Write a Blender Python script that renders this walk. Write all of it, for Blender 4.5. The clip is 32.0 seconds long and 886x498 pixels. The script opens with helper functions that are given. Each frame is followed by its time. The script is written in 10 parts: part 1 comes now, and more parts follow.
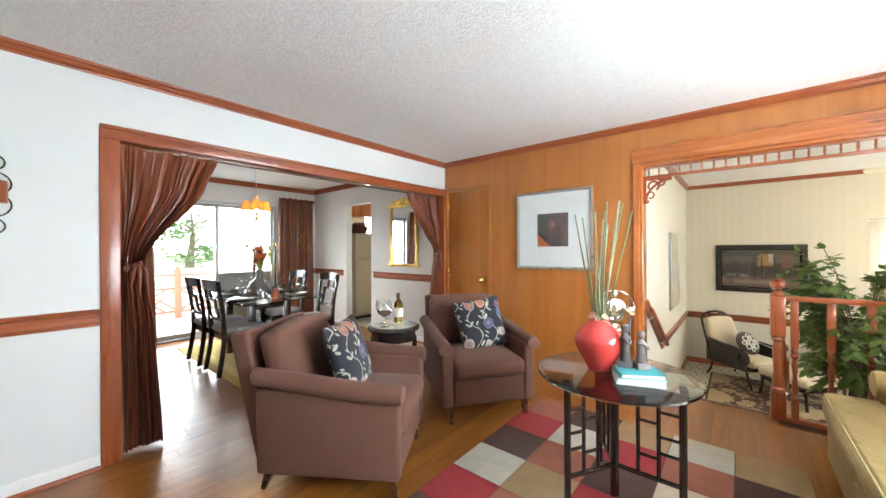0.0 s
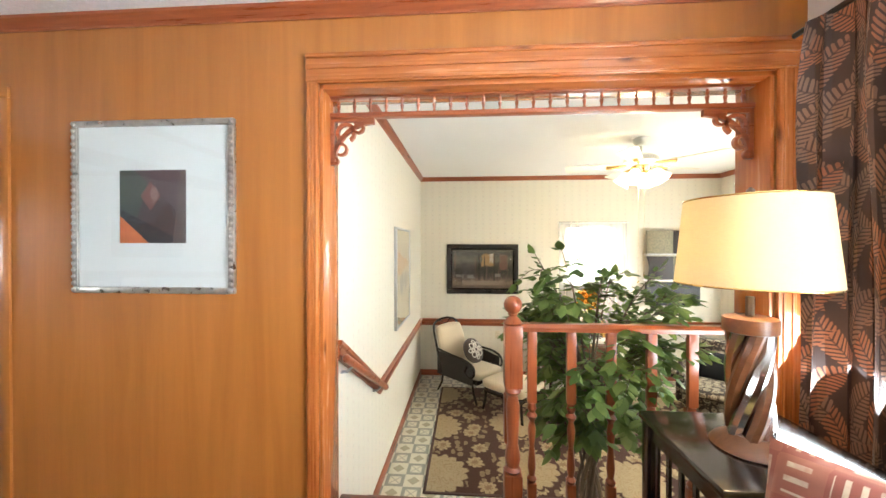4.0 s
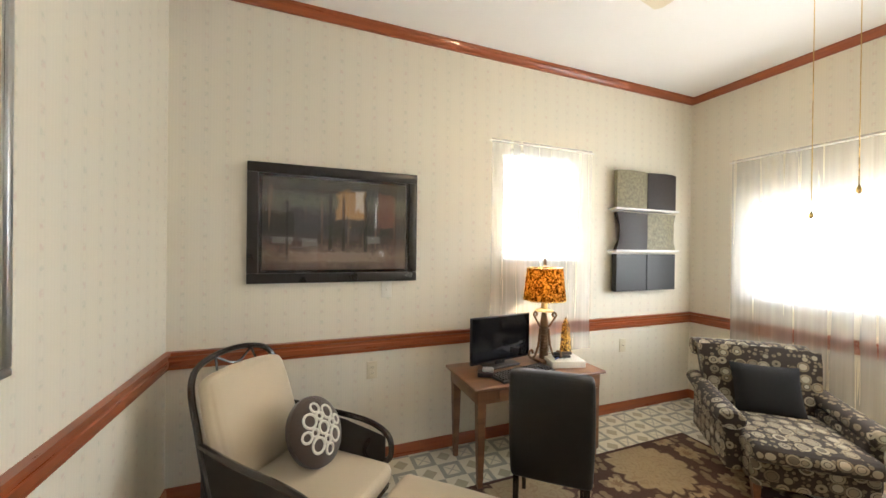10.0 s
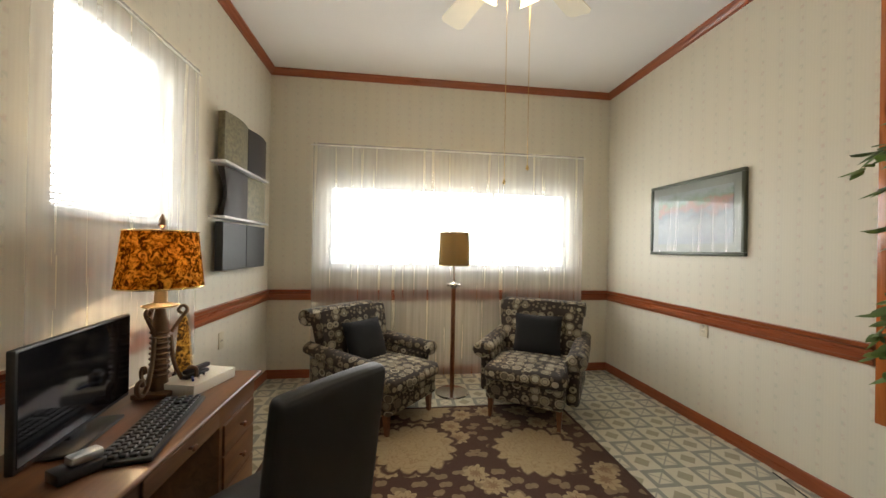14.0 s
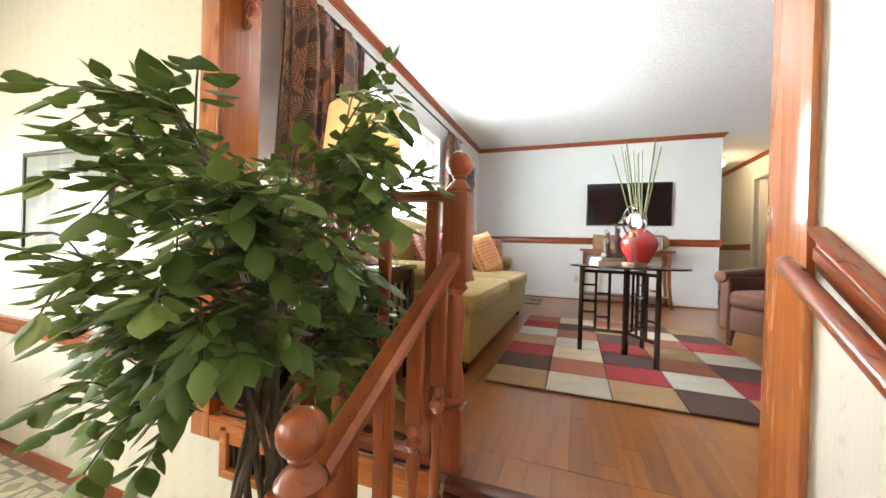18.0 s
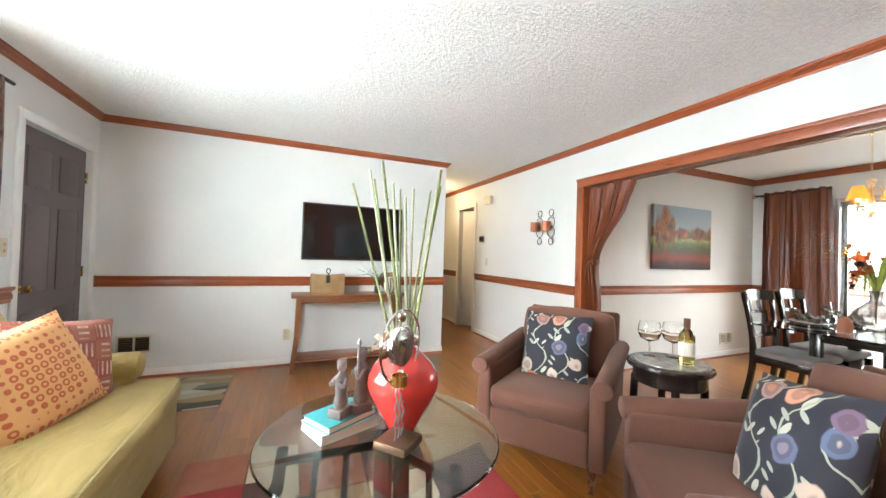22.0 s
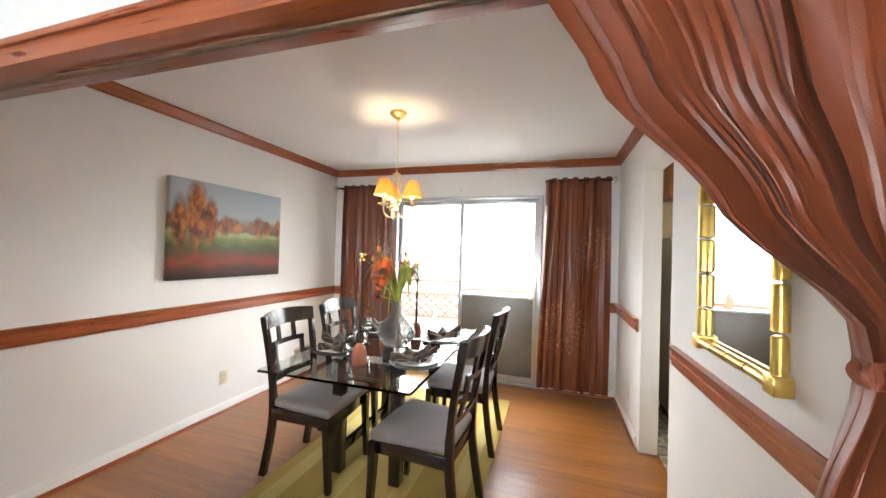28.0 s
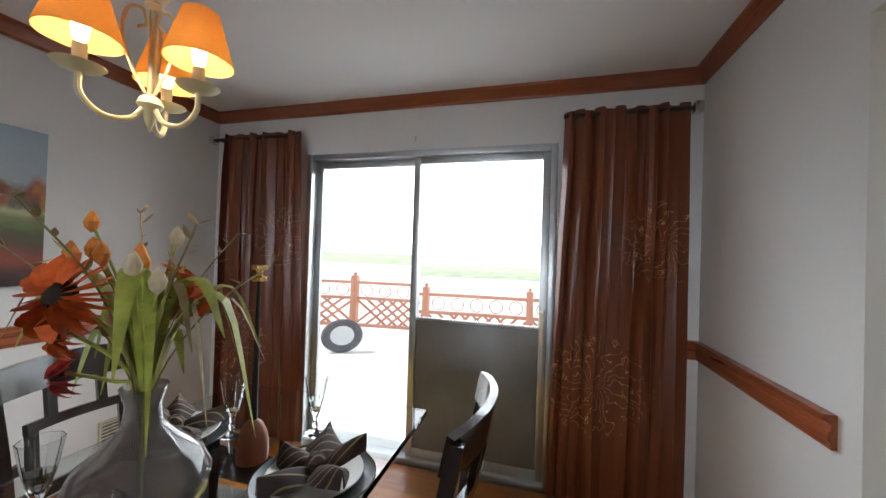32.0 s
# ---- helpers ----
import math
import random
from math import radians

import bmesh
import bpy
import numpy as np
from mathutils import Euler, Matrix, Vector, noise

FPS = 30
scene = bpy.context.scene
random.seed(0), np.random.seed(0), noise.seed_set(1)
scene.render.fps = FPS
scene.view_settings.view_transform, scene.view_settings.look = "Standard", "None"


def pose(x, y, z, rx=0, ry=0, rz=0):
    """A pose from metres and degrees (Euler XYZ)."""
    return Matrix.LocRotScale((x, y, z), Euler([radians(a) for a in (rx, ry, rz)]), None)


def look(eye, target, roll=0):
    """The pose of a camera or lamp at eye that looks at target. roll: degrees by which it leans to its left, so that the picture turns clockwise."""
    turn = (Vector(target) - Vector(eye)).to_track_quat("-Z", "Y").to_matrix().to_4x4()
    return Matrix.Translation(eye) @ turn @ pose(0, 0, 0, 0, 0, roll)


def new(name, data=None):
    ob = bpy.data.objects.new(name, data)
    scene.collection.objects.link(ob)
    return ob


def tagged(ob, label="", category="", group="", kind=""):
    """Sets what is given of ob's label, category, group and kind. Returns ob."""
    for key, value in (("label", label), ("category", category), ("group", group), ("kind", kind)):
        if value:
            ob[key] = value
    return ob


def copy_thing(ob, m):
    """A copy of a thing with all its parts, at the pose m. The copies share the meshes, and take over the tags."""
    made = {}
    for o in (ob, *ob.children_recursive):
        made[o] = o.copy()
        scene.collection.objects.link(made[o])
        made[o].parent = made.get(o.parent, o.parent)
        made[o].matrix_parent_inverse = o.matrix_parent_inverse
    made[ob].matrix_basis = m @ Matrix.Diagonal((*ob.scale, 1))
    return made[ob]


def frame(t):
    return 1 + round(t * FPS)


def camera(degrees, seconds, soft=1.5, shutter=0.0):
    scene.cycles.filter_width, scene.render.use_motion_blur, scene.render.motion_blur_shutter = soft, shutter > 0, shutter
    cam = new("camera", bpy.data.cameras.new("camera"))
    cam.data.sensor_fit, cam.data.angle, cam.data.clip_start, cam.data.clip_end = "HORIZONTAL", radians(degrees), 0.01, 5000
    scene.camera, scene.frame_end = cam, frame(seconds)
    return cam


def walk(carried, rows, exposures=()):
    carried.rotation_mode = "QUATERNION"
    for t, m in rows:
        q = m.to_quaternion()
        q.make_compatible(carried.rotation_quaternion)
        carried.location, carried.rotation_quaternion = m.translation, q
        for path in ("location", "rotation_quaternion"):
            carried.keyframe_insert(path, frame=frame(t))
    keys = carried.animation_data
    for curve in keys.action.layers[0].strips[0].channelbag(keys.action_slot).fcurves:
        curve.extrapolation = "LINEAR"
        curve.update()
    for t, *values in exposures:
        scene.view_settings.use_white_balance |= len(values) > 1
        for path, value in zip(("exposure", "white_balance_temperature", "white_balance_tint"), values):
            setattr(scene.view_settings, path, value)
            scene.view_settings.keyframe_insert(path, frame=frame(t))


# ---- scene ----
cam = camera(102.8, 32.0)
PATH = [
    (0, (0.307, -0.247, 1.3), (-0.979, 1.285, 1.3), -0.3),
    (0.5, (0.294, -0.049, 1.301), (-0.833, 1.603, 1.303), -0.4),
    (1, (0.279, 0.142, 1.293), (-0.669, 1.903, 1.289), -0.6),
    (1.5, (0.231, 0.326, 1.306), (-0.488, 2.192, 1.291), -0.6),
    (2, (0.234, 0.534, 1.296), (-0.284, 2.466, 1.279), -0.6),
    (2.5, (0.255, 0.811, 1.302), (-0.103, 2.779, 1.286), -0.4),
    (3, (0.285, 1.082, 1.293), (0.006, 3.063, 1.283), -0.3),
    (3.5, (0.304, 1.401, 1.304), (0.121, 3.393, 1.291), -0.3),
    (5.5, (0.25, 2.638, 1.299), (0.158, 4.636, 1.289), 0.3),
    (6, (0.169, 2.979, 1.304), (0.105, 4.978, 1.279), 0.3),
    (6.5, (0.138, 3.268, 1.292), (0.08, 5.267, 1.273), 0.2),
    (7, (0.08, 3.496, 1.294), (0.025, 5.495, 1.287), 0.4),
    (7.5, (0.047, 3.679, 1.309), (0.01, 5.679, 1.301), 0.3),
    (8, (0.102, 3.862, 1.21), (0.079, 5.862, 1.201), 0.2),
    (8.5, (0.155, 4.048, 1.151), (0.2, 6.047, 1.147), 0.4),
    (9, (0.181, 4.194, 1.042), (0.398, 6.182, 1.044), 0.5),
    (9.5, (0.279, 4.357, 0.942), (0.75, 6.3, 0.948), 0.6),
    (10, (0.34, 4.529, 0.846), (1.057, 6.396, 0.839), 0.7),
    (10.5, (0.394, 4.715, 0.733), (1.42, 6.432, 0.734), 0.7),
    (11, (0.448, 4.952, 0.664), (1.802, 6.424, 0.673), 0.9),
    (11.5, (0.442, 5.211, 0.651), (2.047, 6.404, 0.663), 0.9),
    (12, (0.4, 5.393, 0.633), (2.197, 6.271, 0.638), 1.0),
    (12.5, (0.407, 5.537, 0.619), (2.319, 6.124, 0.622), 0.9),
    (13, (0.408, 5.611, 0.625), (2.388, 5.898, 0.63), 1.0),
    (13.5, (0.376, 5.648, 0.64), (2.376, 5.647, 0.644), 1.0),
    (15.5, (0.271, 5.723, 0.675), (2.03, 4.771, 0.677), 1.2),
    (16, (0.212, 5.636, 0.674), (1.793, 4.41, 0.671), 1.2),
    (16.5, (0.163, 5.413, 0.685), (1.534, 3.956, 0.677), 1.4),
    (17, (0.147, 5.204, 0.7), (1.322, 3.586, 0.694), 1.3),
    (17.5, (0.121, 4.916, 0.697), (1.016, 3.127, 0.69), 1.5),
    (18, (0.152, 4.576, 0.742), (0.852, 2.703, 0.733), 1.7),
    (18.5, (0.085, 4.195, 0.771), (0.608, 2.265, 0.758), 1.8),
    (19, (-0.03, 3.868, 0.88), (0.415, 1.918, 0.868), 1.8),
    (19.5, (0.01, 3.643, 0.97), (0.281, 1.661, 0.967), 1.7),
    (20, (0.025, 3.454, 1.149), (0.134, 1.457, 1.142), 1.7),
    (20.5, (0.017, 3.269, 1.151), (-0.071, 1.27, 1.149), 1.8),
    (21, (0.007, 3.089, 1.134), (-0.345, 1.12, 1.145), 1.9),
    (21.5, (0.046, 2.981, 1.233), (-0.552, 1.073, 1.257), 1.8),
    (22, (0.094, 2.908, 1.242), (-0.688, 1.068, 1.272), 1.8),
    (22.5, (0.159, 2.827, 1.274), (-0.798, 1.072, 1.307), 1.7),
    (23, (0.162, 2.777, 1.313), (-0.981, 1.137, 1.333), 1.8),
    (23.5, (0.13, 2.792, 1.291), (-1.196, 1.295, 1.325), 1.7),
    (24, (-0.056, 2.819, 1.299), (-1.607, 1.556, 1.333), 1.6),
    (24.5, (-0.313, 2.859, 1.311), (-2.027, 1.828, 1.347), 1.6),
    (25, (-0.531, 2.843, 1.296), (-2.36, 2.035, 1.337), 1.6),
    (25.5, (-0.777, 2.784, 1.333), (-2.685, 2.186, 1.374), 1.4),
    (26, (-1.02, 2.85, 1.358), (-2.955, 2.345, 1.396), 1.42),
    (26.5, (-1.27, 2.96, 1.382), (-3.22, 2.515, 1.415), 1.45),
    (27, (-1.53, 2.885, 1.408), (-3.49, 2.485, 1.436), 1.48),
    (27.5, (-1.771, 2.697, 1.425), (-3.731, 2.297, 1.451), 1.5),
    (28, (-1.952, 2.703, 1.406), (-3.86, 2.103, 1.428), 1.6),
    (28.5, (-2.135, 2.665, 1.395), (-3.949, 1.824, 1.406), 1.7),
    (29, (-2.28, 2.618, 1.372), (-4.028, 1.647, 1.38), 1.8),
    (29.5, (-2.461, 2.541, 1.386), (-4.192, 1.539, 1.387), 1.9),
    (30, (-2.631, 2.503, 1.4), (-4.363, 1.502, 1.401), 1.8),
    (30.5, (-2.887, 2.488, 1.383), (-4.623, 1.493, 1.377), 1.6),
    (31, (-3.134, 2.529, 1.392), (-4.877, 1.548, 1.379), 1.7),
    (31.5, (-3.411, 2.474, 1.37), (-5.248, 1.684, 1.377), 1.8),
    (32, (-3.658, 2.498, 1.375), (-5.584, 1.963, 1.4), 1.9),
]
EXPOSURES = [(0, 0.05, 6050, 6), (2, 0.1, 6050, 6), (3.5, 0.15, 6050, 6), (6, -0.4, 5650, 5), (7, -0.65, 5850, 6), (8, -0.65, 5900, 8), (9, -0.5, 5850, 10), (10, -0.3, 5900, 10), (11, -0.25, 6000, 10), (12, -0.75, 6250, 10), (13, -1.35, 6200, 10), (16, -1.2, 6500, 9), (17, -0.9, 6350, 8), (18, 0.1, 6250, 6), (19, 0.5, 6250, 6), (20, -0.05, 5850, 5), (21, -0.05, 5850, 5), (22, 0.28, 6200, 5), (23, 0.28, 6200, 5), (25.5, 0.15, 6100, 8), (27.5, 0.25, 6250, 9), (28, 0.3, 6250, 9), (29, 0.1, 6250, 9), (30, -0.4, 6250, 9), (31, -0.85, 6050, 9), (32, -1.05, 5900, 9)]
walk(cam, [(t, look(eye, target, roll)) for t, eye, target, roll in PATH], EXPOSURES)


# world, sun, the light of the windows and an added kitchen fill
world = bpy.data.worlds.new("sky")
scene.world = world
world.use_nodes = True
wn = world.node_tree.nodes
sky = wn.new("ShaderNodeTexSky")
sky.sky_type, sky.sun_disc = "NISHITA", False
sky.sun_elevation, sky.sun_rotation = radians(58), radians(180)
wn["Background"].inputs["Strength"].default_value = 0.15
world.node_tree.links.new(sky.outputs["Color"], wn["Background"].inputs["Color"])

sun = new("sun", bpy.data.lights.new("sun", "SUN"))
sun.data.energy, sun.data.angle, sun.data.color = 5.0, radians(0.5), (1.0, 0.95, 0.88)
sun.matrix_world = look((0, -15, 24), (0, 0, 0))


def window_light(name, eye, target, w, h, watts, color=(0.93, 0.97, 1.0)):
    """Sky light that comes in through one opening."""
    ob = new(name, bpy.data.lights.new(name, "AREA"))
    ob.data.shape, ob.data.size, ob.data.size_y = "RECTANGLE", w, h
    ob.data.energy, ob.data.color = watts, color
    ob.matrix_world = look(eye, target)
    return ob


def bulb(name, at, watts, radius=0.03, color=(1.0, 0.72, 0.42)):
    ob = new(name, bpy.data.lights.new(name, "POINT"))
    ob.data.energy, ob.data.shadow_soft_size, ob.data.color = watts, radius, color
    ob.location = at
    return ob


window_light("sky_light_picture_window", (1.95, 1.85, 1.4), (0.0, 1.85, 2.5), 3.0, 1.7, 320)
window_light("sky_light_sliding_door", (-6.75, 1.72, 2.85), (-4.4, 1.72, 0.6), 1.75, 0.9, 180)
window_light("sky_light_office_east", (3.87, 5.15, 0.87), (2.0, 5.15, 0.95), 2.36, 0.74, 66, (1.0, 0.965, 0.88))
window_light("sky_light_office_north", (2.07, 7.1, 1.2), (2.07, 5.0, 1.2), 0.65, 0.85, 34, (1.0, 0.965, 0.88))
# Fill lamp added to brighten the kitchen, set at an unseen opening.
window_light("kitchen_fill_light", (-6.05, 4.85, 1.5), (-4.0, 4.85, 1.2), 0.7, 1.0, 45)


# materials
def shader(name):
    m = bpy.data.materials.new(name)
    m.use_nodes = True
    nt = m.node_tree
    return m, nt, nt.nodes, nt.links, nt.nodes["Principled BSDF"]


def set_in(b, **kw):
    for k, v in kw.items():
        b.inputs[k.replace("_", " ")].default_value = v


def rgba(c):
    return (c[0], c[1], c[2], 1.0)


def mixed(nt, fac, a, b):
    """A colour mix node; fac, a and b are sockets or values."""
    n = nt.nodes.new("ShaderNodeMix")
    n.data_type = "RGBA"
    for sock, v in ((n.inputs[0], fac), (n.inputs[6], a), (n.inputs[7], b)):
        if isinstance(v, bpy.types.NodeSocket):
            nt.links.new(v, sock)
        elif isinstance(v, (int, float)):
            sock.default_value = v
        else:
            sock.default_value = rgba(v)
    return n.outputs[2]


def ramp(nt, fac, stops):
    n = nt.nodes.new("ShaderNodeValToRGB")
    while len(n.color_ramp.elements) < len(stops):
        n.color_ramp.elements.new(0.5)
    for e, (p, v) in zip(n.color_ramp.elements, stops):
        e.position, e.color = p, rgba(v if not isinstance(v, (int, float)) else (v, v, v))
    nt.links.new(fac, n.inputs[0])
    return n.outputs[0]


def coords(nt, scale=(1, 1, 1), kind="Object", rot=(0, 0, 0)):
    tc, mp = nt.nodes.new("ShaderNodeTexCoord"), nt.nodes.new("ShaderNodeMapping")
    mp.inputs["Scale"].default_value, mp.inputs["Rotation"].default_value = scale, rot
    nt.links.new(tc.outputs[kind], mp.inputs["Vector"])
    return mp.outputs[0]


def separate(nt, kind="Object"):
    s = nt.nodes.new("ShaderNodeSeparateXYZ")
    tc = nt.nodes.new("ShaderNodeTexCoord")
    nt.links.new(tc.outputs[kind], s.inputs[0])
    return s.outputs


def noise_tex(nt, vec, scale, detail=4.0, rough=0.55, dist=0.0):
    n = nt.nodes.new("ShaderNodeTexNoise")
    n.inputs["Scale"].default_value, n.inputs["Detail"].default_value = scale, detail
    n.inputs["Roughness"].default_value, n.inputs["Distortion"].default_value = rough, dist
    nt.links.new(vec, n.inputs["Vector"])
    return n.outputs["Fac"]


def math_node(nt, op, a, b=0.0, clamp=False):
    n = nt.nodes.new("ShaderNodeMath")
    n.operation, n.use_clamp = op, clamp
    for sock, v in ((n.inputs[0], a), (n.inputs[1], b)):
        if isinstance(v, bpy.types.NodeSocket):
            nt.links.new(v, sock)
        else:
            sock.default_value = v
    return n.outputs[0]


def bump(nt, b, height, strength=0.3, dist=0.002):
    n = nt.nodes.new("ShaderNodeBump")
    n.inputs["Strength"].default_value, n.inputs["Distance"].default_value = strength, dist
    nt.links.new(height, n.inputs["Height"])
    nt.links.new(n.outputs[0], b.inputs["Normal"])


def plain(name, color, rough=0.5, metal=0.0, vary=0.12, scale=6.0, fine=120.0, relief=0.15, **kw):
    """A painted, cast or worn surface: broad stains, fine grain and a little relief."""
    m, nt, nodes, links, b = shader(name)
    v = coords(nt)
    broad, grain = noise_tex(nt, v, scale, 5), noise_tex(nt, v, fine, 3)
    dark = tuple(c * (1 - vary) for c in color)
    light = tuple(min(1.0, c * (1 + vary)) for c in color)
    c1 = mixed(nt, ramp(nt, broad, [(0.3, 0.0), (0.7, 1.0)]), dark, light)
    c2 = mixed(nt, math_node(nt, "MULTIPLY", grain, 0.35), c1, dark)
    links.new(c2, b.inputs["Base Color"])
    r = math_node(nt, "ADD", math_node(nt, "MULTIPLY", broad, 0.2), rough - 0.1, True)
    links.new(r, b.inputs["Roughness"])
    set_in(b, Metallic=metal)
    if relief:
        bump(nt, b, grain, relief, 0.001)
    set_in(b, **kw)
    return m


def wood(name, a, b_, rough=0.35, axis=2, grain=18.0, coat=0.0, knots=False, random_tone=0.0, island=False, streak=0.3):
    """Wood whose grain runs along an axis; knots: dark knots; random_tone: how far pieces differ."""
    m, nt, nodes, links, b = shader(name)
    sc = [grain, grain, grain]
    sc[axis] = grain * 0.06
    v = coords(nt, sc)
    if random_tone:
        info = nodes.new("ShaderNodeNewGeometry" if island else "ShaderNodeObjectInfo")
        rand = info.outputs["Random Per Island" if island else "Random"]
        shift = nodes.new("ShaderNodeVectorMath")
        links.new(v, shift.inputs[0])
        links.new(math_node(nt, "MULTIPLY", rand, 60.0), shift.inputs[1])
        v = shift.outputs[0]
    n1 = noise_tex(nt, v, 1.0, 6, 0.6, 0.8)
    w = noise_tex(nt, v, 4.0, 3, 0.6, 0.2)
    col = mixed(nt, ramp(nt, n1, [(0.3, 0.0), (0.68, 1.0)]), a, b_)
    col = mixed(nt, math_node(nt, "MULTIPLY", w, 0.22 if random_tone else streak), col, tuple(c * 0.55 for c in a))
    if knots:
        vo = nodes.new("ShaderNodeTexVoronoi")
        ks = [9.0, 9.0, 9.0]
        ks[axis] = 3.2
        vo.inputs["Scale"].default_value = 1.0
        links.new(coords(nt, ks), vo.inputs["Vector"])
        col = mixed(nt, ramp(nt, vo.outputs["Distance"], [(0.06, 0.85), (0.2, 0.0)]), col, (0.09, 0.02, 0.006))
    if random_tone:
        hs = nodes.new("ShaderNodeHueSaturation")
        links.new(math_node(nt, "ADD", math_node(nt, "MULTIPLY", rand, random_tone), 1 - random_tone / 2), hs.inputs["Value"])
        links.new(col, hs.inputs["Color"])
        col = hs.outputs[0]
    links.new(col, b.inputs["Base Color"])
    links.new(math_node(nt, "ADD", math_node(nt, "MULTIPLY", n1, 0.1 if random_tone else 0.18), rough - (0.05 if random_tone else 0.09), True), b.inputs["Roughness"])
    set_in(b, Coat_Weight=coat, Coat_Roughness=0.12)
    bump(nt, b, w, 0.03 if random_tone else 0.12, 0.0008)
    return m


def fabric(name, color, rough=0.9, weave=900.0, vary=0.15, sheen=0.06, relief=0.5, crease=0.0):
    m, nt, nodes, links, b = shader(name)
    v = coords(nt)
    wv = nodes.new("ShaderNodeTexWave")
    wv.inputs["Scale"].default_value, wv.inputs["Distortion"].default_value = weave / 6.28, 1.5
    wv.bands_direction = "DIAGONAL"
    links.new(v, wv.inputs["Vector"])
    broad = noise_tex(nt, v, 5.0, 5)
    col = mixed(nt, broad, tuple(c * (1 - vary) for c in color), tuple(min(1, c * (1 + vary)) for c in color))
    col = mixed(nt, math_node(nt, "MULTIPLY", wv.outputs["Fac"], 0.35), col, tuple(c * 0.6 for c in color))
    links.new(col, b.inputs["Base Color"])
    set_in(b, Roughness=rough, Sheen_Weight=sheen)
    bump(nt, b, wv.outputs["Fac"], relief, 0.0006)
    if crease:
        big = nodes.new("ShaderNodeBump")
        big.inputs["Strength"].default_value, big.inputs["Distance"].default_value = 0.7, crease
        links.new(noise_tex(nt, coords(nt, (1, 0.45, 1)), 6.0, 3, 0.5, 1.2), big.inputs["Height"])
        fine = [l.from_node for l in links if l.to_socket == b.inputs["Normal"]][0]
        links.new(big.outputs[0], fine.inputs["Normal"])
    return m


def glass(name, color=(0.97, 0.99, 0.98), rough=0.0, ior=1.45):
    m, nt, nodes, links, b = shader(name)
    set_in(b, Base_Color=rgba(color), Roughness=rough, IOR=ior, Transmission_Weight=1.0)
    return m


def glow(name, color, strength):
    m, nt, nodes, links, b = shader(name)
    set_in(b, Base_Color=rgba(color), Emission_Color=rgba(color), Emission_Strength=strength, Roughness=0.6)
    return m


def sheer(name, color, clear=0.4):
    """Thin cloth that lets some of the view and much of the light through."""
    m, nt, nodes, links, b = shader(name)
    tr, tl, mx, mx2 = (nodes.new("ShaderNode" + k) for k in ("BsdfTransparent", "BsdfTranslucent", "MixShader", "MixShader"))
    df = nodes.new("ShaderNodeBsdfDiffuse")
    tl.inputs["Color"].default_value = rgba(color)
    df.inputs["Color"].default_value = rgba(color)
    mx.inputs[0].default_value = 0.45
    links.new(tl.outputs[0], mx.inputs[1])
    links.new(df.outputs[0], mx.inputs[2])
    # Upright opacity streaks imitate the shading of folds; the cloth is almost flat.
    fold_streaks = noise_tex(nt, coords(nt, (11, 11, 0.25)), 2.0, 3)
    links.new(math_node(nt, "ADD", math_node(nt, "MULTIPLY", fold_streaks, 0.3), 0.87 - clear, True), mx2.inputs[0])
    links.new(tr.outputs[0], mx2.inputs[1])
    links.new(mx.outputs[0], mx2.inputs[2])
    links.new(mx2.outputs[0], nodes["Material Output"].inputs["Surface"])
    return m


M = {}
M["wall_white"] = plain("wall_white", (0.74, 0.76, 0.75), 0.55, vary=0.03, scale=1.5, fine=260, relief=0.12)
M["wall_dining"] = plain("wall_dining", (0.74, 0.73, 0.71), 0.6, vary=0.03, scale=1.5, fine=260, relief=0.12)
M["wall_hall"] = plain("wall_hall", (0.72, 0.62, 0.47), 0.6, vary=0.03, scale=1.5, fine=260, relief=0.12)
M["ceiling"] = plain("ceiling", (0.8, 0.8, 0.8), 0.9, vary=0.03, scale=1.0, fine=90, relief=0.3)
M["trim"] = wood("trim_wood", (0.235, 0.055, 0.019), (0.345, 0.092, 0.028), 0.3, axis=0, grain=46, coat=0.3, streak=0.12)
M["trim_y"] = wood("trim_wood_y", (0.235, 0.055, 0.019), (0.345, 0.092, 0.028), 0.3, axis=1, grain=46, coat=0.3, streak=0.12)
M["trim_z"] = wood("trim_wood_z", (0.235, 0.055, 0.019), (0.345, 0.092, 0.028), 0.3, axis=2, grain=46, coat=0.3, streak=0.12)
M["pine"] = wood("pine_z", (0.36, 0.095, 0.02), (0.54, 0.18, 0.043), 0.25, axis=2, grain=34, coat=0.5, knots=True)
M["pine_x"] = wood("pine_x", (0.36, 0.095, 0.02), (0.54, 0.18, 0.043), 0.25, axis=0, grain=34, coat=0.5, knots=True)
M["panel"] = wood("wall_panel_wood", (0.35, 0.12, 0.021), (0.46, 0.168, 0.034), 0.33, axis=2, grain=9, coat=0.25)
M["floor_wood"] = wood("floor_wood", (0.19, 0.064, 0.011), (0.32, 0.119, 0.021), 0.3, axis=1, grain=22, coat=0.25, random_tone=0.28)
M["floor_wood_joined"] = wood("floor_wood_joined", (0.19, 0.064, 0.011), (0.32, 0.119, 0.021), 0.3, axis=1, grain=22, coat=0.25, random_tone=0.28, island=True)

M["white_paint"] = plain("white_paint", (0.78, 0.78, 0.76), 0.4, vary=0.04, scale=4, relief=0.05)

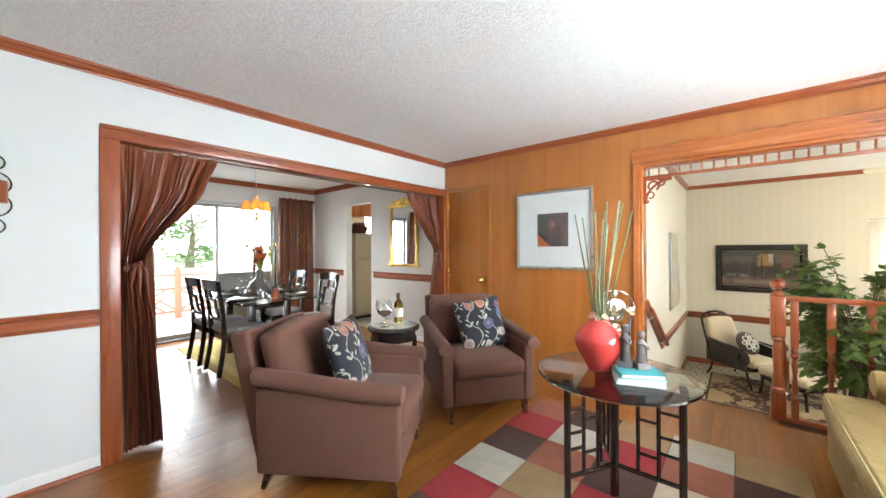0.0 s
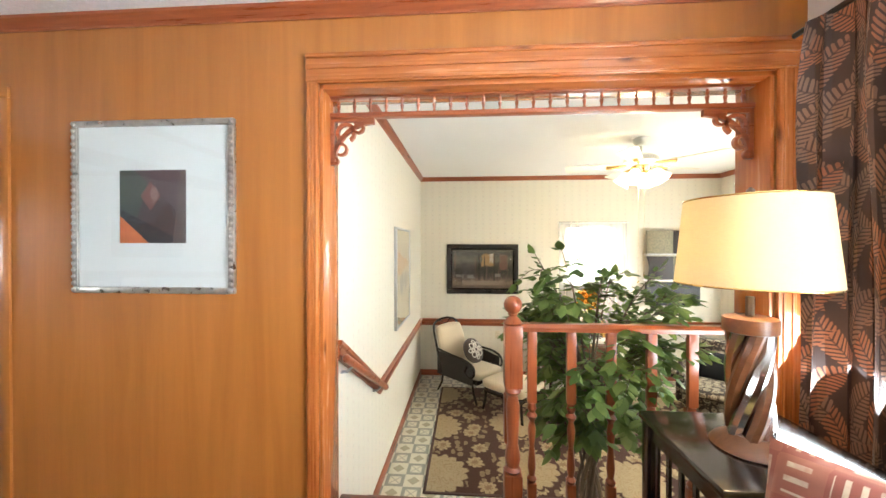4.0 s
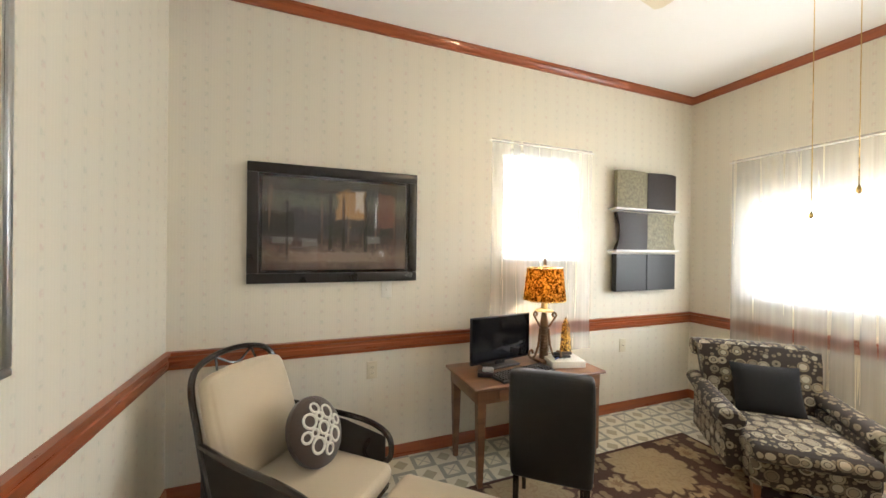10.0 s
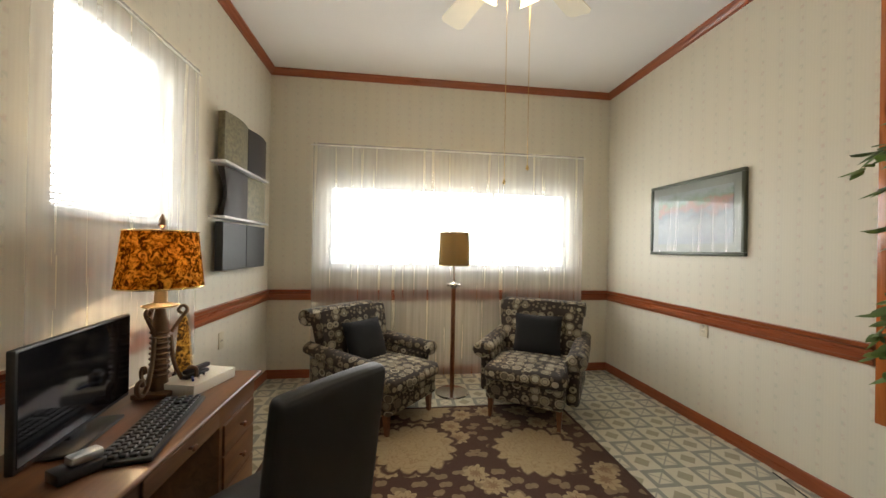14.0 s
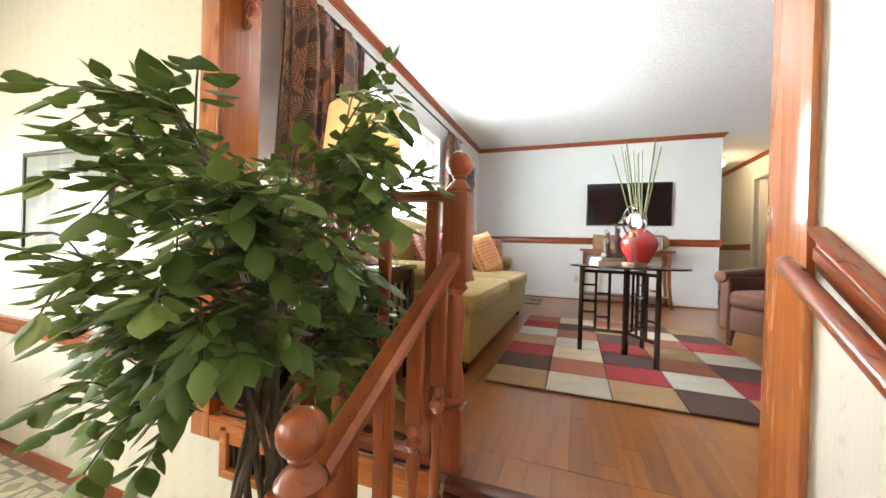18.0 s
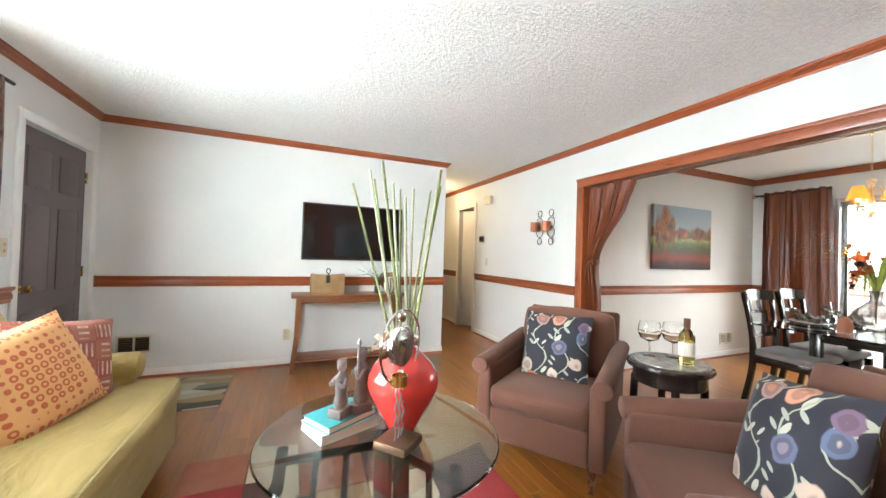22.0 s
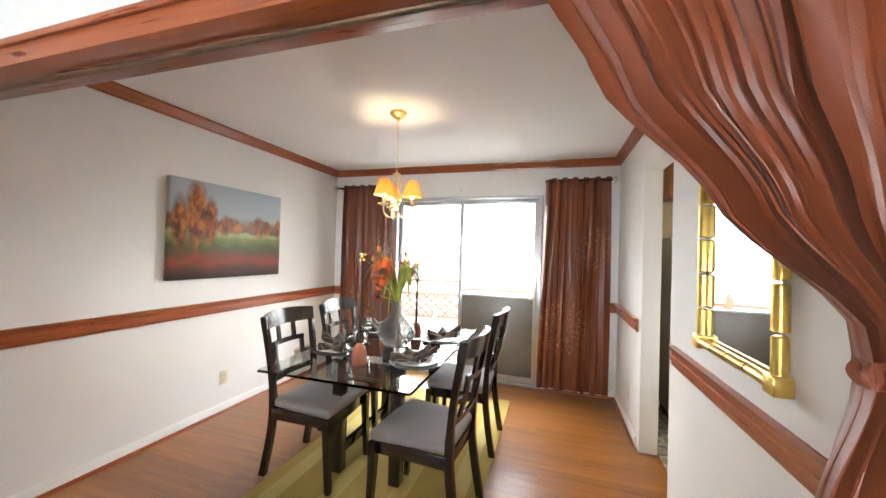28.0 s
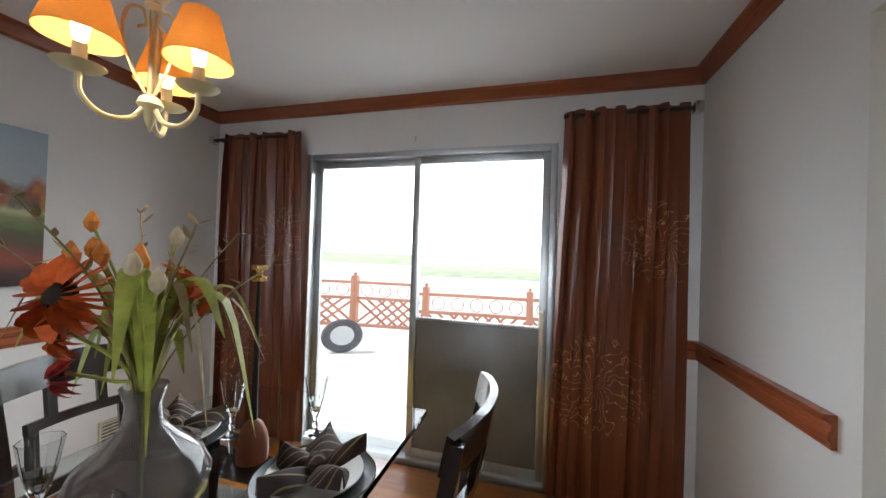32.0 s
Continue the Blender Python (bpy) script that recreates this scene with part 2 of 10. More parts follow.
M["floor_gap"] = plain("floor_gap", (0.07, 0.022, 0.006), 0.5)
M["wall_cream"] = plain("wall_cream", (0.72, 0.6, 0.42), 0.6, vary=0.03, scale=1.5)
M["black_wood"] = wood("black_wood", (0.012, 0.008, 0.007), (0.03, 0.018, 0.014), 0.22, axis=2, grain=30, coat=0.5)
M["dark_wood"] = wood("dark_wood", (0.05, 0.014, 0.008), (0.1, 0.03, 0.014), 0.28, axis=0, grain=30, coat=0.4)
M["step_paint"] = plain("step_paint", (0.115, 0.026, 0.013), 0.32, vary=0.2, scale=7, fine=150, relief=0.1, Coat_Weight=0.3)
M["brown_wood"] = wood("brown_wood", (0.13, 0.045, 0.016), (0.24, 0.09, 0.034), 0.35, axis=0, grain=24, coat=0.2)
M["chrome"] = plain("chrome", (0.72, 0.72, 0.72), 0.16, 1.0, vary=0.05, relief=0.02)
M["brass"] = plain("brass", (0.78, 0.55, 0.2), 0.25, 1.0, vary=0.1, relief=0.05)
M["gold"] = plain("gold", (0.8, 0.57, 0.16), 0.32, 1.0, vary=0.2, scale=20, relief=0.3)
M["aluminium"] = plain("aluminium", (0.55, 0.57, 0.58), 0.35, 1.0, vary=0.08, relief=0.05)
M["iron"] = plain("iron", (0.05, 0.045, 0.04), 0.45, 0.8, vary=0.3, relief=0.2)
M["bronze"] = plain("bronze", (0.16, 0.1, 0.06), 0.4, 0.7, vary=0.3, scale=15, relief=0.3)
M["pewter"] = plain("pewter", (0.19, 0.165, 0.16), 0.5, 0.35, vary=0.3, scale=20, relief=0.4)
M["black_plastic"] = plain("black_plastic", (0.012, 0.012, 0.014), 0.35, vary=0.1)
M["screen"] = plain("screen", (0.006, 0.006, 0.008), 0.08, vary=0.05, relief=0)
M["leather"] = plain("black_leather", (0.006, 0.006, 0.007), 0.5, vary=0.2, fine=300, relief=0.5)
M["ivory"] = plain("ivory_plastic", (0.66, 0.6, 0.45), 0.4, vary=0.03)
M["door_grey"] = plain("door_grey_brown", (0.13, 0.1, 0.1), 0.5, vary=0.06, scale=3)
M["glass"] = glass("clear_glass")
M["table_glass"] = glass("table_glass", (0.86, 0.93, 0.9))
M["coffee_glass"] = glass("coffee_glass", (0.62, 0.66, 0.65))
M["window_glass"] = glass("window_glass", (1, 1, 1), 0.0, 1.1)
M["smoke_glass"] = glass("smoke_glass", (0.62, 0.6, 0.59), 0.03)
M["smoke_glass"].node_tree.nodes["Principled BSDF"].inputs["Transmission Weight"].default_value = 0.88
M["mirror"] = plain("mirror", (0.9, 0.9, 0.9), 0.1, 1.0, vary=0.0, relief=0)
M["mirror"].node_tree.nodes["Principled BSDF"].inputs["Roughness"].default_value = 0.02
for l in list(M["mirror"].node_tree.links):
    if l.to_socket.name == "Roughness":
        M["mirror"].node_tree.links.remove(l)
M["satin_brown"] = fabric("satin_brown", (0.2, 0.05, 0.018), 0.4, 500, 0.12, 0.05, 0.15)
def ribbed(name, color):
    """Corded upholstery: fine upright ribs, the nap a little paler on their crests."""
    m, nt, nodes, links, b = shader(name)
    x, y, z = separate(nt)
    u = math_node(nt, "ADD", x, y)
    rib = math_node(nt, "ADD", math_node(nt, "MULTIPLY", math_node(nt, "SINE", math_node(nt, "MULTIPLY", u, 900.0)), 0.5), 0.5)
    broad, slub = noise_tex(nt, coords(nt), 4.0, 5), noise_tex(nt, coords(nt, (1, 1, 0.2)), 160.0, 3)
    col = mixed(nt, broad, tuple(c * 0.85 for c in color), tuple(c * 1.15 for c in color))
    col = mixed(nt, math_node(nt, "MULTIPLY", rib, 0.3), col, tuple(c * 1.7 for c in color))
    col = mixed(nt, math_node(nt, "MULTIPLY", slub, 0.35), col, tuple(c * 0.5 for c in color))
    links.new(col, b.inputs["Base Color"])
    set_in(b, Roughness=0.85, Sheen_Weight=0.06)
    bump(nt, b, rib, 0.5, 0.0008)
    return m


M["taupe"] = ribbed("taupe_fabric", (0.125, 0.052, 0.032))
M["olive"] = fabric("olive_fabric", (0.36, 0.265, 0.08), 0.62, 1600, 0.12, 0.1, 0.25, 0.03)
M["olive_piping"] = fabric("olive_piping", (0.45, 0.36, 0.16), 0.8, 1600, 0.1)
M["red_velvet"] = fabric("red_velvet", (0.42, 0.012, 0.022), 0.8, 1500, 0.25, 0.8, 0.2)
M["black_cloth"] = fabric("black_cloth", (0.008, 0.008, 0.009), 0.95, 1200, 0.2, 0.0)
M["cream_cloth"] = fabric("cream_cloth", (0.62, 0.52, 0.36), 0.9, 1300, 0.08, 0.3, 0.3)
M["grey_seat"] = fabric("grey_seat_cloth", (0.24, 0.215, 0.21), 0.9, 1500, 0.1, 0.05, 0.3)


def wallpaper():
    m, nt, nodes, links, b = shader("striped_wallpaper")
    x, y, z = separate(nt)
    u = math_node(nt, "ADD", x, y)
    f = math_node(nt, "FRACT", math_node(nt, "MULTIPLY", math_node(nt, "ADD", u, 40.0), 9.5))
    d = math_node(nt, "ABSOLUTE", math_node(nt, "SUBTRACT", f, 0.5))
    stripe = ramp(nt, d, [(0.05, 0.0), (0.08, 1.0), (0.2, 1.0), (0.24, 0.0)])
    lines = math_node(nt, "SINE", math_node(nt, "MULTIPLY", u, 420.0))
    base = mixed(nt, math_node(nt, "MULTIPLY", stripe, 0.35), (0.75, 0.71, 0.6), (0.7, 0.67, 0.575))
    base = mixed(nt, math_node(nt, "MULTIPLY", math_node(nt, "ADD", lines, 1.0), 0.05), base, (0.55, 0.52, 0.42))
    fl = noise_tex(nt, coords(nt, (1, 1, 1)), 75.0, 2)
    dots = math_node(nt, "MULTIPLY", ramp(nt, d, [(0.07, 1.0), (0.11, 0.0)]), ramp(nt, math_node(nt, "FRACT", math_node(nt, "MULTIPLY", math_node(nt, "ADD", z, 9.0), 15.0)), [(0.25, 0.0), (0.4, 1.0), (0.6, 1.0), (0.75, 0.0)]))
    dots = math_node(nt, "MULTIPLY", dots, ramp(nt, fl, [(0.4, 0.0), (0.56, 0.3)]))
    col = mixed(nt, dots, base, mixed(nt, ramp(nt, noise_tex(nt, coords(nt), 24.0, 1), [(0.45, 0.0), (0.55, 1.0)]), (0.56, 0.34, 0.33), (0.38, 0.44, 0.36)))
    stain = noise_tex(nt, coords(nt), 1.3, 5)
    col = mixed(nt, math_node(nt, "MULTIPLY", stain, 0.2), col, (0.6, 0.54, 0.4))
    links.new(col, b.inputs["Base Color"])
    set_in(b, Roughness=0.55)
    bump(nt, b, lines, 0.1, 0.0005)
    return m


def vinyl():
    """Checked vinyl: cream cells with an olive diamond, grey cells with a pale frame."""
    m, nt, nodes, links, b = shader("printed_vinyl")
    x, y, z = separate(nt)
    p = 1 / 0.3
    def cell(v, shift):
        return math_node(nt, "FRACT", math_node(nt, "ADD", math_node(nt, "MULTIPLY", math_node(nt, "ADD", v, 20.0), p), shift))
    fx, fy = cell(x, 0.0), cell(y, 0.0)
    check = math_node(nt, "ABSOLUTE", math_node(nt, "SUBTRACT", math_node(nt, "GREATER_THAN", fx, 0.5), math_node(nt, "GREATER_THAN", fy, 0.5)))
    a = math_node(nt, "ABSOLUTE", math_node(nt, "SUBTRACT", math_node(nt, "FRACT", math_node(nt, "MULTIPLY", fx, 2.0)), 0.5))
    c = math_node(nt, "ABSOLUTE", math_node(nt, "SUBTRACT", math_node(nt, "FRACT", math_node(nt, "MULTIPLY", fy, 2.0)), 0.5))
    d, q = math_node(nt, "ADD", a, c), math_node(nt, "MAXIMUM", a, c)
    n = noise_tex(nt, coords(nt), 40, 4)
    cream = mixed(nt, n, (0.6, 0.58, 0.46), (0.7, 0.67, 0.54))
    grey = mixed(nt, n, (0.25, 0.26, 0.22), (0.33, 0.34, 0.29))
    diamond = mixed(nt, ramp(nt, d, [(0.33, 1.0), (0.35, 0.0)]), cream, mixed(nt, n, (0.32, 0.3, 0.2), (0.42, 0.39, 0.28)))
    frame_ = mixed(nt, ramp(nt, q, [(0.3, 1.0), (0.32, 0.0)]), grey, cream)
    bow = ramp(nt, math_node(nt, "ABSOLUTE", math_node(nt, "SUBTRACT", a, c)), [(0.03, 1.0), (0.045, 0.0)])
    frame_ = mixed(nt, math_node(nt, "MULTIPLY", bow, ramp(nt, q, [(0.3, 0.8), (0.32, 0.0)])), frame_, grey)
    col = mixed(nt, check, frame_, diamond)
    links.new(col, b.inputs["Base Color"])
    set_in(b, Roughness=0.32)
    bump(nt, b, n, 0.1, 0.0005)
    return m


def popcorn():
    m, nt, nodes, links, b = shader("popcorn_plaster")
    v = coords(nt)
    n1, n2 = noise_tex(nt, v, 75, 3, 0.6), noise_tex(nt, v, 28, 4, 0.6)
    h = math_node(nt, "ADD", ramp(nt, n1, [(0.42, 0.0), (0.62, 1.0)]), math_node(nt, "MULTIPLY", ramp(nt, n2, [(0.45, 0.0), (0.65, 1.0)]), 0.8))
    links.new(mixed(nt, h, (0.8, 0.81, 0.8), (0.87, 0.88, 0.87)), b.inputs["Base Color"])
    set_in(b, Roughness=0.95)
    bump(nt, b, h, 0.45, 0.008)
    return m


M["wallpaper"], M["vinyl"], M["popcorn"] = wallpaper(), vinyl(), popcorn()
M["grey_film"] = plain("grey_film", (0.2, 0.2, 0.19), 0.35, vary=0.2, scale=3)


# printed and woven patterns
def voronoi(nt, vec, scale, rand=1.0, feature="F1"):
    v = nt.nodes.new("ShaderNodeTexVoronoi")
    v.inputs["Scale"].default_value, v.inputs["Randomness"].default_value = scale, rand
    v.feature = feature
    nt.links.new(vec, v.inputs["Vector"])
    return v


def floral(name):
    """Navy cloth with round cream, orange, blue and red blossoms on pale stems."""
    m, nt, nodes, links, b = shader(name)
    v = coords(nt)
    n = nodes.new("ShaderNodeTexNoise")
    n.inputs["Scale"].default_value = 14.0
    links.new(v, n.inputs["Vector"])
    wob = nodes.new("ShaderNodeVectorMath")
    wob.operation = "MULTIPLY_ADD"
    links.new(n.outputs["Color"], wob.inputs[0])
    wob.inputs[1].default_value = (0.03, 0.03, 0.03)
    links.new(v, wob.inputs[2])
    vo = voronoi(nt, wob.outputs[0], 6.8, 0.6)
    sep = nodes.new("ShaderNodeSeparateColor")
    links.new(vo.outputs["Color"], sep.inputs[0])
    outer = ramp(nt, sep.outputs[0], [(0.0, (0.4, 0.3, 0.24)), (0.3, (0.5, 0.4, 0.32)), (0.42, (0.5, 0.17, 0.08)), (0.58, (0.07, 0.12, 0.2)), (0.75, (0.2, 0.04, 0.05)), (1.0, (0.55, 0.48, 0.4))])
    inner = ramp(nt, sep.outputs[1], [(0.0, (0.07, 0.12, 0.22)), (0.4, (0.5, 0.2, 0.1)), (0.7, (0.05, 0.03, 0.05)), (1.0, (0.5, 0.4, 0.3))])
    d = vo.outputs["Distance"]
    col = (0.018, 0.017, 0.026)
    for rot, sc, tint in (((0.3, 0.2, 0.7), 11.0, (0.3, 0.31, 0.25)), ((0.1, 0.4, -0.9), 9.5, (0.42, 0.39, 0.32))):
        st = nodes.new("ShaderNodeVectorMath")
        st.operation = "MULTIPLY"
        links.new(coords(nt, rot=(0, 0, rot[2])), st.inputs[0])
        st.inputs[1].default_value = (1, 2.8, 1.5)
        leaf = voronoi(nt, st.outputs[0], sc, 0.9)
        sl = nodes.new("ShaderNodeSeparateColor")
        links.new(leaf.outputs["Color"], sl.inputs[0])
        mask = math_node(nt, "MULTIPLY", ramp(nt, leaf.outputs["Distance"], [(0.27, 1.0), (0.3, 0.0)]), math_node(nt, "GREATER_THAN", sl.outputs[0], 0.45))
        col = mixed(nt, mask, col, tint)
    sx = nodes.new("ShaderNodeSeparateXYZ")
    links.new(wob.outputs[0], sx.inputs[0])
    wave = math_node(nt, "ADD", math_node(nt, "MULTIPLY", sx.outputs[0], 7.0), math_node(nt, "MULTIPLY", math_node(nt, "SINE", math_node(nt, "MULTIPLY", sx.outputs[1], 22.0)), 0.35))
    line = math_node(nt, "ABSOLUTE", math_node(nt, "SUBTRACT", math_node(nt, "FRACT", wave), 0.5))
    col = mixed(nt, ramp(nt, line, [(0.025, 1.0), (0.04, 0.0)]), col, (0.3, 0.31, 0.24))
    on_ = math_node(nt, "GREATER_THAN", sep.outputs[2], 0.12)
    col = mixed(nt, math_node(nt, "MULTIPLY", ramp(nt, d, [(0.31, 1.0), (0.34, 0.0)]), on_), col, outer)
    col = mixed(nt, math_node(nt, "MULTIPLY", ramp(nt, d, [(0.23, 1.0), (0.25, 0.0)]), on_), col, mixed(nt, 0.45, outer, (0.05, 0.03, 0.04)))
    col = mixed(nt, math_node(nt, "MULTIPLY", ramp(nt, d, [(0.13, 1.0), (0.16, 0.0)]), on_), col, inner)
    links.new(col, b.inputs["Base Color"])
    set_in(b, Roughness=0.85, Sheen_Weight=0.05)
    bump(nt, b, noise_tex(nt, v, 500, 2), 0.4, 0.0006)
    return m


def dotted(name):
    """Dark brown cloth with olive and cream discs and rings."""
    m, nt, nodes, links, b = shader(name)
    v = coords(nt)
    few = voronoi(nt, v, 27.0, 0.6)
    col = mixed(nt, ramp(nt, few.outputs["Distance"], [(0.33, 1.0), (0.36, 0.0)]), (0.028, 0.019, 0.013), (0.17, 0.135, 0.085))
    vo = voronoi(nt, v, 13.0, 0.45)
    sep = nodes.new("ShaderNodeSeparateColor")
    links.new(vo.outputs["Color"], sep.inputs[0])
    disc = ramp(nt, sep.outputs[0], [(0.0, (0.16, 0.125, 0.075)), (0.3, (0.26, 0.22, 0.14)), (0.6, (0.36, 0.32, 0.23)), (1.0, (0.1, 0.075, 0.045))])
    core = ramp(nt, sep.outputs[1], [(0.0, (0.22, 0.185, 0.12)), (0.55, (0.4, 0.36, 0.27)), (1.0, (0.08, 0.06, 0.035))])
    d = vo.outputs["Distance"]
    col = mixed(nt, ramp(nt, d, [(0.5, 1.0), (0.53, 0.0)]), col, (0.028, 0.019, 0.013))
    col = mixed(nt, ramp(nt, d, [(0.47, 1.0), (0.49, 0.0)]), col, disc)
    col = mixed(nt, ramp(nt, d, [(0.34, 1.0), (0.36, 0.0)]), col, (0.03, 0.021, 0.014))
    col = mixed(nt, ramp(nt, d, [(0.31, 1.0), (0.33, 0.0)]), col, core)
    links.new(col, b.inputs["Base Color"])
    set_in(b, Roughness=0.85, Sheen_Weight=0.05)
    bump(nt, b, noise_tex(nt, v, 600, 2), 0.4, 0.0006)
    return m


def leafy(name, ground, leaf_a, leaf_b, rough=0.45):
    """Curtain cloth with large curved fern leaves, two layers of them."""
    m, nt, nodes, links, b = shader(name)
    col = mixed(nt, noise_tex(nt, coords(nt, kind="UV"), 60, 3), tuple(c * 0.8 for c in ground), ground)
    relief = None
    for turn, tints, shift in ((-0.75, (leaf_b, leaf_a), 3.7), (0.55, (leaf_a, leaf_b), 0.0)):
        v = nodes.new("ShaderNodeVectorMath")
        links.new(coords(nt, (8.0, 4.2, 1), "UV"), v.inputs[0])
        v.inputs[1].default_value = (shift, shift * 0.7, 0)
        vo = voronoi(nt, v.outputs[0], 1.0, 0.55)
        rel = nodes.new("ShaderNodeVectorMath")
        rel.operation = "SUBTRACT"
        links.new(v.outputs[0], rel.inputs[0])
        links.new(vo.outputs["Position"], rel.inputs[1])
        s = nodes.new("ShaderNodeSeparateXYZ")
        links.new(rel.outputs[0], s.inputs[0])
        sy, sz = math_node(nt, "MULTIPLY", s.outputs[0], 0.125), math_node(nt, "MULTIPLY", s.outputs[1], 0.238)
        ca, sa = math.cos(turn), math.sin(turn)
        along = math_node(nt, "ADD", math_node(nt, "MULTIPLY", sz, ca), math_node(nt, "MULTIPLY", sy, sa))
        across = math_node(nt, "SUBTRACT", math_node(nt, "MULTIPLY", sy, ca), math_node(nt, "MULTIPLY", sz, sa))
        bend = math_node(nt, "MULTIPLY", math_node(nt, "MULTIPLY", along, along), 2.6)
        ay = math_node(nt, "ABSOLUTE", math_node(nt, "SUBTRACT", across, bend))
        vein = math_node(nt, "SINE", math_node(nt, "MULTIPLY", math_node(nt, "SUBTRACT", along, math_node(nt, "MULTIPLY", ay, 0.7)), 370.0))
        shape = math_node(nt, "ADD", math_node(nt, "MULTIPLY", math_node(nt, "MULTIPLY", ay, ay), 500.0), math_node(nt, "MULTIPLY", math_node(nt, "MULTIPLY", along, along), 62.0))
        shape = math_node(nt, "ADD", shape, math_node(nt, "MULTIPLY", vein, -0.12))
        inside = ramp(nt, shape, [(0.85, 1.0), (0.93, 0.0)])
        mask = math_node(nt, "MULTIPLY", ramp(nt, math_node(nt, "ADD", math_node(nt, "MULTIPLY", vein, 0.5), 0.5), [(0.22, 0.0), (0.38, 1.0)]), inside)
        mask = math_node(nt, "MULTIPLY", mask, ramp(nt, ay, [(0.0025, 0.0), (0.004, 1.0)]))
        sep = nodes.new("ShaderNodeSeparateColor")
        links.new(vo.outputs["Color"], sep.inputs[0])
        col = mixed(nt, inside, col, ground)
        col = mixed(nt, mask, col, mixed(nt, ramp(nt, sep.outputs[0], [(0.35, 0.0), (0.65, 1.0)]), *tints))
        relief = mask if relief is None else math_node(nt, "MAXIMUM", relief, mask)
    links.new(col, b.inputs["Base Color"])
    links.new(math_node(nt, "SUBTRACT", rough + 0.1, math_node(nt, "MULTIPLY", relief, 0.2)), b.inputs["Roughness"])
    set_in(b, Sheen_Weight=0.05)
    bump(nt, b, relief, 0.2, 0.001)
    return m


def blocks(name, ground, second, mark, scale=11.0):
    """Patchwork cushion cloth: squares that hold groups of pale stitched bars."""
    m, nt, nodes, links, b = shader(name)
    v = coords(nt, (scale, scale, 0.01))
    ck = nodes.new("ShaderNodeTexChecker")
    ck.inputs["Scale"].default_value = 1.0
    sh = nodes.new("ShaderNodeVectorMath")
    links.new(v, sh.inputs[0])
    sh.inputs[1].default_value = (40.0, 40.0, 0.5)
    links.new(sh.outputs[0], ck.inputs["Vector"])
    s = nodes.new("ShaderNodeSeparateXYZ")
    links.new(sh.outputs[0], s.inputs[0])
    n = noise_tex(nt, v, 1.6, 3)
    fx = math_node(nt, "ABSOLUTE", math_node(nt, "SUBTRACT", math_node(nt, "FRACT", s.outputs[0]), 0.5))
    fy = math_node(nt, "ABSOLUTE", math_node(nt, "SUBTRACT", math_node(nt, "FRACT", s.outputs[1]), 0.5))
    def bars(along, across, count, reach):
        st = math_node(nt, "SINE", math_node(nt, "MULTIPLY", along, 6.2832 * count))
        return math_node(nt, "MULTIPLY", ramp(nt, st, [(0.25, 0.0), (0.5, 1.0)]), math_node(nt, "MULTIPLY", ramp(nt, across, [(reach, 1.0), (reach + 0.03, 0.0)]), 1.0))
    a = math_node(nt, "MULTIPLY", bars(s.outputs[0], fy, 4.0, 0.34), ramp(nt, fx, [(0.4, 1.0), (0.42, 0.0)]))
    c = math_node(nt, "MULTIPLY", bars(s.outputs[1], fx, 3.0, 0.22), ramp(nt, fy, [(0.4, 1.0), (0.42, 0.0)]))
    mask = mixed(nt, ck.outputs["Fac"], a, c)
    worn = math_node(nt, "MULTIPLY", mask, ramp(nt, n, [(0.35, 0.25), (0.55, 1.0)]))
    col = mixed(nt, ck.outputs["Fac"], ground, second)
    col = mixed(nt, n, col, ground)
    col = mixed(nt, worn, col, mark)
    links.new(col, b.inputs["Base Color"])
    set_in(b, Roughness=0.7, Sheen_Weight=0.05)
    bump(nt, b, worn, 0.3, 0.001)
    return m


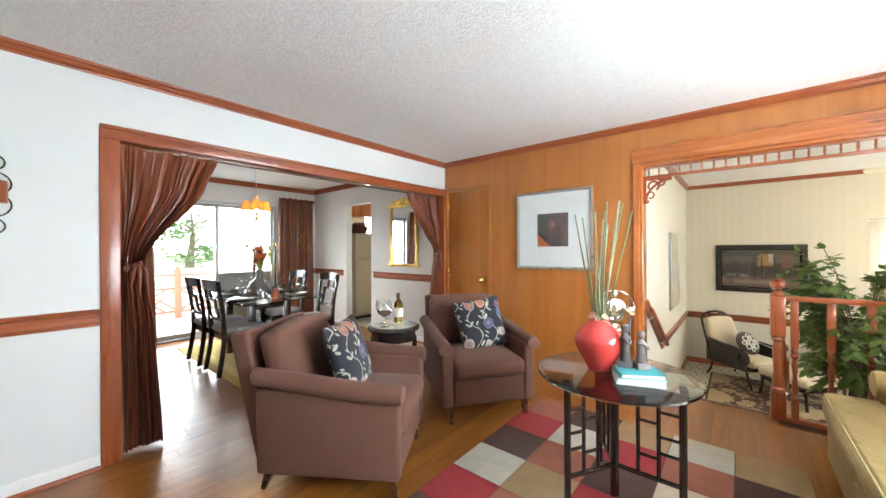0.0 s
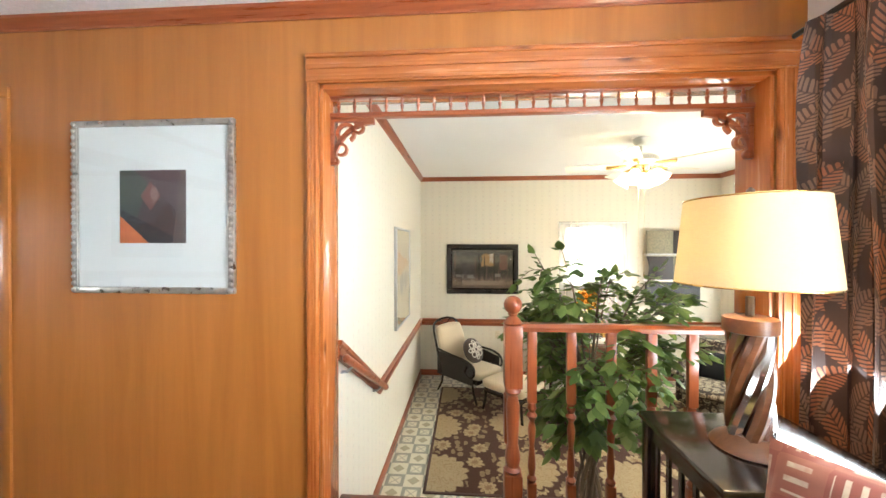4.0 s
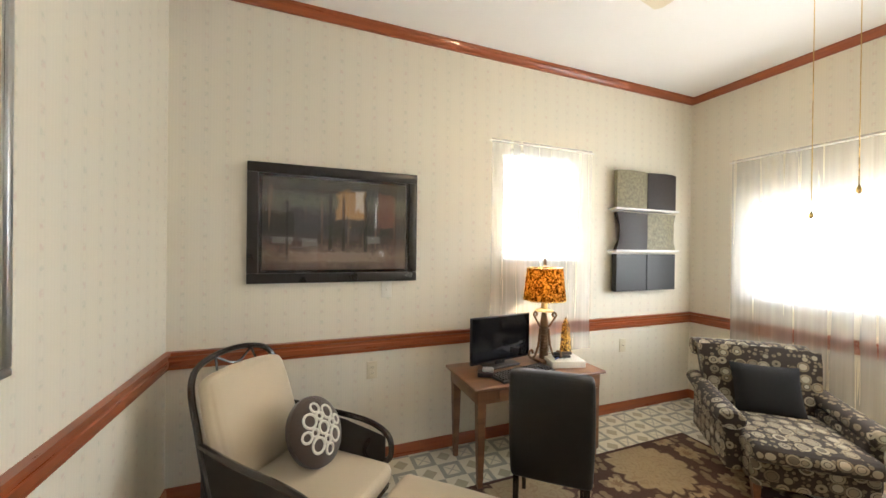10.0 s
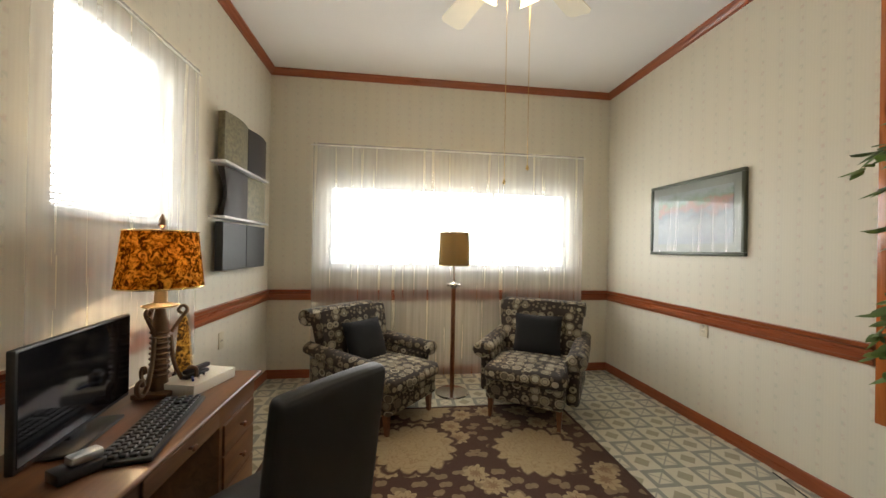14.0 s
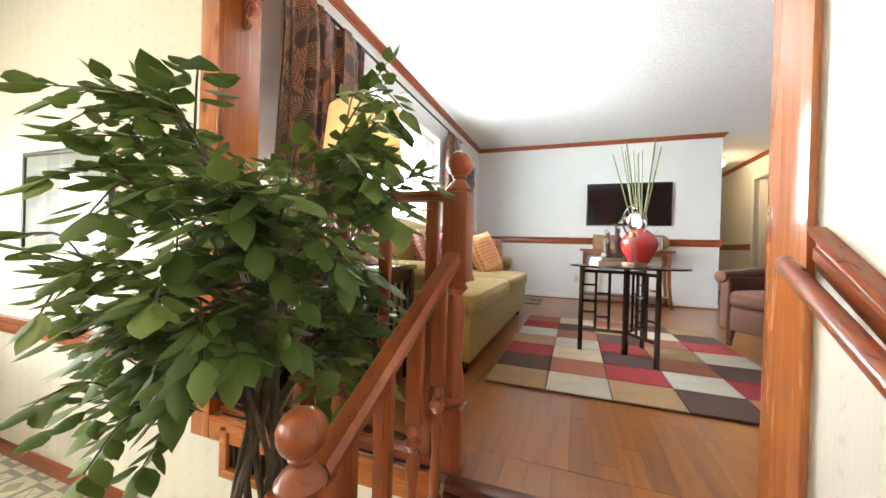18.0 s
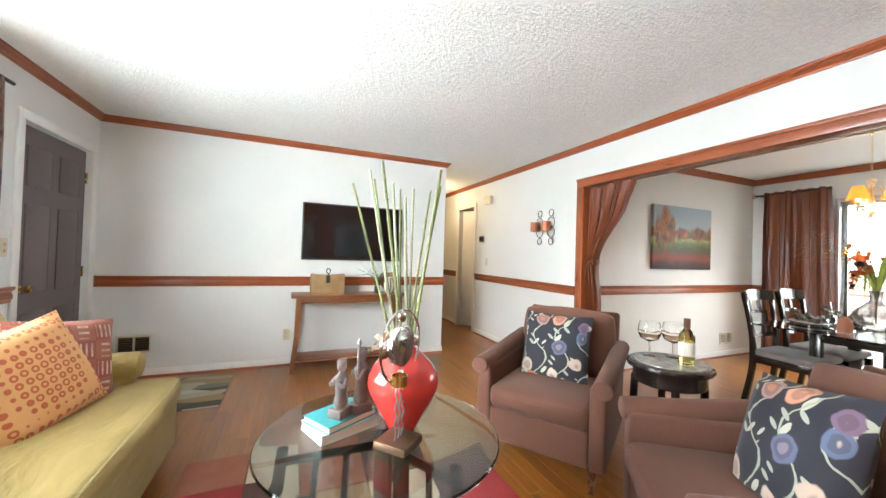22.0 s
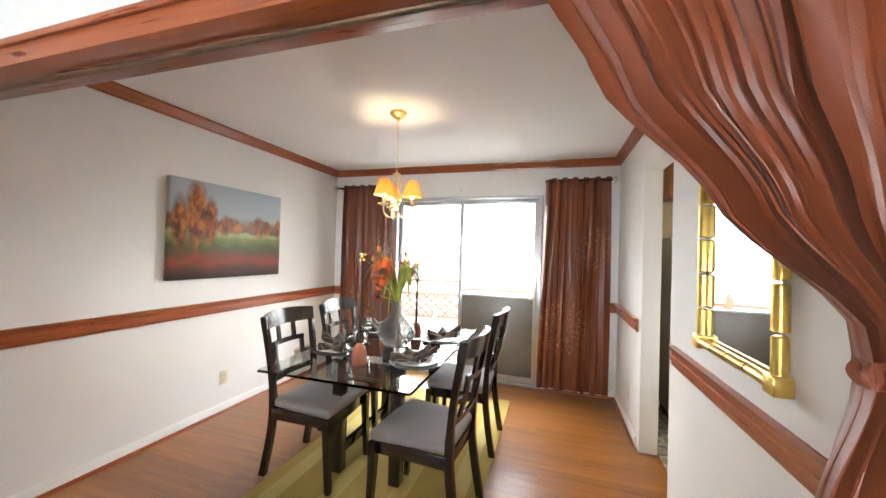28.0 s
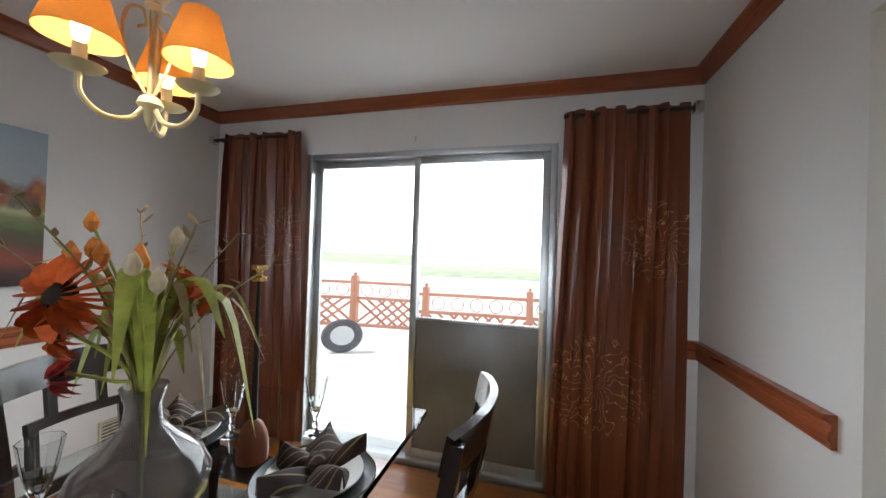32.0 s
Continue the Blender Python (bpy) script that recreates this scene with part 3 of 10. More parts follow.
def paisley(name):
    """Coral cloth with swirling medallions of wine red, navy and cream."""
    m, nt, nodes, links, b = shader(name)
    v = coords(nt)
    n = nodes.new("ShaderNodeTexNoise")
    n.inputs["Scale"].default_value, n.inputs["Detail"].default_value = 7.0, 2.0
    links.new(v, n.inputs["Vector"])
    wob = nodes.new("ShaderNodeVectorMath")
    wob.operation = "MULTIPLY_ADD"
    links.new(n.outputs["Color"], wob.inputs[0])
    wob.inputs[1].default_value = (0.12, 0.12, 0.12)
    links.new(v, wob.inputs[2])
    vo = voronoi(nt, wob.outputs[0], 8.5, 0.9)
    small = voronoi(nt, wob.outputs[0], 42.0, 0.8)
    sep = nodes.new("ShaderNodeSeparateColor")
    links.new(vo.outputs["Color"], sep.inputs[0])
    d = vo.outputs["Distance"]
    fill = ramp(nt, sep.outputs[0], [(0.0, (0.14, 0.012, 0.025)), (0.3, (0.02, 0.025, 0.045)), (0.5, (0.2, 0.02, 0.03)), (0.7, (0.07, 0.012, 0.035)), (1.0, (0.04, 0.1, 0.1))])
    rings = math_node(nt, "FRACT", math_node(nt, "MULTIPLY", d, 7.0))
    dots = ramp(nt, small.outputs["Distance"], [(0.28, 1.0), (0.34, 0.0)])
    inner = mixed(nt, math_node(nt, "MULTIPLY", dots, 0.45), fill, (0.42, 0.28, 0.22))
    inner = mixed(nt, ramp(nt, rings, [(0.0, 0.8), (0.1, 0.8), (0.15, 0.0)]), inner, (0.52, 0.4, 0.32))
    ground = mixed(nt, math_node(nt, "MULTIPLY", ramp(nt, noise_tex(nt, wob.outputs[0], 26, 2), [(0.55, 0.0), (0.6, 1.0)]), 0.8), (0.4, 0.13, 0.08), (0.22, 0.025, 0.035))
    col = mixed(nt, ramp(nt, d, [(0.5, 1.0), (0.53, 0.0)]), ground, inner)
    links.new(col, b.inputs["Base Color"])
    set_in(b, Roughness=0.55)
    bump(nt, b, rings, 0.2, 0.001)
    return m


def lattice_cloth(name, ground, mark):
    """Cushion cloth with rows of little linked ovals."""
    m, nt, nodes, links, b = shader(name)
    v = coords(nt, (28, 28, 28))
    vo = voronoi(nt, v, 1.0, 0.12)
    ringm = ramp(nt, vo.outputs["Distance"], [(0.2, 0.0), (0.24, 1.0), (0.4, 1.0), (0.44, 0.0)])
    n = noise_tex(nt, v, 0.3, 3)
    col = mixed(nt, ringm, mixed(nt, n, ground, tuple(min(1, c * 1.2) for c in ground)), mark)
    links.new(col, b.inputs["Base Color"])
    set_in(b, Roughness=0.75, Sheen_Weight=0.05)
    bump(nt, b, ringm, 0.3, 0.001)
    return m


def bloom_satin(name, base, thread, centre_list):
    """Satin with large embroidered chrysanthemums."""
    m, nt, nodes, links, b = shader(name)
    x, y, z = separate(nt)
    n = noise_tex(nt, coords(nt), 9.0, 3)
    mask = None
    for cy, cz, r in centre_list:
        dy, dz = math_node(nt, "SUBTRACT", y, cy), math_node(nt, "SUBTRACT", z, cz)
        ang = math_node(nt, "ARCTAN2", dz, dy)
        dist = math_node(nt, "SQRT", math_node(nt, "ADD", math_node(nt, "MULTIPLY", dy, dy), math_node(nt, "MULTIPLY", dz, dz)))
        wv = math_node(nt, "SINE", math_node(nt, "ADD", math_node(nt, "MULTIPLY", ang, 9.0), math_node(nt, "MULTIPLY", math_node(nt, "ADD", n, dist), 18.0)))
        petal = math_node(nt, "MULTIPLY", ramp(nt, math_node(nt, "ABSOLUTE", wv), [(0.09, 1.0), (0.17, 0.0)]), ramp(nt, math_node(nt, "DIVIDE", dist, r), [(0.75, 1.0), (1.0, 0.0)]))
        mask = petal if mask is None else math_node(nt, "MAXIMUM", mask, petal)
    broad = noise_tex(nt, coords(nt, (8, 8, 0.6)), 2.0, 3)
    col = mixed(nt, broad, tuple(c * 0.85 for c in base), tuple(c * 1.15 for c in base))
    col = mixed(nt, math_node(nt, "MULTIPLY", mask, 0.85), col, thread)
    links.new(col, b.inputs["Base Color"])
    set_in(b, Roughness=0.33, Sheen_Weight=0.05)
    bump(nt, b, mask, 0.3, 0.001)
    return m


def rosettes(nt, v, scale, spread, petals, radius, deep):
    """Flower heads strewn over a cloth: (mask, distance with petal lobes)."""
    cell = voronoi(nt, v, scale, spread)
    cell.voronoi_dimensions = "2D"
    rel = nt.nodes.new("ShaderNodeVectorMath")
    rel.operation = "SUBTRACT"
    nt.links.new(v, rel.inputs[0])
    nt.links.new(cell.outputs["Position"], rel.inputs[1])
    sxy = nt.nodes.new("ShaderNodeSeparateXYZ")
    nt.links.new(rel.outputs[0], sxy.inputs[0])
    ang = math_node(nt, "ARCTAN2", sxy.outputs[1], sxy.outputs[0])
    lobe = math_node(nt, "ABSOLUTE", math_node(nt, "SINE", math_node(nt, "MULTIPLY", ang, petals / 2.0)))
    d = math_node(nt, "SUBTRACT", cell.outputs["Distance"], math_node(nt, "MULTIPLY", lobe, deep))
    return ramp(nt, d, [(radius, 1.0), (radius + 0.02, 0.0)]), d


def oriental(name):
    """Brown pile with large scalloped cream medallions, small flower heads and leaf scrolls."""
    m, nt, nodes, links, b = shader(name)
    v = coords(nt)
    n = nodes.new("ShaderNodeTexNoise")
    n.inputs["Scale"].default_value, n.inputs["Detail"].default_value = 11.0, 2.0
    links.new(v, n.inputs["Vector"])
    wob = nodes.new("ShaderNodeVectorMath")
    wob.operation = "MULTIPLY_ADD"
    links.new(n.outputs["Color"], wob.inputs[0])
    wob.inputs[1].default_value = (0.05, 0.05, 0)
    links.new(v, wob.inputs[2])
    flat = nodes.new("ShaderNodeVectorMath")
    flat.operation = "MULTIPLY"
    links.new(wob.outputs[0], flat.inputs[0])
    flat.inputs[1].default_value = (1, 1, 0)
    p = flat.outputs[0]
    big, d = rosettes(nt, p, 1.25, 0.3, 16, 0.27, 0.05)
    small, ds = rosettes(nt, p, 4.2, 0.75, 9, 0.22, 0.1)
    leaf, dl = rosettes(nt, p, 9.5, 0.95, 2, 0.16, 0.17)
    outside = ramp(nt, d, [(0.31, 0.0), (0.33, 1.0)])
    grain = noise_tex(nt, v, 60, 3)
    brown = mixed(nt, noise_tex(nt, v, 200, 2), (0.04, 0.013, 0.006), (0.075, 0.026, 0.011))
    cream = mixed(nt, grain, (0.29, 0.215, 0.11), (0.43, 0.34, 0.195))
    dull = mixed(nt, grain, (0.16, 0.105, 0.05), (0.32, 0.24, 0.135))
    vein = ramp(nt, math_node(nt, "SINE", math_node(nt, "MULTIPLY", math_node(nt, "ADD", noise_tex(nt, v, 7.0, 2), d), 55.0)), [(0.55, 0.0), (0.8, 1.0)])
    core = ramp(nt, ds, [(0.04, 1.0), (0.07, 0.0)])
    flower = mixed(nt, math_node(nt, "MULTIPLY", math_node(nt, "MAXIMUM", core, math_node(nt, "MULTIPLY", vein, 0.5)), 0.7), cream, (0.16, 0.075, 0.03))
    col = mixed(nt, math_node(nt, "MULTIPLY", leaf, math_node(nt, "MULTIPLY", outside, 0.85)), brown, dull)
    col = mixed(nt, math_node(nt, "MULTIPLY", small, outside), col, flower)
    col = mixed(nt, big, col, mixed(nt, math_node(nt, "MULTIPLY", vein, 0.4), cream, (0.24, 0.14, 0.06)))
    links.new(col, b.inputs["Base Color"])
    set_in(b, Roughness=0.95, Sheen_Weight=0.05)
    bump(nt, b, noise_tex(nt, v, 350, 2), 0.6, 0.002)
    return m


def landscape(name, bands, mottled=1.0, scale=5.0, tall=0.6):
    """A painted scene: (height, colour) bands with broken edges; height runs along object z."""
    m, nt, nodes, links, b = shader(name)
    x, y, z = separate(nt)
    n = noise_tex(nt, coords(nt, (1, 1, 1.6)), scale, 6, 0.65)
    h = math_node(nt, "ADD", math_node(nt, "ADD", math_node(nt, "MULTIPLY", z, 1.0 / tall), 0.5), math_node(nt, "MULTIPLY", math_node(nt, "SUBTRACT", n, 0.5), 0.3 * mottled))
    col = ramp(nt, h, bands)
    fine = noise_tex(nt, coords(nt), 40, 4)
    col = mixed(nt, math_node(nt, "MULTIPLY", fine, 0.3), col, (0.03, 0.02, 0.015))
    links.new(col, b.inputs["Base Color"])
    set_in(b, Roughness=0.5)
    bump(nt, b, fine, 0.2, 0.0008)
    return m


M["floral"], M["dotted"] = floral("floral_cushion_cloth"), dotted("dotted_upholstery")
M["leaf_curtain"] = leafy("leaf_curtain_cloth", (0.05, 0.021, 0.014), (0.3, 0.11, 0.05), (0.2, 0.11, 0.07))
M["patch_cloth"] = blocks("patch_cushion_cloth", (0.24, 0.065, 0.045), (0.34, 0.13, 0.08), (0.56, 0.44, 0.34))
M["paisley"] = paisley("paisley_cushion_cloth")
M["lattice_cloth"] = lattice_cloth("lattice_cushion_cloth", (0.56, 0.3, 0.12), (0.42, 0.1, 0.04))
M["oriental"] = oriental("oriental_rug_pile")
M["bloom_satin"] = bloom_satin("bloom_satin", (0.135, 0.031, 0.008), (0.62, 0.32, 0.14), [(-0.13, 0.68, 0.3), (0.2, 1.46, 0.24)])
PILE = {}
for nm, c in (("red", (0.27, 0.025, 0.03)), ("brown", (0.075, 0.04, 0.032)), ("tan", (0.3, 0.2, 0.1)), ("grey", (0.42, 0.4, 0.33)), ("terra", (0.27, 0.1, 0.06)), ("cream", (0.5, 0.42, 0.3))):
    PILE[nm] = plain("rug_pile_" + nm, c, 0.95, vary=0.12, scale=9, fine=380, relief=0.7)
M["red_glaze"] = plain("red_glaze", (0.55, 0.045, 0.04), 0.15, vary=0.06, relief=0.03, Coat_Weight=0.6)
M["bamboo_green"] = wood("bamboo_green", (0.11, 0.14, 0.045), (0.24, 0.27, 0.1), 0.45, axis=2, grain=40)
M["bamboo_pale"] = wood("bamboo_pale", (0.24, 0.27, 0.17), (0.46, 0.48, 0.34), 0.45, axis=2, grain=40)
M["blossom"] = plain("blossom", (0.6, 0.48, 0.34), 0.7, vary=0.35, scale=60)
M["paper"] = plain("paper", (0.76, 0.74, 0.66), 0.8, vary=0.05)
M["teal_cover"] = plain("teal_cover", (0.5, 0.66, 0.68), 0.4, vary=0.08)
M["green_cover"] = plain("green_cover", (0.05, 0.3, 0.32), 0.4, vary=0.08)
M["smoke_mirror"] = plain("smoke_mirror", (0.34, 0.33, 0.31), 0.16, 0.3, vary=0.45, scale=18, relief=0.02)
M["wine_glass"] = glass("wine_glass", (0.82, 0.75, 0.28))
M["tan_leather"] = plain("tan_leather", (0.3, 0.19, 0.085), 0.45, vary=0.2, scale=12, relief=0.3)
M["leaf_grey"] = plain("leaf_grey", (0.16, 0.19, 0.12), 0.6, vary=0.2)
M["mat_board"] = plain("mat_board", (0.74, 0.76, 0.74), 0.8, vary=0.02)
M["silver_frame"] = plain("silver_frame", (0.5, 0.48, 0.44), 0.3, 0.9, vary=0.2, scale=30, relief=0.2)
M["copper"] = plain("copper", (0.42, 0.15, 0.08), 0.35, 0.8, vary=0.15)
M["picture_glass"] = glass("picture_glass", (1, 1, 1), 0.0, 1.3)
M["bulb_warm"] = glow("bulb_warm", (1.0, 0.78, 0.48), 14.0)
M["bulb_soft"] = glow("bulb_soft", (1.0, 0.8, 0.52), 6.0)


def wedges(name):
    """Flat-woven mat: long slanting wedges of cream, grey, olive and dark brown."""
    m, nt, nodes, links, b = shader(name)
    vo = voronoi(nt, coords(nt, (2.6, 8.5, 0.01), rot=(0, 0, 0.35)), 1.0, 0.9)
    sep = nodes.new("ShaderNodeSeparateColor")
    links.new(vo.outputs["Color"], sep.inputs[0])
    col = ramp(nt, sep.outputs[0], [(0.0, (0.06, 0.045, 0.03)), (0.25, (0.4, 0.36, 0.25)), (0.4, (0.16, 0.16, 0.13)), (0.55, (0.3, 0.22, 0.11)), (0.7, (0.46, 0.44, 0.36)), (0.85, (0.09, 0.07, 0.05))])
    for e in [n for n in nodes if n.bl_idname == "ShaderNodeValToRGB"]:
        e.color_ramp.interpolation = "CONSTANT"
    n = noise_tex(nt, coords(nt), 240, 3)
    col = mixed(nt, math_node(nt, "MULTIPLY", n, 0.4), col, (0.1, 0.085, 0.06))
    links.new(col, b.inputs["Base Color"])
    set_in(b, Roughness=0.95)
    bump(nt, b, n, 0.5, 0.001)
    return m


M["mat_weave"] = wedges("mat_weave")


def lamp_cloth(name, color, through_it):
    """Lampshade cloth, lit through by the bulb inside."""
    m, nt, nodes, links, b = shader(name)
    tl, df, mx = nodes.new("ShaderNodeBsdfTranslucent"), nodes.new("ShaderNodeBsdfDiffuse"), nodes.new("ShaderNodeMixShader")
    n = noise_tex(nt, coords(nt, (1, 1, 6)), 60, 3)
    col = mixed(nt, n, tuple(c * 0.85 for c in color), color)
    links.new(col, tl.inputs["Color"])
    links.new(col, df.inputs["Color"])
    mx.inputs[0].default_value = through_it
    links.new(df.outputs[0], mx.inputs[1])
    links.new(tl.outputs[0], mx.inputs[2])
    links.new(mx.outputs[0], nodes["Material Output"].inputs["Surface"])
    return m


M["lamp_linen"] = lamp_cloth("lamp_linen", (0.8, 0.7, 0.48), 0.55)
M["desk_wood"] = wood("desk_wood", (0.12, 0.05, 0.022), (0.24, 0.115, 0.052), 0.35, axis=0, grain=16, coat=0.15)
M["key_plastic"] = plain("key_plastic", (0.02, 0.02, 0.022), 0.45, vary=0.1)
M["blue_plastic"] = plain("blue_plastic", (0.03, 0.08, 0.35), 0.3, vary=0.1)
M["candle_wax"] = plain("candle_wax", (0.7, 0.52, 0.25), 0.5, vary=0.05)
M["brown_velvet"] = fabric("brown_velvet", (0.05, 0.028, 0.017), 0.9, 1200, 0.2, 0.5)
M["rattan"] = fabric("woven_rattan", (0.025, 0.018, 0.013), 0.5, 420, 0.3, 0.1, 0.9)
M["fan_blade"] = plain("fan_blade", (0.72, 0.68, 0.55), 0.35, vary=0.05)
M["bulb_fan"] = glow("bulb_fan", (1.0, 0.8, 0.47), 7.0)
M["black_frame"] = plain("black_frame", (0.015, 0.011, 0.009), 0.3, vary=0.2, relief=0.1)
M["olive_frame"] = plain("olive_frame", (0.07, 0.08, 0.06), 0.35, 0.3, vary=0.1)
M["cream_mat"] = plain("cream_mat", (0.6, 0.52, 0.33), 0.8, vary=0.04)
M["grey_mat"] = plain("grey_mat", (0.3, 0.33, 0.3), 0.8, vary=0.04)
def street(name):
    """A dusky street: dark trees and trunks over a paler road with parked cars."""
    m, nt, nodes, links, b = shader(name)
    x, y, z = separate(nt)
    v = coords(nt)
    n = noise_tex(nt, v, 16, 6, 0.7)
    h = math_node(nt, "ADD", math_node(nt, "ADD", math_node(nt, "MULTIPLY", z, 1.0 / 0.58), 0.5), math_node(nt, "MULTIPLY", math_node(nt, "SUBTRACT", n, 0.5), 0.35))
    col = ramp(nt, h, [(0.0, (0.09, 0.06, 0.045)), (0.16, (0.2, 0.14, 0.1)), (0.3, (0.07, 0.05, 0.04)), (0.42, (0.035, 0.03, 0.026)), (0.6, (0.05, 0.04, 0.03)), (0.75, (0.14, 0.13, 0.09)), (0.88, (0.05, 0.05, 0.04)), (1.0, (0.1, 0.09, 0.06))])
    trunks = math_node(nt, "MULTIPLY", ramp(nt, noise_tex(nt, coords(nt, (16, 1, 0.8)), 1.5, 2), [(0.6, 0.0), (0.66, 1.0)]), ramp(nt, h, [(0.25, 0.0), (0.32, 1.0), (0.8, 1.0), (0.95, 0.0)]))
    col = mixed(nt, math_node(nt, "MULTIPLY", trunks, 0.7), col, (0.2, 0.13, 0.085))
    for cx, cz, w, hh in ((-0.33, -0.1, 0.06, 0.022), (-0.17, -0.11, 0.05, 0.025), (0.22, -0.09, 0.05, 0.025)):
        dx = math_node(nt, "ABSOLUTE", math_node(nt, "DIVIDE", math_node(nt, "SUBTRACT", x, cx), w))
        dz = math_node(nt, "ABSOLUTE", math_node(nt, "DIVIDE", math_node(nt, "SUBTRACT", z, cz), hh))
        d = math_node(nt, "ADD", math_node(nt, "MAXIMUM", dx, dz), math_node(nt, "MULTIPLY", math_node(nt, "SUBTRACT", n, 0.5), 1.2))
        col = mixed(nt, ramp(nt, d, [(0.8, 0.8), (1.0, 0.0)]), col, (0.2, 0.19, 0.17))
    for cx, cz, w, hh, tint in ((0.08, 0.13, 0.1, 0.1, (0.42, 0.24, 0.09)), (0.13, 0.16, 0.03, 0.07, (0.5, 0.46, 0.4)), (0.3, 0.1, 0.06, 0.13, (0.19, 0.09, 0.06)), (-0.05, 0.02, 0.012, 0.2, (0.02, 0.015, 0.012)), (0.03, 0.02, 0.01, 0.2, (0.02, 0.015, 0.012)), (0.17, 0.0, 0.012, 0.22, (0.02, 0.015, 0.012)), (-0.3, -0.04, 0.008, 0.2, (0.02, 0.015, 0.012)), (0.0, -0.2, 0.3, 0.035, (0.26, 0.2, 0.15))):
        dx = math_node(nt, "ABSOLUTE", math_node(nt, "DIVIDE", math_node(nt, "SUBTRACT", x, cx), w))
        dz = math_node(nt, "ABSOLUTE", math_node(nt, "DIVIDE", math_node(nt, "SUBTRACT", z, cz), hh))
        d = math_node(nt, "ADD", math_node(nt, "MAXIMUM", dx, dz), math_node(nt, "MULTIPLY", math_node(nt, "SUBTRACT", n, 0.5), 1.4))
        col = mixed(nt, ramp(nt, d, [(0.75, 0.75), (1.0, 0.0)]), col, tint)
    links.new(col, b.inputs["Base Color"])
    set_in(b, Roughness=0.5)
    return m


M["street_print"] = street("street_print")
def mesa(name):
    """A pale abstract: an ochre wedge over grey lobes on cream."""
    m, nt, nodes, links, b = shader(name)
    x, y, z = separate(nt)
    n = math_node(nt, "MULTIPLY", math_node(nt, "SUBTRACT", noise_tex(nt, coords(nt), 5.0, 4), 0.5), 0.07)
    col = mixed(nt, noise_tex(nt, coords(nt), 2.5, 5), (0.58, 0.5, 0.33), (0.66, 0.6, 0.44))
    top = math_node(nt, "ADD", math_node(nt, "ADD", math_node(nt, "MULTIPLY", x, -0.2), 0.2), n)
    low = math_node(nt, "ADD", math_node(nt, "ADD", math_node(nt, "MULTIPLY", math_node(nt, "SINE", math_node(nt, "MULTIPLY", x, 9.0)), 0.035), 0.06), n)
    for cx, cz, rx, rz, tint in ((-0.1, -0.08, 0.1, 0.12, (0.27, 0.27, 0.31)), (0.02, -0.04, 0.07, 0.07, (0.33, 0.32, 0.35)), (0.14, -0.06, 0.09, 0.11, (0.24, 0.24, 0.29)), (0.24, -0.03, 0.08, 0.06, (0.36, 0.33, 0.33))):
        dx, dz = math_node(nt, "DIVIDE", math_node(nt, "SUBTRACT", x, cx), rx), math_node(nt, "DIVIDE", math_node(nt, "SUBTRACT", z, cz), rz)
        d = math_node(nt, "ADD", math_node(nt, "ADD", math_node(nt, "MULTIPLY", dx, dx), math_node(nt, "MULTIPLY", dz, dz)), math_node(nt, "MULTIPLY", n, 8.0))
        col = mixed(nt, ramp(nt, d, [(0.8, 0.85), (1.0, 0.0)]), col, tint)
    for shift, tint in ((0.0, (0.6, 0.3, 0.1)), (0.07, (0.64, 0.4, 0.18))):
        under = math_node(nt, "LESS_THAN", z, math_node(nt, "SUBTRACT", top, shift))
        over = math_node(nt, "GREATER_THAN", z, low)
        col = mixed(nt, math_node(nt, "MULTIPLY", math_node(nt, "MULTIPLY", under, over), 0.9), col, tint)
    links.new(col, b.inputs["Base Color"])
    set_in(b, Roughness=0.6)
    return m


def shards(name):
    """A dark abstract: tilted grey and wine planes with an orange corner."""
    m, nt, nodes, links, b = shader(name)
    x, y, z = separate(nt)
    n = noise_tex(nt, coords(nt), 14.0, 5)
    col = mixed(nt, n, (0.045, 0.035, 0.035), (0.1, 0.07, 0.065))
    for ax, az, c, tint in ((-1.0, 0.3, 0.06, (0.07, 0.09, 0.075)), (0.9, 1.0, 0.09, (0.11, 0.075, 0.08)), (-0.5, -1.0, 0.09, (0.04, 0.035, 0.04)), (-0.9, -1.0, 0.19, (0.6, 0.16, 0.05)), (1.0, -0.12, 0.12, (0.13, 0.1, 0.09))):
        d = math_node(nt, "ADD", math_node(nt, "MULTIPLY", x, ax), math_node(nt, "MULTIPLY", z, az))
        col = mixed(nt, math_node(nt, "MULTIPLY", math_node(nt, "GREATER_THAN", d, c), 0.85), col, tint)
    for cx, cz, w, h, tint in ((-0.01, 0.05, 0.05, 0.07, (0.2, 0.09, 0.08)), (0.01, 0.06, 0.025, 0.04, (0.28, 0.17, 0.15))):
        dx, dz = math_node(nt, "ABSOLUTE", math_node(nt, "DIVIDE", math_node(nt, "SUBTRACT", x, cx), w)), math_node(nt, "ABSOLUTE", math_node(nt, "DIVIDE", math_node(nt, "SUBTRACT", z, cz), h))
        col = mixed(nt, math_node(nt, "LESS_THAN", math_node(nt, "ADD", dx, dz), 1.0), col, tint)
    links.new(col, b.inputs["Base Color"])
    set_in(b, Roughness=0.6)
    return m


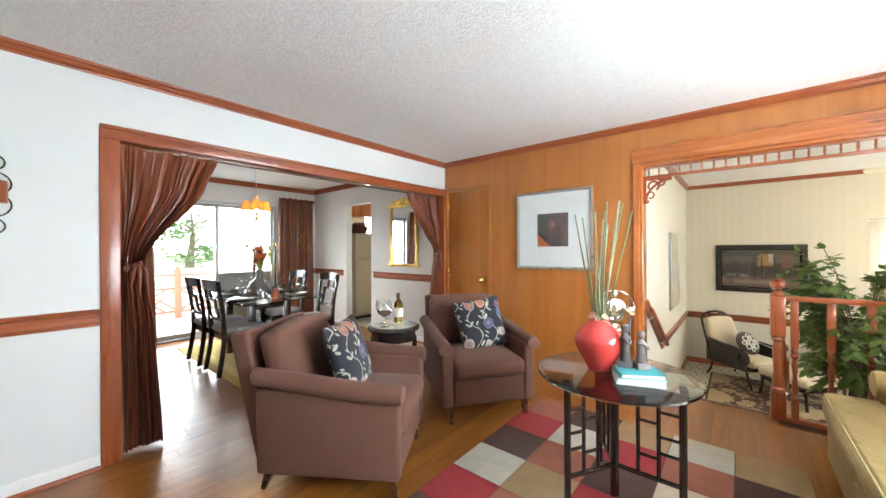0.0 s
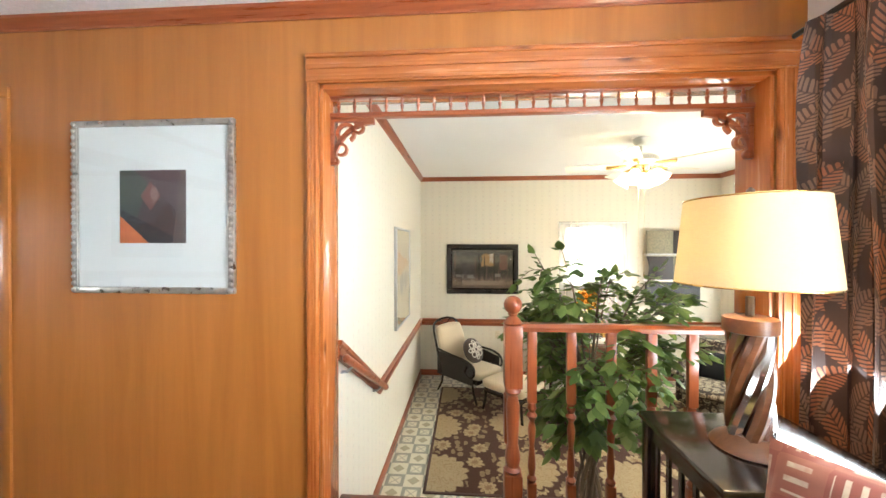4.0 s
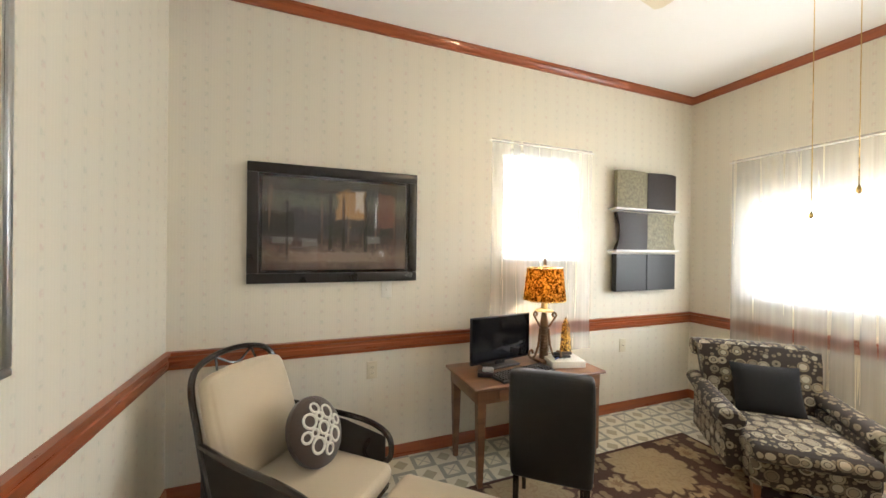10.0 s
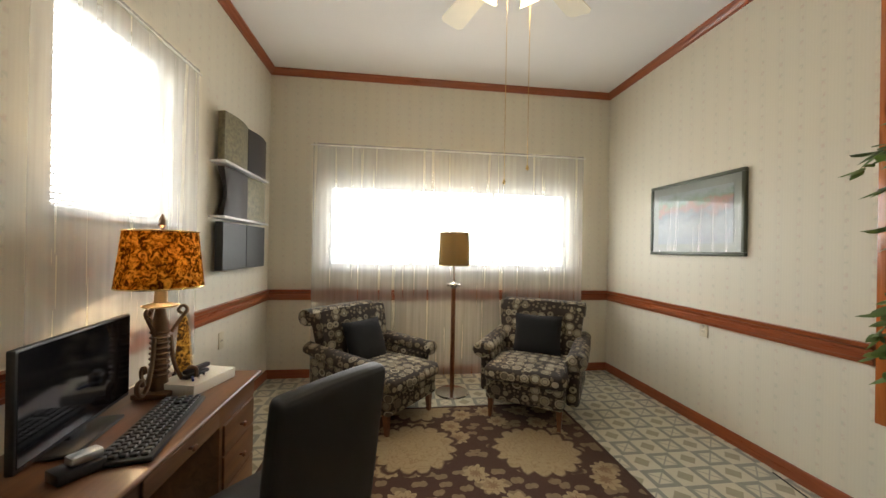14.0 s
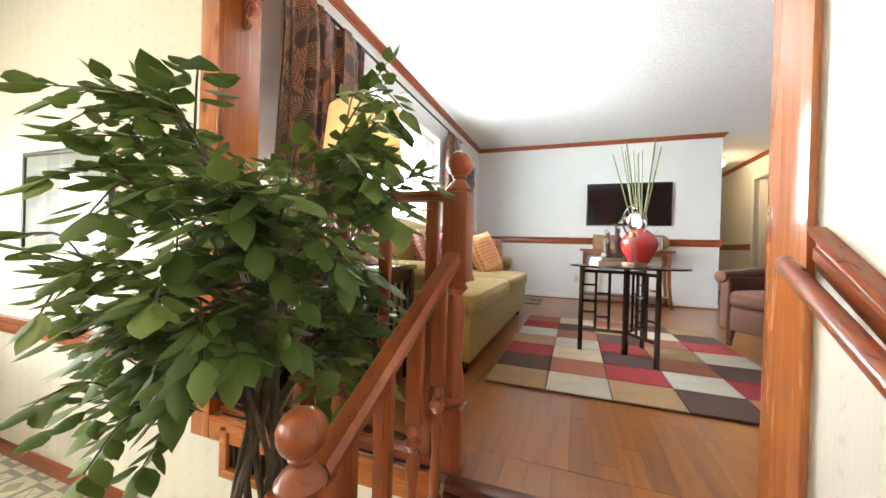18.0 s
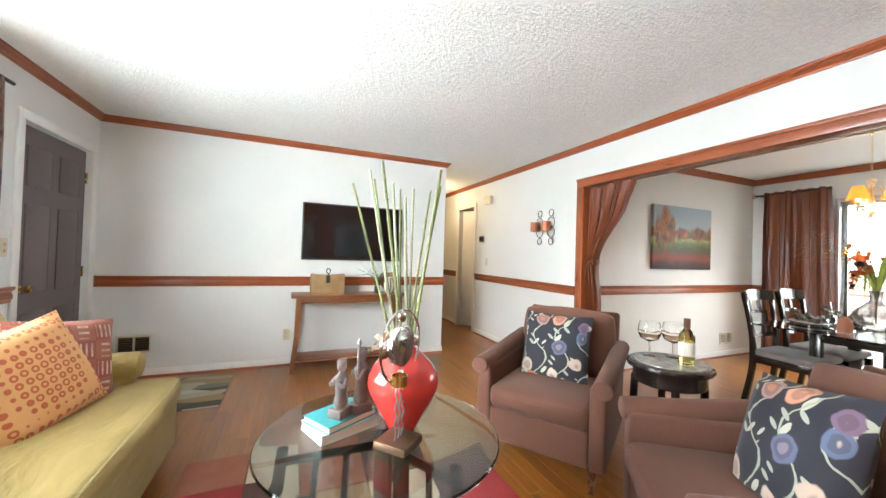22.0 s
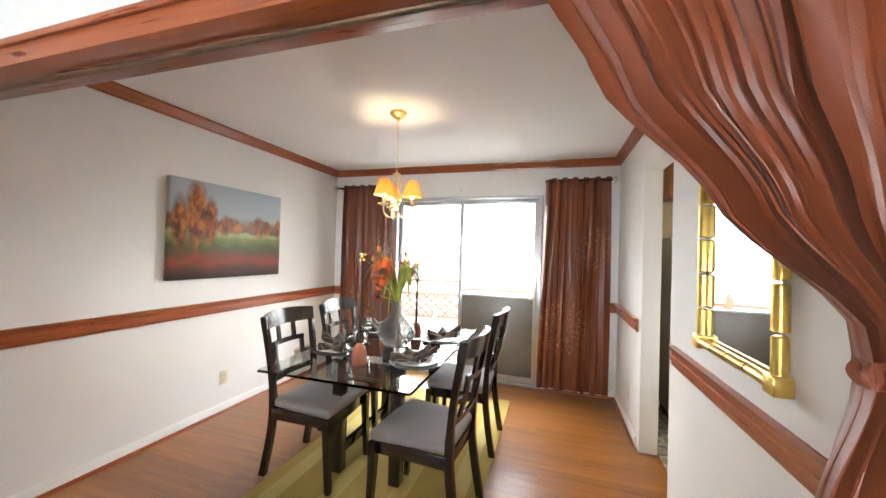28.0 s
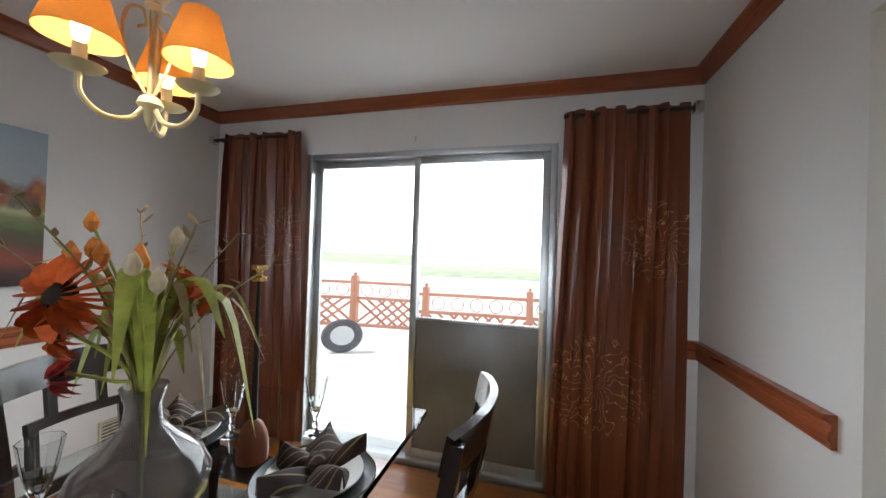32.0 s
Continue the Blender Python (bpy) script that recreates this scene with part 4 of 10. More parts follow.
M["abstract_print"] = shards("abstract_print")
M["abstract_pale"] = mesa("abstract_pale")
M["river_print"] = landscape("river_print", [(0.0, (0.3, 0.36, 0.42)), (0.4, (0.36, 0.4, 0.44)), (0.55, (0.2, 0.25, 0.28)), (0.7, (0.4, 0.2, 0.16)), (0.8, (0.2, 0.3, 0.2)), (1.0, (0.4, 0.45, 0.48))], 2.5, 8.0, 0.4)
M["art_olive"] = plain("art_olive", (0.2, 0.18, 0.11), 0.6, vary=0.4, scale=40, fine=90, relief=0.8)
M["art_brown"] = plain("art_brown", (0.03, 0.023, 0.021), 0.6, vary=0.3, scale=40, fine=90, relief=0.6)
M["art_slate"] = plain("art_slate", (0.022, 0.024, 0.026), 0.55, vary=0.2, scale=40, fine=90, relief=0.5)
M["sheer"] = sheer("sheer_voile", (0.97, 0.965, 0.95), 0.73)
M["blind_white"] = plain("blind_white", (0.78, 0.79, 0.8), 0.5, vary=0.02, relief=0)
M["bark"] = plain("bark", (0.13, 0.1, 0.07), 0.85, vary=0.35, scale=14, fine=60, relief=0.8)
def leaf_cloth(name, color):
    """A thin leaf: glossy above, some light shining through."""
    m, nt, nodes, links, b = shader(name)
    n = noise_tex(nt, coords(nt), 20.0, 3)
    col = mixed(nt, n, tuple(c * 0.75 for c in color), tuple(c * 1.3 for c in color))
    links.new(col, b.inputs["Base Color"])
    set_in(b, Roughness=0.48)
    tl, mx = nodes.new("ShaderNodeBsdfTranslucent"), nodes.new("ShaderNodeMixShader")
    links.new(mixed(nt, 0.5, col, (0.16, 0.22, 0.04)), tl.inputs["Color"])
    mx.inputs[0].default_value = 0.3
    links.new(b.outputs[0], mx.inputs[1])
    links.new(tl.outputs[0], mx.inputs[2])
    links.new(mx.outputs[0], nodes["Material Output"].inputs["Surface"])
    return m


for nm, c in (("leaf_a", (0.08, 0.14, 0.03)), ("leaf_b", (0.12, 0.19, 0.043)), ("leaf_c", (0.17, 0.24, 0.063))):
    M[nm] = leaf_cloth(nm, c)
M["tan_shade"] = lamp_cloth("tan_shade", (0.34, 0.25, 0.12), 0.3)


def amber_pattern(name, translucent):
    m, nt, nodes, links, b = shader(name)
    n = noise_tex(nt, coords(nt), 46.0, 4, 0.6, 1.5)
    col = ramp(nt, n, [(0.43, (0.05, 0.02, 0.004)), (0.5, (0.36, 0.18, 0.028)), (0.62, (0.85, 0.56, 0.12))])
    if translucent:
        tl, df, mx = nodes.new("ShaderNodeBsdfTranslucent"), nodes.new("ShaderNodeBsdfDiffuse"), nodes.new("ShaderNodeMixShader")
        links.new(col, tl.inputs["Color"])
        links.new(col, df.inputs["Color"])
        mx.inputs[0].default_value = 0.7
        links.new(df.outputs[0], mx.inputs[1])
        links.new(tl.outputs[0], mx.inputs[2])
        links.new(mx.outputs[0], nodes["Material Output"].inputs["Surface"])
    else:
        links.new(col, b.inputs["Base Color"])
        set_in(b, Roughness=0.35)
    return m


M["amber_shade"], M["amber"] = amber_pattern("amber_shade", True), amber_pattern("amber_paint", False)


# building blocks
def mesh_of(name, bm, material, smooth=30):
    me = bpy.data.meshes.new(name)
    bm.normal_update()
    if smooth:
        lim = radians(smooth)
        for f in bm.faces:
            f.smooth = True
        for e in bm.edges:
            if len(e.link_faces) != 2 or e.calc_face_angle(0) > lim:
                e.smooth = False
    bm.to_mesh(me)
    bm.free()
    for mt in material if isinstance(material, (list, tuple)) else [material]:
        me.materials.append(M[mt] if isinstance(mt, str) else mt)
    return me


def part(name, bm, material, parent, label="", smooth=30):
    """Links a bmesh as one mesh object under a thing or a part."""
    ob = new(name, mesh_of(name, bm, material, smooth))
    ob.parent = parent
    return tagged(ob, label)


def thing(name, m, label, category, group="", kind=""):
    ob = new(name)
    ob.matrix_basis = m
    ob.empty_display_size = 0.05
    return tagged(ob, label, category, group, kind)


def single(name, bm, material, m, label, category, group="", kind="", smooth=30):
    ob = new(name, mesh_of(name, bm, material, smooth))
    ob.matrix_basis = m
    return tagged(ob, label, category, group, kind)


def structure(name, bm, material, label, category, smooth=30):
    ob = new(name, mesh_of(name, bm, material, smooth))
    return tagged(ob, label, category, "", "structure")


def B():
    return bmesh.new()


def box(bm, x0, x1, y0, y1, z0, z1, bev=0.0, seg=2, m=None, mi=0):
    r = bmesh.ops.create_cube(bm, size=1.0, matrix=Matrix.LocRotScale(((x0 + x1) / 2, (y0 + y1) / 2, (z0 + z1) / 2), None, (x1 - x0, y1 - y0, z1 - z0)))
    vs = r["verts"]
    if bev:
        es = list({e for v in vs for e in v.link_edges})
        rb = bmesh.ops.bevel(bm, geom=es, offset=bev, segments=seg, affect="EDGES", profile=0.5)
        vs = rb["verts"]
    if m is not None:
        bmesh.ops.transform(bm, matrix=m, verts=vs)
    if mi:
        for f in {f for v in vs for f in v.link_faces}:
            f.material_index = mi
    return vs


def ring(bm, c, ax, r, seg, up=None):
    ax = Vector(ax).normalized()
    u = ax.orthogonal().normalized() if up is None else Vector(up)
    w = ax.cross(u)
    rx, ry = r if isinstance(r, (tuple, list)) else (r, r)
    return [bm.verts.new(Vector(c) + u * (rx * math.cos(a)) + w * (ry * math.sin(a))) for a in (2 * math.pi * k / seg for k in range(seg))]


def skin(bm, rings, caps=True, closed=True, mi=0):
    fs = []
    for a, b in zip(rings, rings[1:]):
        n = len(a)
        for k in range(n if closed else n - 1):
            fs.append(bm.faces.new((a[k], a[(k + 1) % n], b[(k + 1) % n], b[k])))
    if caps and closed:
        fs.append(bm.faces.new(rings[0][::-1]))
        fs.append(bm.faces.new(rings[-1]))
    for f in fs:
        f.material_index = mi
    return fs


def cyl(bm, p0, p1, r0, r1=None, seg=16, caps=True, mi=0):
    p0, p1 = Vector(p0), Vector(p1)
    u = (p1 - p0).orthogonal().normalized()
    skin(bm, [ring(bm, p0, p1 - p0, r0, seg, u), ring(bm, p1, p1 - p0, r0 if r1 is None else r1, seg, u)], caps, mi=mi)


def lathe(bm, profile, seg=24, at=(0, 0, 0), caps=True, mi=0, sx=1.0, sy=1.0):
    """Turns (radius, height) pairs round z."""
    o = Vector(at)
    rings = [[bm.verts.new(o + Vector((r * sx * math.cos(a), r * sy * math.sin(a), z))) for a in (2 * math.pi * k / seg for k in range(seg))] for r, z in ((max(r, 1e-4), z) for r, z in profile)]
    skin(bm, rings, caps, mi=mi)


def tube(bm, pts, r, seg=10, caps=True, mi=0):
    """A round bar along points; r may be a list."""
    pts = [Vector(p) for p in pts]
    rings, u = [], None
    for i, p in enumerate(pts):
        d = (pts[min(i + 1, len(pts) - 1)] - pts[max(i - 1, 0)]).normalized()
        u = d.orthogonal().normalized() if u is None else (u - d * u.dot(d)).normalized()
        rings.append(ring(bm, p, d, r[i] if isinstance(r, (list, tuple)) else r, seg, u))
    skin(bm, rings, caps, mi=mi)


def curve_pts(pts, n=8):
    """A smooth line through points."""
    pts = [Vector(p) for p in pts]
    ext = [2 * pts[0] - pts[1], *pts, 2 * pts[-1] - pts[-2]]
    out = []
    for i in range(1, len(ext) - 2):
        a, b, c, d = ext[i - 1 : i + 3]
        for k in range(n):
            t = k / n
            out.append(0.5 * (2 * b + (c - a) * t + (2 * a - 5 * b + 4 * c - d) * t * t + (3 * b - a - 3 * c + d) * t**3))
    return out + [pts[-1]]


def molding(bm, profile, p0, p1, out, cut0=0.0, cut1=0.0):
    """Sweeps (out, up) pairs from p0 to p1; cut: how far each end runs on per metre of depth (mitres)."""
    p0, p1, out = Vector(p0), Vector(p1), Vector(out)
    d = (p1 - p0).normalized()
    rings = []
    for p, c in ((p0, -cut0), (p1, cut1)):
        rings.append([bm.verts.new(p + out * a + Vector((0, 0, b)) + d * (c * a)) for a, b in profile])
    if d.cross(out).z > 0:
        rings = [r[::-1] for r in rings]
    skin(bm, rings)


def sheet(bm, f, nu, nv, thick=0.0, mi=0, wrap=False):
    """A surface of f(u, v), both 0 to 1; with a thickness it gets a back."""
    g = [[bm.verts.new(f(i / nu, j / nv)) for j in range(nv + 1)] for i in range(nu + (0 if wrap else 1))]
    n = len(g)
    fs = []
    for i in range(n if wrap else n - 1):
        for j in range(nv):
            fs.append(bm.faces.new((g[i][j], g[(i + 1) % n][j], g[(i + 1) % n][j + 1], g[i][j + 1])))
    for fc in fs:
        fc.material_index = mi
    if thick:
        bmesh.ops.recalc_face_normals(bm, faces=fs)
        bmesh.ops.solidify(bm, geom=fs, thickness=thick)
    return g


def cushion(bm, w, d, h, puff=0.3, n=10, m=None, mi=0, sag=0.0, pinch=0.0):
    """A stuffed cushion w by d, h thick in its middle, lying at the origin."""
    def pt(u, v, s):
        a, b = 2 * u - 1, 2 * v - 1
        e = max(0.0, (1 - abs(a) ** 3.2) * (1 - abs(b) ** 3.2)) ** puff
        k = 1 - pinch * (1 - a * a) * b * b * 0.5 - pinch * (1 - b * b) * a * a * 0.5
        p = Vector((a * w / 2 * k, b * d / 2 * k, s * h / 2 * e - sag * (1 - a * a) * (1 - b * b)))
        return m @ p if m is not None else p
    top = [[bm.verts.new(pt(i / n, j / n, 1)) for j in range(n + 1)] for i in range(n + 1)]
    bot = [[top[i][j] if i in (0, n) or j in (0, n) else bm.verts.new(pt(i / n, j / n, -1)) for j in range(n + 1)] for i in range(n + 1)]
    for i in range(n):
        for j in range(n):
            for g, flip in ((top, False), (bot, True)):
                q = [g[i][j], g[i + 1][j], g[i + 1][j + 1], g[i][j + 1]]
                bm.faces.new(q[::-1] if flip else q).material_index = mi


def soft_box(bm, x0, x1, y0, y1, z0, z1, r=0.04, bulge=0.0, m=None, seg=3, cuts=4, mi=0):
    """An upholstered block with rounded edges and swelling faces."""
    tmp = bmesh.new()
    w, d, h = x1 - x0, y1 - y0, z1 - z0
    bmesh.ops.create_cube(tmp, size=1.0, matrix=Matrix.Diagonal((w, d, h, 1)))
    bmesh.ops.bevel(tmp, geom=tmp.edges[:], offset=r, segments=seg, affect="EDGES", profile=0.5)
    if bulge:
        big = [f for f in tmp.faces if f.calc_area() > r * r * 4]
        bmesh.ops.subdivide_edges(tmp, edges=list({e for f in big for e in f.edges}), cuts=cuts, use_grid_fill=True)
        for v in tmp.verts:
            a, b, c = 2 * v.co.x / w, 2 * v.co.y / d, 2 * v.co.z / h
            fx, fy, fz = 1 - min(1, a * a), 1 - min(1, b * b), 1 - min(1, c * c)
            v.co += Vector((math.copysign(bulge * fy * fz, a) if abs(a) > 0.8 else 0, math.copysign(bulge * fx * fz, b) if abs(b) > 0.8 else 0, math.copysign(bulge * fx * fy, c) if abs(c) > 0.8 else 0))
    mm = Matrix.Translation(((x0 + x1) / 2, (y0 + y1) / 2, (z0 + z1) / 2))
    mm = m @ mm if m is not None else mm
    vm = {v: bm.verts.new(mm @ v.co) for v in tmp.verts}
    for f in tmp.faces:
        bm.faces.new([vm[v] for v in f.verts]).material_index = mi
    tmp.free()


def flat_wall(bm, axis, c0, c1, a0, a1, z0, z1, holes=()):
    """A wall between c0 and c1 across axis, from a0 to a1 along the other, with holes (a, a, z, z) through it."""
    cuts = sorted({a0, a1, *(v for h in holes for v in h[:2])})
    for p, q in zip(cuts, cuts[1:]):
        mid = (p + q) / 2
        spans, at = [], z0
        for h in sorted((h for h in holes if h[0] < mid < h[1]), key=lambda h: h[2]):
            if h[2] > at:
                spans.append((at, h[2]))
            at = h[3]
        if at < z1:
            spans.append((at, z1))
        for s, e in spans:
            if axis == "x":
                box(bm, c0, c1, p, q, s, e)
            else:
                box(bm, p, q, c0, c1, s, e)


def rot_z(deg):
    return Matrix.Rotation(radians(deg), 4, "Z")


def at(x, y, z=0.0, deg=0.0):
    return Matrix.Translation((x, y, z)) @ rot_z(deg)


# the plan: living room, dining room, sunken study, a piece of hall and kitchen
XW, XE, YB, YT = -2.635, 1.73, 3.305, -1.246
XHE = -1.685
XD, YDS, YDN, XDE = -5.85, 0.036, 3.32, -2.765
XOW, XOE, YOS, YON = -0.38, 3.828, 3.49, 6.885
ZC, ZOC, ZO = 2.405, 2.315, -0.58

# picture window, front door, sliding door, study windows, openings
WIN_L = (0.62, 2.98, 0.78, 2.02)
DOOR_F = (-1.116, -0.267, 0.0, 2.035)
SLIDE = (0.86, 2.58, 0.0, 2.05)
WIN_OE = (3.93, 6.36, 0.47, 1.27)
WIN_ON = (1.74, 2.40, 0.77, 1.61)
OPEN_O = (-0.376, 1.60, 0.0, 2.05)
OPEN_D = (0.14, 3.26, 0.0, 1.985)
OPEN_K = (-4.85, -4.18, 0.0, 2.05)
CLOSET = (-2.585, -1.985, 0.0, 2.03)
HALL_D = (-2.78, -2.22, 0.0, 2.03)

bm = B()
flat_wall(bm, "x", XE, XE + 0.16, YT - 0.12, YB, 0, ZC, [WIN_L, DOOR_F])
structure("wall_east", bm, "wall_white", "white painted plaster wall with a picture window", "wall")
bm = B()
flat_wall(bm, "y", YT - 0.12, YT, XHE, XE, 0, ZC)
structure("wall_south", bm, "wall_white", "white painted wall behind the television", "wall")
bm = B()
flat_wall(bm, "x", XDE, XW, -5.2, YB, 0, ZC, [OPEN_D, HALL_D])
structure("wall_west", bm, "wall_white", "white painted wall with a wide cased opening", "wall")
bm = B()
flat_wall(bm, "y", YB, 3.40, XDE, XE + 0.16, 0, ZC, [OPEN_O, CLOSET])
structure("wall_north", bm, "panel", "honey brown plywood panelled wall", "wall")
bm = B()
flat_wall(bm, "y", 3.40, YOS, XOW - 0.1, XOE + 0.16, ZO, ZOC, [(-0.376, 1.60, -0.03, 2.05)])
structure("wall_study_south", bm, "wallpaper", "cream papered study wall", "wall")
bm = B()
flat_wall(bm, "x", XOW - 0.1, XOW, YOS, YON + 0.16, ZO, ZOC)
structure("wall_study_west", bm, "wallpaper", "cream papered study wall", "wall")
bm = B()
flat_wall(bm, "y", YON, YON + 0.16, XOW, XOE + 0.16, ZO, ZOC, [WIN_ON])
structure("wall_study_north", bm, "wallpaper", "cream papered study wall with a window", "wall")
bm = B()
flat_wall(bm, "x", XOE, XOE + 0.16, YOS, YON, ZO, ZOC, [WIN_OE])
structure("wall_study_east", bm, "wallpaper", "cream papered study wall with a wide window", "wall")
bm = B()
flat_wall(bm, "x", XD - 0.16, XD, YDS - 0.12, YDN + 0.12, 0, ZC, [SLIDE])
structure("wall_dining_west", bm, "wall_dining", "white dining room wall with a sliding door", "wall")
bm = B()
flat_wall(bm, "y", YDS - 0.12, YDS, XD, XDE, 0, ZC)
structure("wall_dining_south", bm, "wall_dining", "off-white dining room wall", "wall")
bm = B()
flat_wall(bm, "y", YDN, YDN + 0.12, XD, XDE, 0, ZC, [OPEN_K])
structure("wall_dining_north", bm, "wall_dining", "white dining room wall with a kitchen doorway", "wall")
bm = B()
flat_wall(bm, "x", XHE, XHE + 0.12, -5.2, YT - 0.12, 0, ZC)
structure("wall_hall_east", bm, "wall_hall", "warm white hall wall", "wall")
bm = B()
flat_wall(bm, "y", -5.32, -5.2, XDE, XHE + 0.12, 0, ZC)
structure("wall_hall_end", bm, "wall_hall", "warm white wall at the end of the hall", "wall")

bm = B()
box(bm, XDE, XE + 0.16, -5.3, 3.40, ZC, ZC + 0.1)
structure("ceiling", bm, "popcorn", "white sprayed popcorn ceiling", "ceiling")
bm = B()
box(bm, XD - 0.16, XDE, YDS - 0.12, 5.4, ZC, ZC + 0.1)
structure("ceiling_dining", bm, "ceiling", "smooth white dining room ceiling", "ceiling")
bm = B()
box(bm, XOW - 0.1, XOE + 0.16, 3.40, YON + 0.16, ZOC, ZOC + 0.1)
structure("ceiling_study", bm, "ceiling", "smooth white study ceiling", "ceiling")
bm = B()
box(bm, XD - 0.16, XE + 0.16, -5.3, 3.44, -0.2, -0.012)
box(bm, XD - 0.16, XDE, 3.44, 5.4, -0.2, -0.012)
FLOOR = structure("floor", bm, "floor_gap", "glossy honey oak strip floor", "floor")
bm = B()
box(bm, XOW - 0.1, XOE + 0.16, 3.40, YON + 0.16, ZO - 0.2, ZO)
structure("floor_study", bm, "vinyl", "patterned vinyl tile floor", "floor")

# kitchen and back rooms behind the doorways, closed with plain walls
bm = B()
flat_wall(bm, "y", 5.28, 5.4, XD, XDE, 0, ZC)
# The hole is an unseen opening, added for the kitchen's fill lamp.
flat_wall(bm, "x", XD - 0.16, XD, YDN + 0.12, 5.4, 0, ZC, [(4.5, 5.2, 1.0, 2.0)])
flat_wall(bm, "x", XDE - 0.12, XDE, 3.44, 5.28, 0, ZC)
structure("wall_kitchen", bm, "wall_cream", "cream kitchen walls", "wall")
bm = B()
flat_wall(bm, "x", XDE - 1.6, XDE - 1.5, -3.6, YDS - 0.12, 0, ZC)
flat_wall(bm, "y", -3.6, -3.5, XDE - 1.5, XDE, 0, ZC)
structure("wall_bedroom", bm, "wall_cream", "cream bedroom walls", "wall")
bm = B()
box(bm, XDE - 1.6, XDE, -3.6, YDS - 0.12, ZC, ZC + 0.1)
structure("ceiling_bedroom", bm, "ceiling", "white bedroom ceiling", "ceiling")
bm = B()
box(bm, XDE - 1.6, XDE - 0.16 + 0.16, -3.6, YDS - 0.12, -0.2, -0.013)
structure("floor_bedroom", bm, "floor_wood", "oak bedroom floor", "floor")
bm = B()
flat_wall(bm, "y", 3.40, 4.0, XDE, XDE + 0.1, 0, ZC)
flat_wall(bm, "y", 4.0, 4.1, XDE, XOW - 0.1, 0, ZC)
flat_wall(bm, "x", XOW - 0.2, XOW - 0.1, 3.40, 4.0, 0, ZC)
structure("wall_closet", bm, "wall_cream", "plain closet walls", "wall")


# crowns, rails, skirtings and casings
CROWN = [(0, -0.056), (0.01, -0.056), (0.012, -0.046), (0.024, -0.038), (0.032, -0.022), (0.046, -0.013), (0.048, 0.0), (0, 0)]
CROWN_D = [(0, -0.074), (0.01, -0.074), (0.013, -0.06), (0.026, -0.046), (0.038, -0.026), (0.054, -0.015), (0.057, 0.0), (0, 0)]
RAIL = [(0, 0), (0.014, 0.0), (0.016, 0.018), (0.022, 0.024), (0.022, 0.05), (0.016, 0.055), (0.016, 0.07), (0.03, 0.08), (0.034, 0.1), (0, 0.1)]
SKIRT = [(0, 0), (0.014, 0), (0.014, 0.065), (0.006, 0.08), (0, 0.08)]
SHOE = [(0.014, 0), (0.03, 0), (0.026, 0.014), (0.014, 0.02)]


def run(name, prof, p0, p1, out, mat, label, category="trim", c0=0.0, c1=0.0):
    bm = B()
    molding(bm, prof, p0, p1, out, c0, c1)
    return structure(name, bm, mat, label, category)


S, E_, N_, W_ = (0, -1, 0), (1, 0, 0), (0, 1, 0), (-1, 0, 0)
CR = "red-brown stained wooden crown moulding"
run("trim_crown_east", CROWN, (XE, YT, ZC), (XE, YB, ZC), W_, "trim_y", CR, c0=-1, c1=-1)
run("trim_crown_north", CROWN, (XW, YB, ZC), (XE, YB, ZC), S, "trim", CR, c0=-1, c1=-1)
run("trim_crown_west", CROWN, (XW, -5.2, ZC), (XW, YB, ZC), E_, "trim_y", CR, c1=-1)
run("trim_crown_south", CROWN, (XHE, YT, ZC), (XE, YT, ZC), N_, "trim", CR, c0=1, c1=-1)
run("trim_crown_hall", CROWN, (XHE, -5.2, ZC), (XHE, YT, ZC), W_, "trim_y", CR, c1=1)
run("trim_crown_dining_west", CROWN_D, (XD, YDS, ZC), (XD, YDN, ZC), E_, "trim_y", CR, c0=-1, c1=-1)
run("trim_crown_dining_south", CROWN_D, (XD, YDS, ZC), (XDE, YDS, ZC), N_, "trim", CR, c0=-1, c1=-1)
run("trim_crown_dining_north", CROWN_D, (XD, YDN, ZC), (XDE, YDN, ZC), S, "trim", CR, c0=-1, c1=-1)
run("trim_crown_dining_east", CROWN_D, (XDE, YDS, ZC), (XDE, YDN, ZC), W_, "trim_y", CR, c0=-1, c1=-1)
for nm, a, b_, o, mt in (("north", (XOW, YON), (XOE, YON), S, "trim"), ("south", (XOW, YOS), (XOE, YOS), N_, "trim"), ("west", (XOW, YOS), (XOW, YON), E_, "trim_y"), ("east", (XOE, YOS), (XOE, YON), W_, "trim_y")):
    run("trim_crown_study_" + nm, CROWN, (*a, ZOC), (*b_, ZOC), o, mt, CR, c0=-1, c1=-1)
RL = "red-brown stained wooden chair rail"
ZR = 0.853
run("trim_rail_south", RAIL, (XHE, YT, ZR), (XE, YT, ZR), N_, "trim", RL, c0=1, c1=-1)
run("trim_rail_east", RAIL, (XE, -0.21, ZR), (XE, 0.2, ZR), W_, "trim_y", RL)
run("trim_rail_west", RAIL, (XW, -2.14, ZR), (XW, 0.05, ZR), E_, "trim_y", RL)
run("trim_rail_hall", RAIL, (XW, -5.2, ZR), (XW, -2.86, ZR), E_, "trim_y", RL)
run("trim_rail_hall_east", RAIL, (XHE, -5.2, ZR), (XHE, YT, ZR), W_, "trim_y", RL, c1=1)
run("trim_rail_dining_south", RAIL, (XD, YDS, ZR), (XDE, YDS, ZR), N_, "trim", RL, c0=-1)
run("trim_rail_dining_west", RAIL, (XD, YDS, ZR), (XD, SLIDE[0] - 0.06, ZR), E_, "trim_y", RL, c0=-1)
